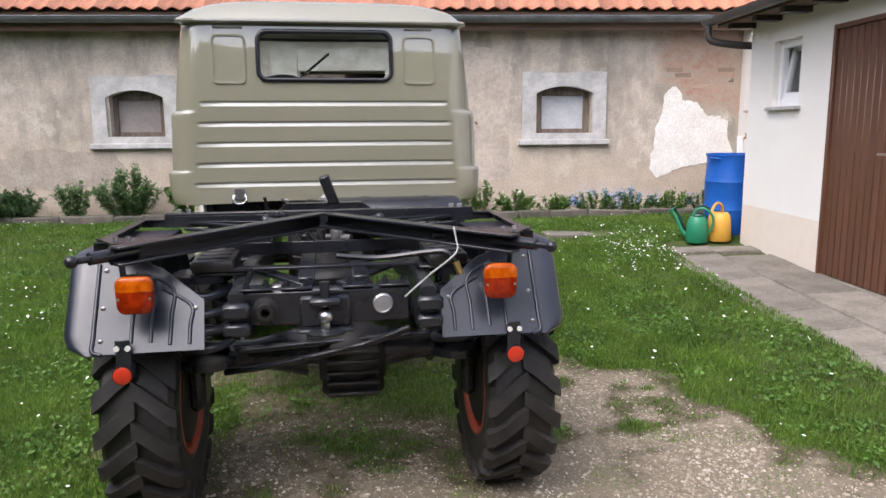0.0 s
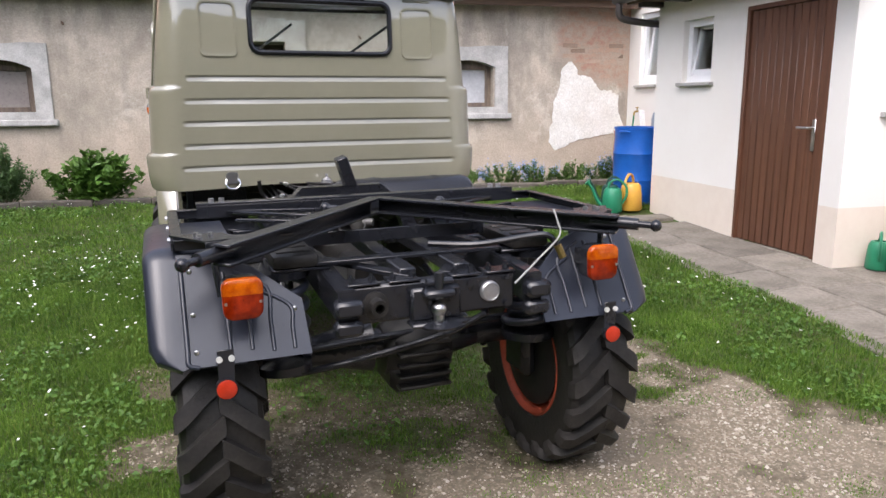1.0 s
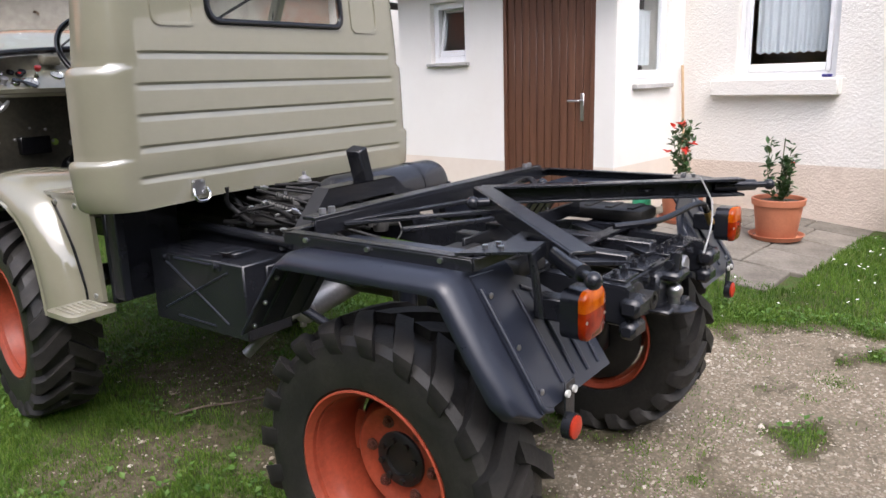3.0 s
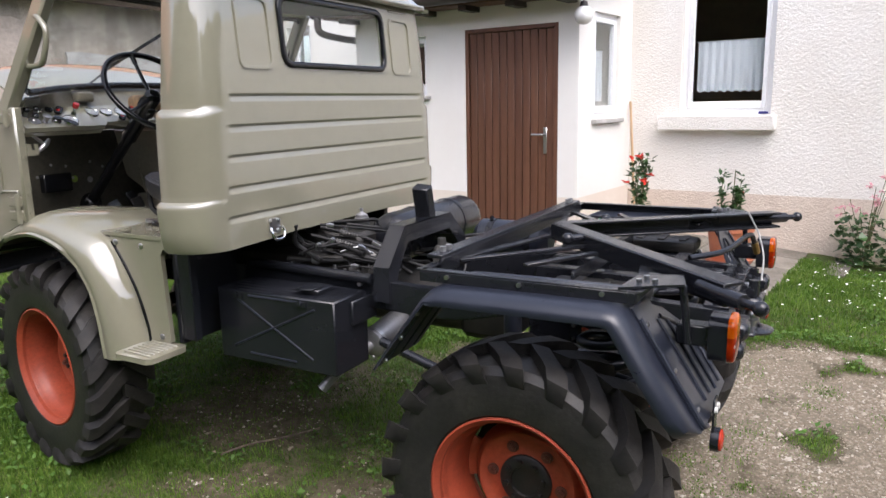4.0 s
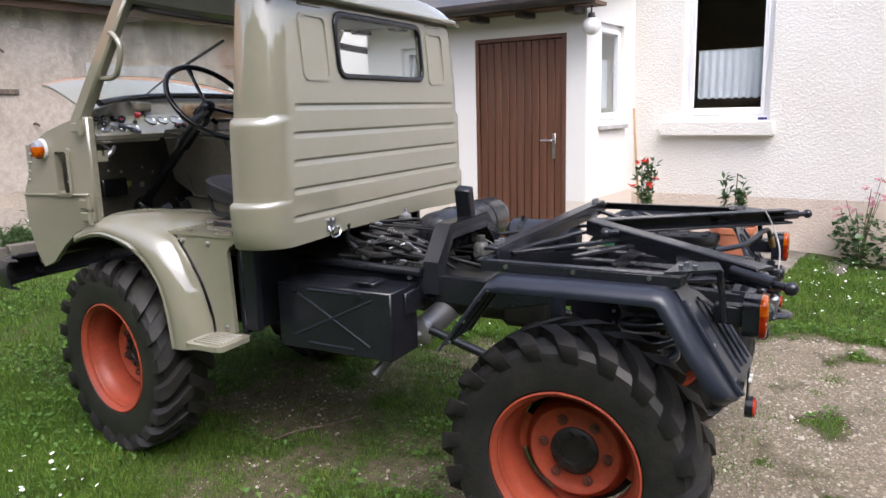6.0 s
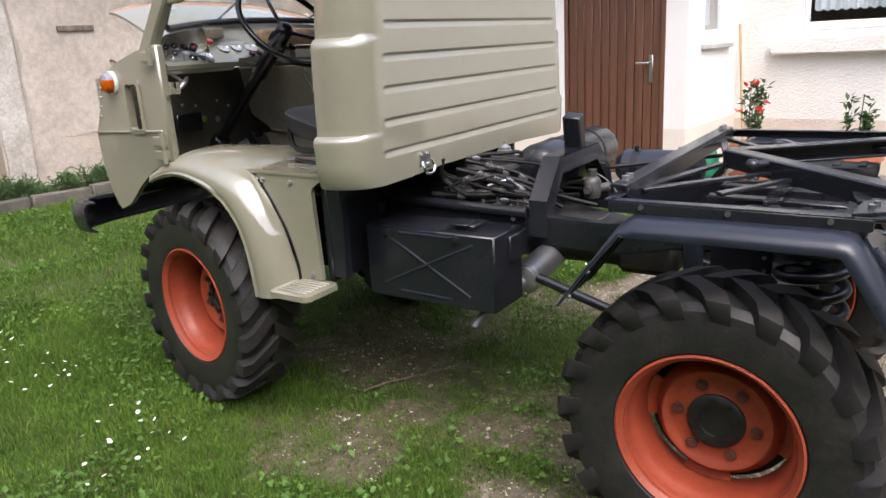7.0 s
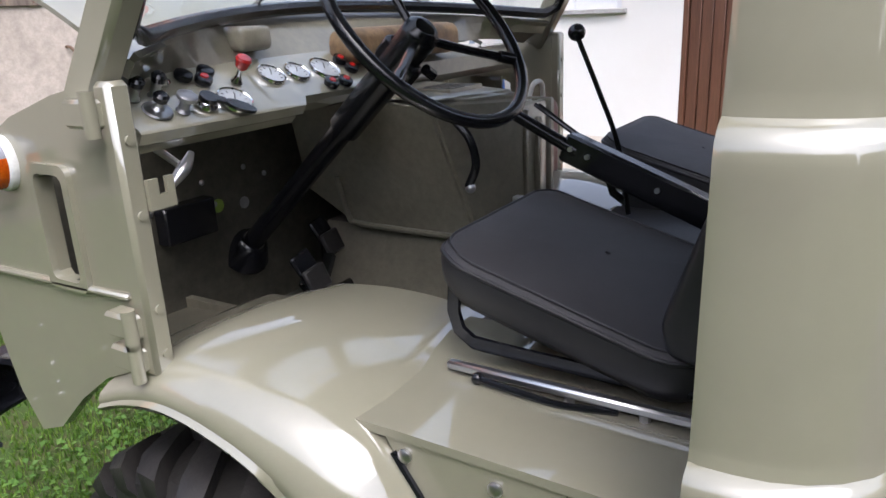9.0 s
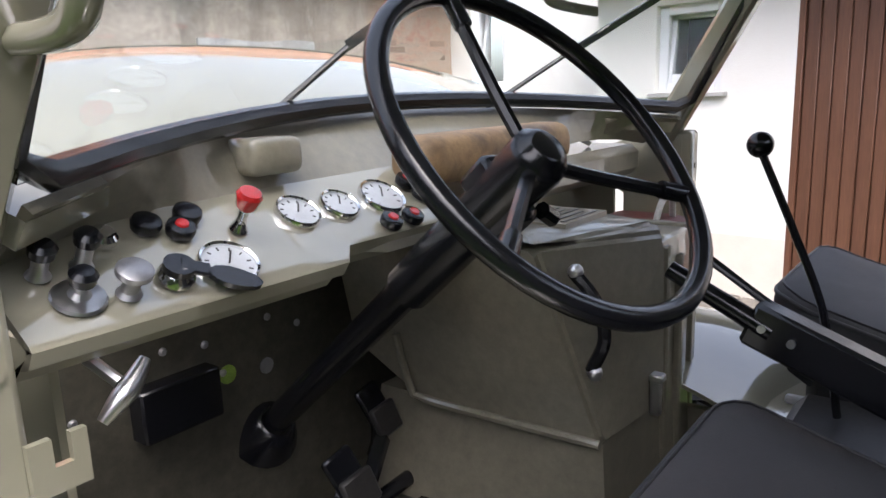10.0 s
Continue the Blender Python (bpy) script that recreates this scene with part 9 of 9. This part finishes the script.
hose(bm, [(-0.42, 1.66, 0.04), (-0.3, 1.6, 0.05), (-0.15, 1.5, 0.045), (0.0, 1.4, 0.05)], 0.005, 6, 4)
part("stick", bm, M_OLDWOOD, twig)

# bared bricks of the barn wall
bmsh = bmesh.new()
box(bmsh, -0.118, 0.118, -0.012, 0.02, -0.031, 0.031, 0.005)
brick = mesh_of("brick", bmsh, M_BRICK)
rnd = random.Random(12)
for r in range(8):
    z = 1.96 + 0.073 * r
    for k in range(6):
        u = 3.72 + 0.25 * k + (0.125 if r % 2 else 0)
        if u > 4.93:
            continue
        n1 = noise.noise(Vector((u * 2.1, z * 2.4, 5)))
        inside = ease((u - 3.55) / 0.5) * ease((z - 1.6) / 0.35) + 0.6 * n1
        if inside < 1.02 or rnd.random() < 0.2:
            continue
        part("brick", brick, None, barn, at=pose(u + rnd.uniform(-0.006, 0.006), BV + 0.009 + rnd.uniform(-0.003, 0.005), z, rnd.uniform(-2, 2), rnd.uniform(-1.5, 1.5), rnd.uniform(-1.5, 1.5)))
# small rings and irons in the barn wall
for u, z in ((-2.62, 2.52), (1.28, 1.62), (1.0, 2.4)):
    iron = thing("wall_iron", "small rusty iron stub in the barn wall", "iron hook", HOUSE @ pose(u, BV, z))
    bm = bmesh.new()
    hose(bm, [(0, 0.02, 0), (0, -0.06, 0), (0.02, -0.08, -0.03)], 0.012, 6, 4)
    part("stub", bm, M_EAVE, iron)

# ---- grass, weeds, daisies and gravel ----
rng = np.random.default_rng(17)


def lawn_points(n, x0, x1, y0, y1, power=1.0):
    x, y = rng.uniform(x0, x1, n), rng.uniform(y0, y1, n)
    u, v = uv_of(x, y)
    g = gravelly(x, y)
    keep = rng.uniform(0, 1, n) < ease((1 - g) * 1.15 - 0.15) ** (1.6 * power)
    keep &= ~paved(x, y, -0.02 if power < 1.5 else 0.0) & (v < 7.2) & (u < 5.0) & ~((u > 3.98) & (v > 1.9) & (v < 4.7)) & ~((u > 4.95) & (v < 0))
    keep &= ~((np.abs(u - 2.33) < 0.42) & (np.abs(v - 5.37) < 0.16))
    for hx, hy in hubs:
        keep &= ~((np.abs(x - hx - 0.02) < 0.15) & (np.abs(y - hy) < 0.13))
    return x[keep], y[keep]


def blades(x, y, hmin, hmax, w):
    n = len(x)
    z = ground_z(x, y)
    tall = 0.55 * vnoise(1.7 * x, 1.7 * y, 11) + 0.45 * vnoise(6 * x, 6 * y, 12)
    h = (hmin + (hmax - hmin) * tall) * rng.uniform(0.55, 1.25, n)
    u, v = uv_of(x, y)
    h *= 0.72 * (1 - 0.5 * ease(gravelly(x, y) * 2.5))
    a = rng.uniform(0, math.tau, n)
    b = a + rng.normal(math.pi / 2, 0.5, n)
    lean = h * rng.uniform(0.15, 0.9, n)
    dx, dy = np.cos(a) * lean, np.sin(a) * lean
    wx, wy = np.cos(b) * w * rng.uniform(0.6, 1.3, n), np.sin(b) * w * rng.uniform(0.6, 1.3, n)
    p0 = np.stack([x - wx, y - wy, z - 0.01], 1)
    p1 = np.stack([x + wx, y + wy, z - 0.01], 1)
    m0 = np.stack([x + dx * 0.35 - wx * 0.8, y + dy * 0.35 - wy * 0.8, z + h * 0.6], 1)
    m1 = np.stack([x + dx * 0.35 + wx * 0.8, y + dy * 0.35 + wy * 0.8, z + h * 0.6], 1)
    tp = np.stack([x + dx, y + dy, z + h * 0.95], 1)
    V = np.stack([p0, p1, m0, m1, tp], 1).reshape(-1, 3)
    k = np.arange(n) * 5
    F = np.concatenate([np.stack([k, k + 1, k + 3], 1), np.stack([k, k + 3, k + 2], 1), np.stack([k + 2, k + 3, k + 4], 1)])
    return V, F


parts_v, parts_f, base = [], [], 0
for n, area, hh, w in ((330000, (-4.6, -0.5, -2.4, 4.2), (0.025, 0.075), 0.0021), (150000, (1.2, 5.2, -2.0, 4.6), (0.025, 0.085), 0.0025),
                       (130000, (-6.5, 5.2, 3.6, 7.2), (0.03, 0.085), 0.003), (140000, (-1.3, 2.6, -2.2, 3.6), (0.02, 0.06), 0.0022), (60000, (-9, -4.5, -3, 7.1), (0.03, 0.09), 0.004), (40000, (-4.6, -1.0, -5.0, -2.3), (0.03, 0.08), 0.004), (30000, (2.6, 5.2, -5.0, -1.9), (0.03, 0.08), 0.004), (70000, (-9.2, -4.5, -9.5, -2.9), (0.03, 0.09), 0.006), (40000, (-4.6, 6.0, -9.8, -4.9), (0.03, 0.09), 0.006)):
    x, y = lawn_points(n, *area)
    V, F = blades(x, y, *hh, w)
    parts_v.append(V)
    parts_f.append(F + base)
    base += len(V)
grass = soup("grass", np.concatenate(parts_v), np.concatenate(parts_f), M_GRASS)
tagged(grass, "short green lawn grass with longer tufts", "grass", kind="stuff")

x, y = lawn_points(95000, -6, 5.2, -2.2, 7.1, 1.3)
c = vnoise(2.4 * x, 2.4 * y, 21)
sel = rng.uniform(0, 1, len(x)) < ease((c - 0.45) / 0.3)
x, y = x[sel], y[sel]
V, F = leaf_soup(len(x), lambda r, n: np.stack([x, y, ground_z(x, y) + 0.008 + r.uniform(0, 0.04, n)], 1), 0.029, 23, lift=0.25, slim=0.8)
tagged(soup("clover", V, F, M_WEED), "clover and other flat weeds in the lawn", "weeds", kind="stuff")

# tufts standing in the gravel
tx, ty = [], []
for k in range(75):
    cx, cy = rng.uniform(-1.2, 2.2), rng.uniform(-2.2, 1.6)
    m = int(rng.uniform(60, 260))
    r = rng.uniform(0.03, 0.11)
    tx.append(cx + rng.normal(0, r, m))
    ty.append(cy + rng.normal(0, r * 0.8, m))
V, F = blades(np.concatenate(tx), np.concatenate(ty), 0.02, 0.05, 0.0022)
tagged(soup("grass_tufts", V, F, M_GRASS), "thin grass tufts growing through the gravel", "grass", kind="stuff")

# daisies in drifts
dx_, dy_ = lawn_points(26000, -6.2, 5.0, -1.5, 7.0, 3.0)
c = 0.6 * vnoise(0.9 * dx_, 0.9 * dy_, 31) + 0.4 * vnoise(2.6 * dx_, 2.6 * dy_, 32)
u, v = uv_of(dx_, dy_)
drift = np.exp(-(((u - 2.75) / 0.4) ** 2 + ((v - 4.4) / 0.8) ** 2)) + 0.55 * np.exp(-(((u - 4.2) / 0.7) ** 2 + ((v + 0.9) / 0.6) ** 2)) + (0.28 * ease((c - 0.46) / 0.12) + 0.045) * (dx_ < -1.0) + 0.035 * (dx_ > 1.5)
sel = rng.uniform(0, 1, len(dx_)) < 0.75 * drift
dx_, dy_ = dx_[sel], dy_[sel]
n = len(dx_)
dz = ground_z(dx_, dy_) + rng.uniform(0.045, 0.08, n)
rr = rng.uniform(0.006, 0.0115, n)
tx_, ty_ = rng.normal(0, 0.35, n), rng.normal(0, 0.35, n)
V, F = [], []
ang = np.arange(8) * math.tau / 8
ring = np.stack([dx_[:, None] + rr[:, None] * np.cos(ang), dy_[:, None] + rr[:, None] * np.sin(ang), dz[:, None] + rr[:, None] * (np.cos(ang) * tx_[:, None] + np.sin(ang) * ty_[:, None])], 2)
mid = np.stack([dx_, dy_, dz - 0.002], 1)[:, None, :]
V = np.concatenate([mid, ring], 1).reshape(-1, 3)
b = (np.arange(n) * 9)[:, None]
j = np.arange(8)[None, :]
F = np.stack([np.broadcast_to(b, (n, 8)), b + 1 + j, b + 1 + (j + 1) % 8], 2).reshape(-1, 3)
tagged(soup("daisies", V, F, M_DAISY), "white daisies scattered through the lawn", "daisies", kind="stuff")
k = np.arange(n)
sv = np.stack([np.stack([dx_ - 0.001, dy_, dz - 0.09], 1), np.stack([dx_ + 0.001, dy_, dz - 0.09], 1), np.stack([dx_, dy_, dz - 0.001], 1)], 1).reshape(-1, 3)
tagged(soup("daisy_stalks", sv, np.stack([k * 3, k * 3 + 1, k * 3 + 2], 1), M_STALK), "thin daisy stalks in the lawn", "daisies", kind="stuff")

# gravel stones
n = 130000
px, py = rng.uniform(-2.0, 2.9, n), rng.uniform(-2.6, 2.8, n)
sel = rng.uniform(0, 1, n) < gravelly(px, py) ** 2.2 * (0.35 + 0.9 * vnoise(3 * px, 3 * py, 41))
px, py = px[sel], py[sel]
n = len(px)
s = np.clip(rng.lognormal(math.log(0.0056), 0.45, n), 0.003, 0.02)
th = rng.uniform(0, math.tau, n)
pz = ground_z(px, py) + s * 0.15
octa = np.array([(1, 0, 0), (0, 1, 0), (-1, 0, 0), (0, -1, 0), (0.25, 0.2, 0.75), (-0.2, -0.1, -0.6), (-0.35, 0.25, 0.68)])
jit = rng.uniform(0.65, 1.25, (n, 7, 1))
O = octa[None] * jit
ct, st_ = np.cos(th)[:, None], np.sin(th)[:, None]
V = np.stack([px[:, None] + s[:, None] * (O[..., 0] * ct - 0.75 * O[..., 1] * st_), py[:, None] + s[:, None] * (O[..., 0] * st_ + 0.75 * O[..., 1] * ct), pz[:, None] + s[:, None] * 0.8 * O[..., 2]], 2).reshape(-1, 3)
tri = np.array([(0, 1, 4), (1, 6, 4), (1, 2, 6), (2, 3, 6), (3, 4, 6), (3, 0, 4), (1, 0, 5), (2, 1, 5), (3, 2, 5), (0, 3, 5)])
F = (np.arange(n) * 7)[:, None, None] + tri[None]
tagged(soup("gravel", V, F.reshape(-1, 3), M_PEBBLE), "pale crushed gravel stones on the drive", "gravel", kind="stuff")
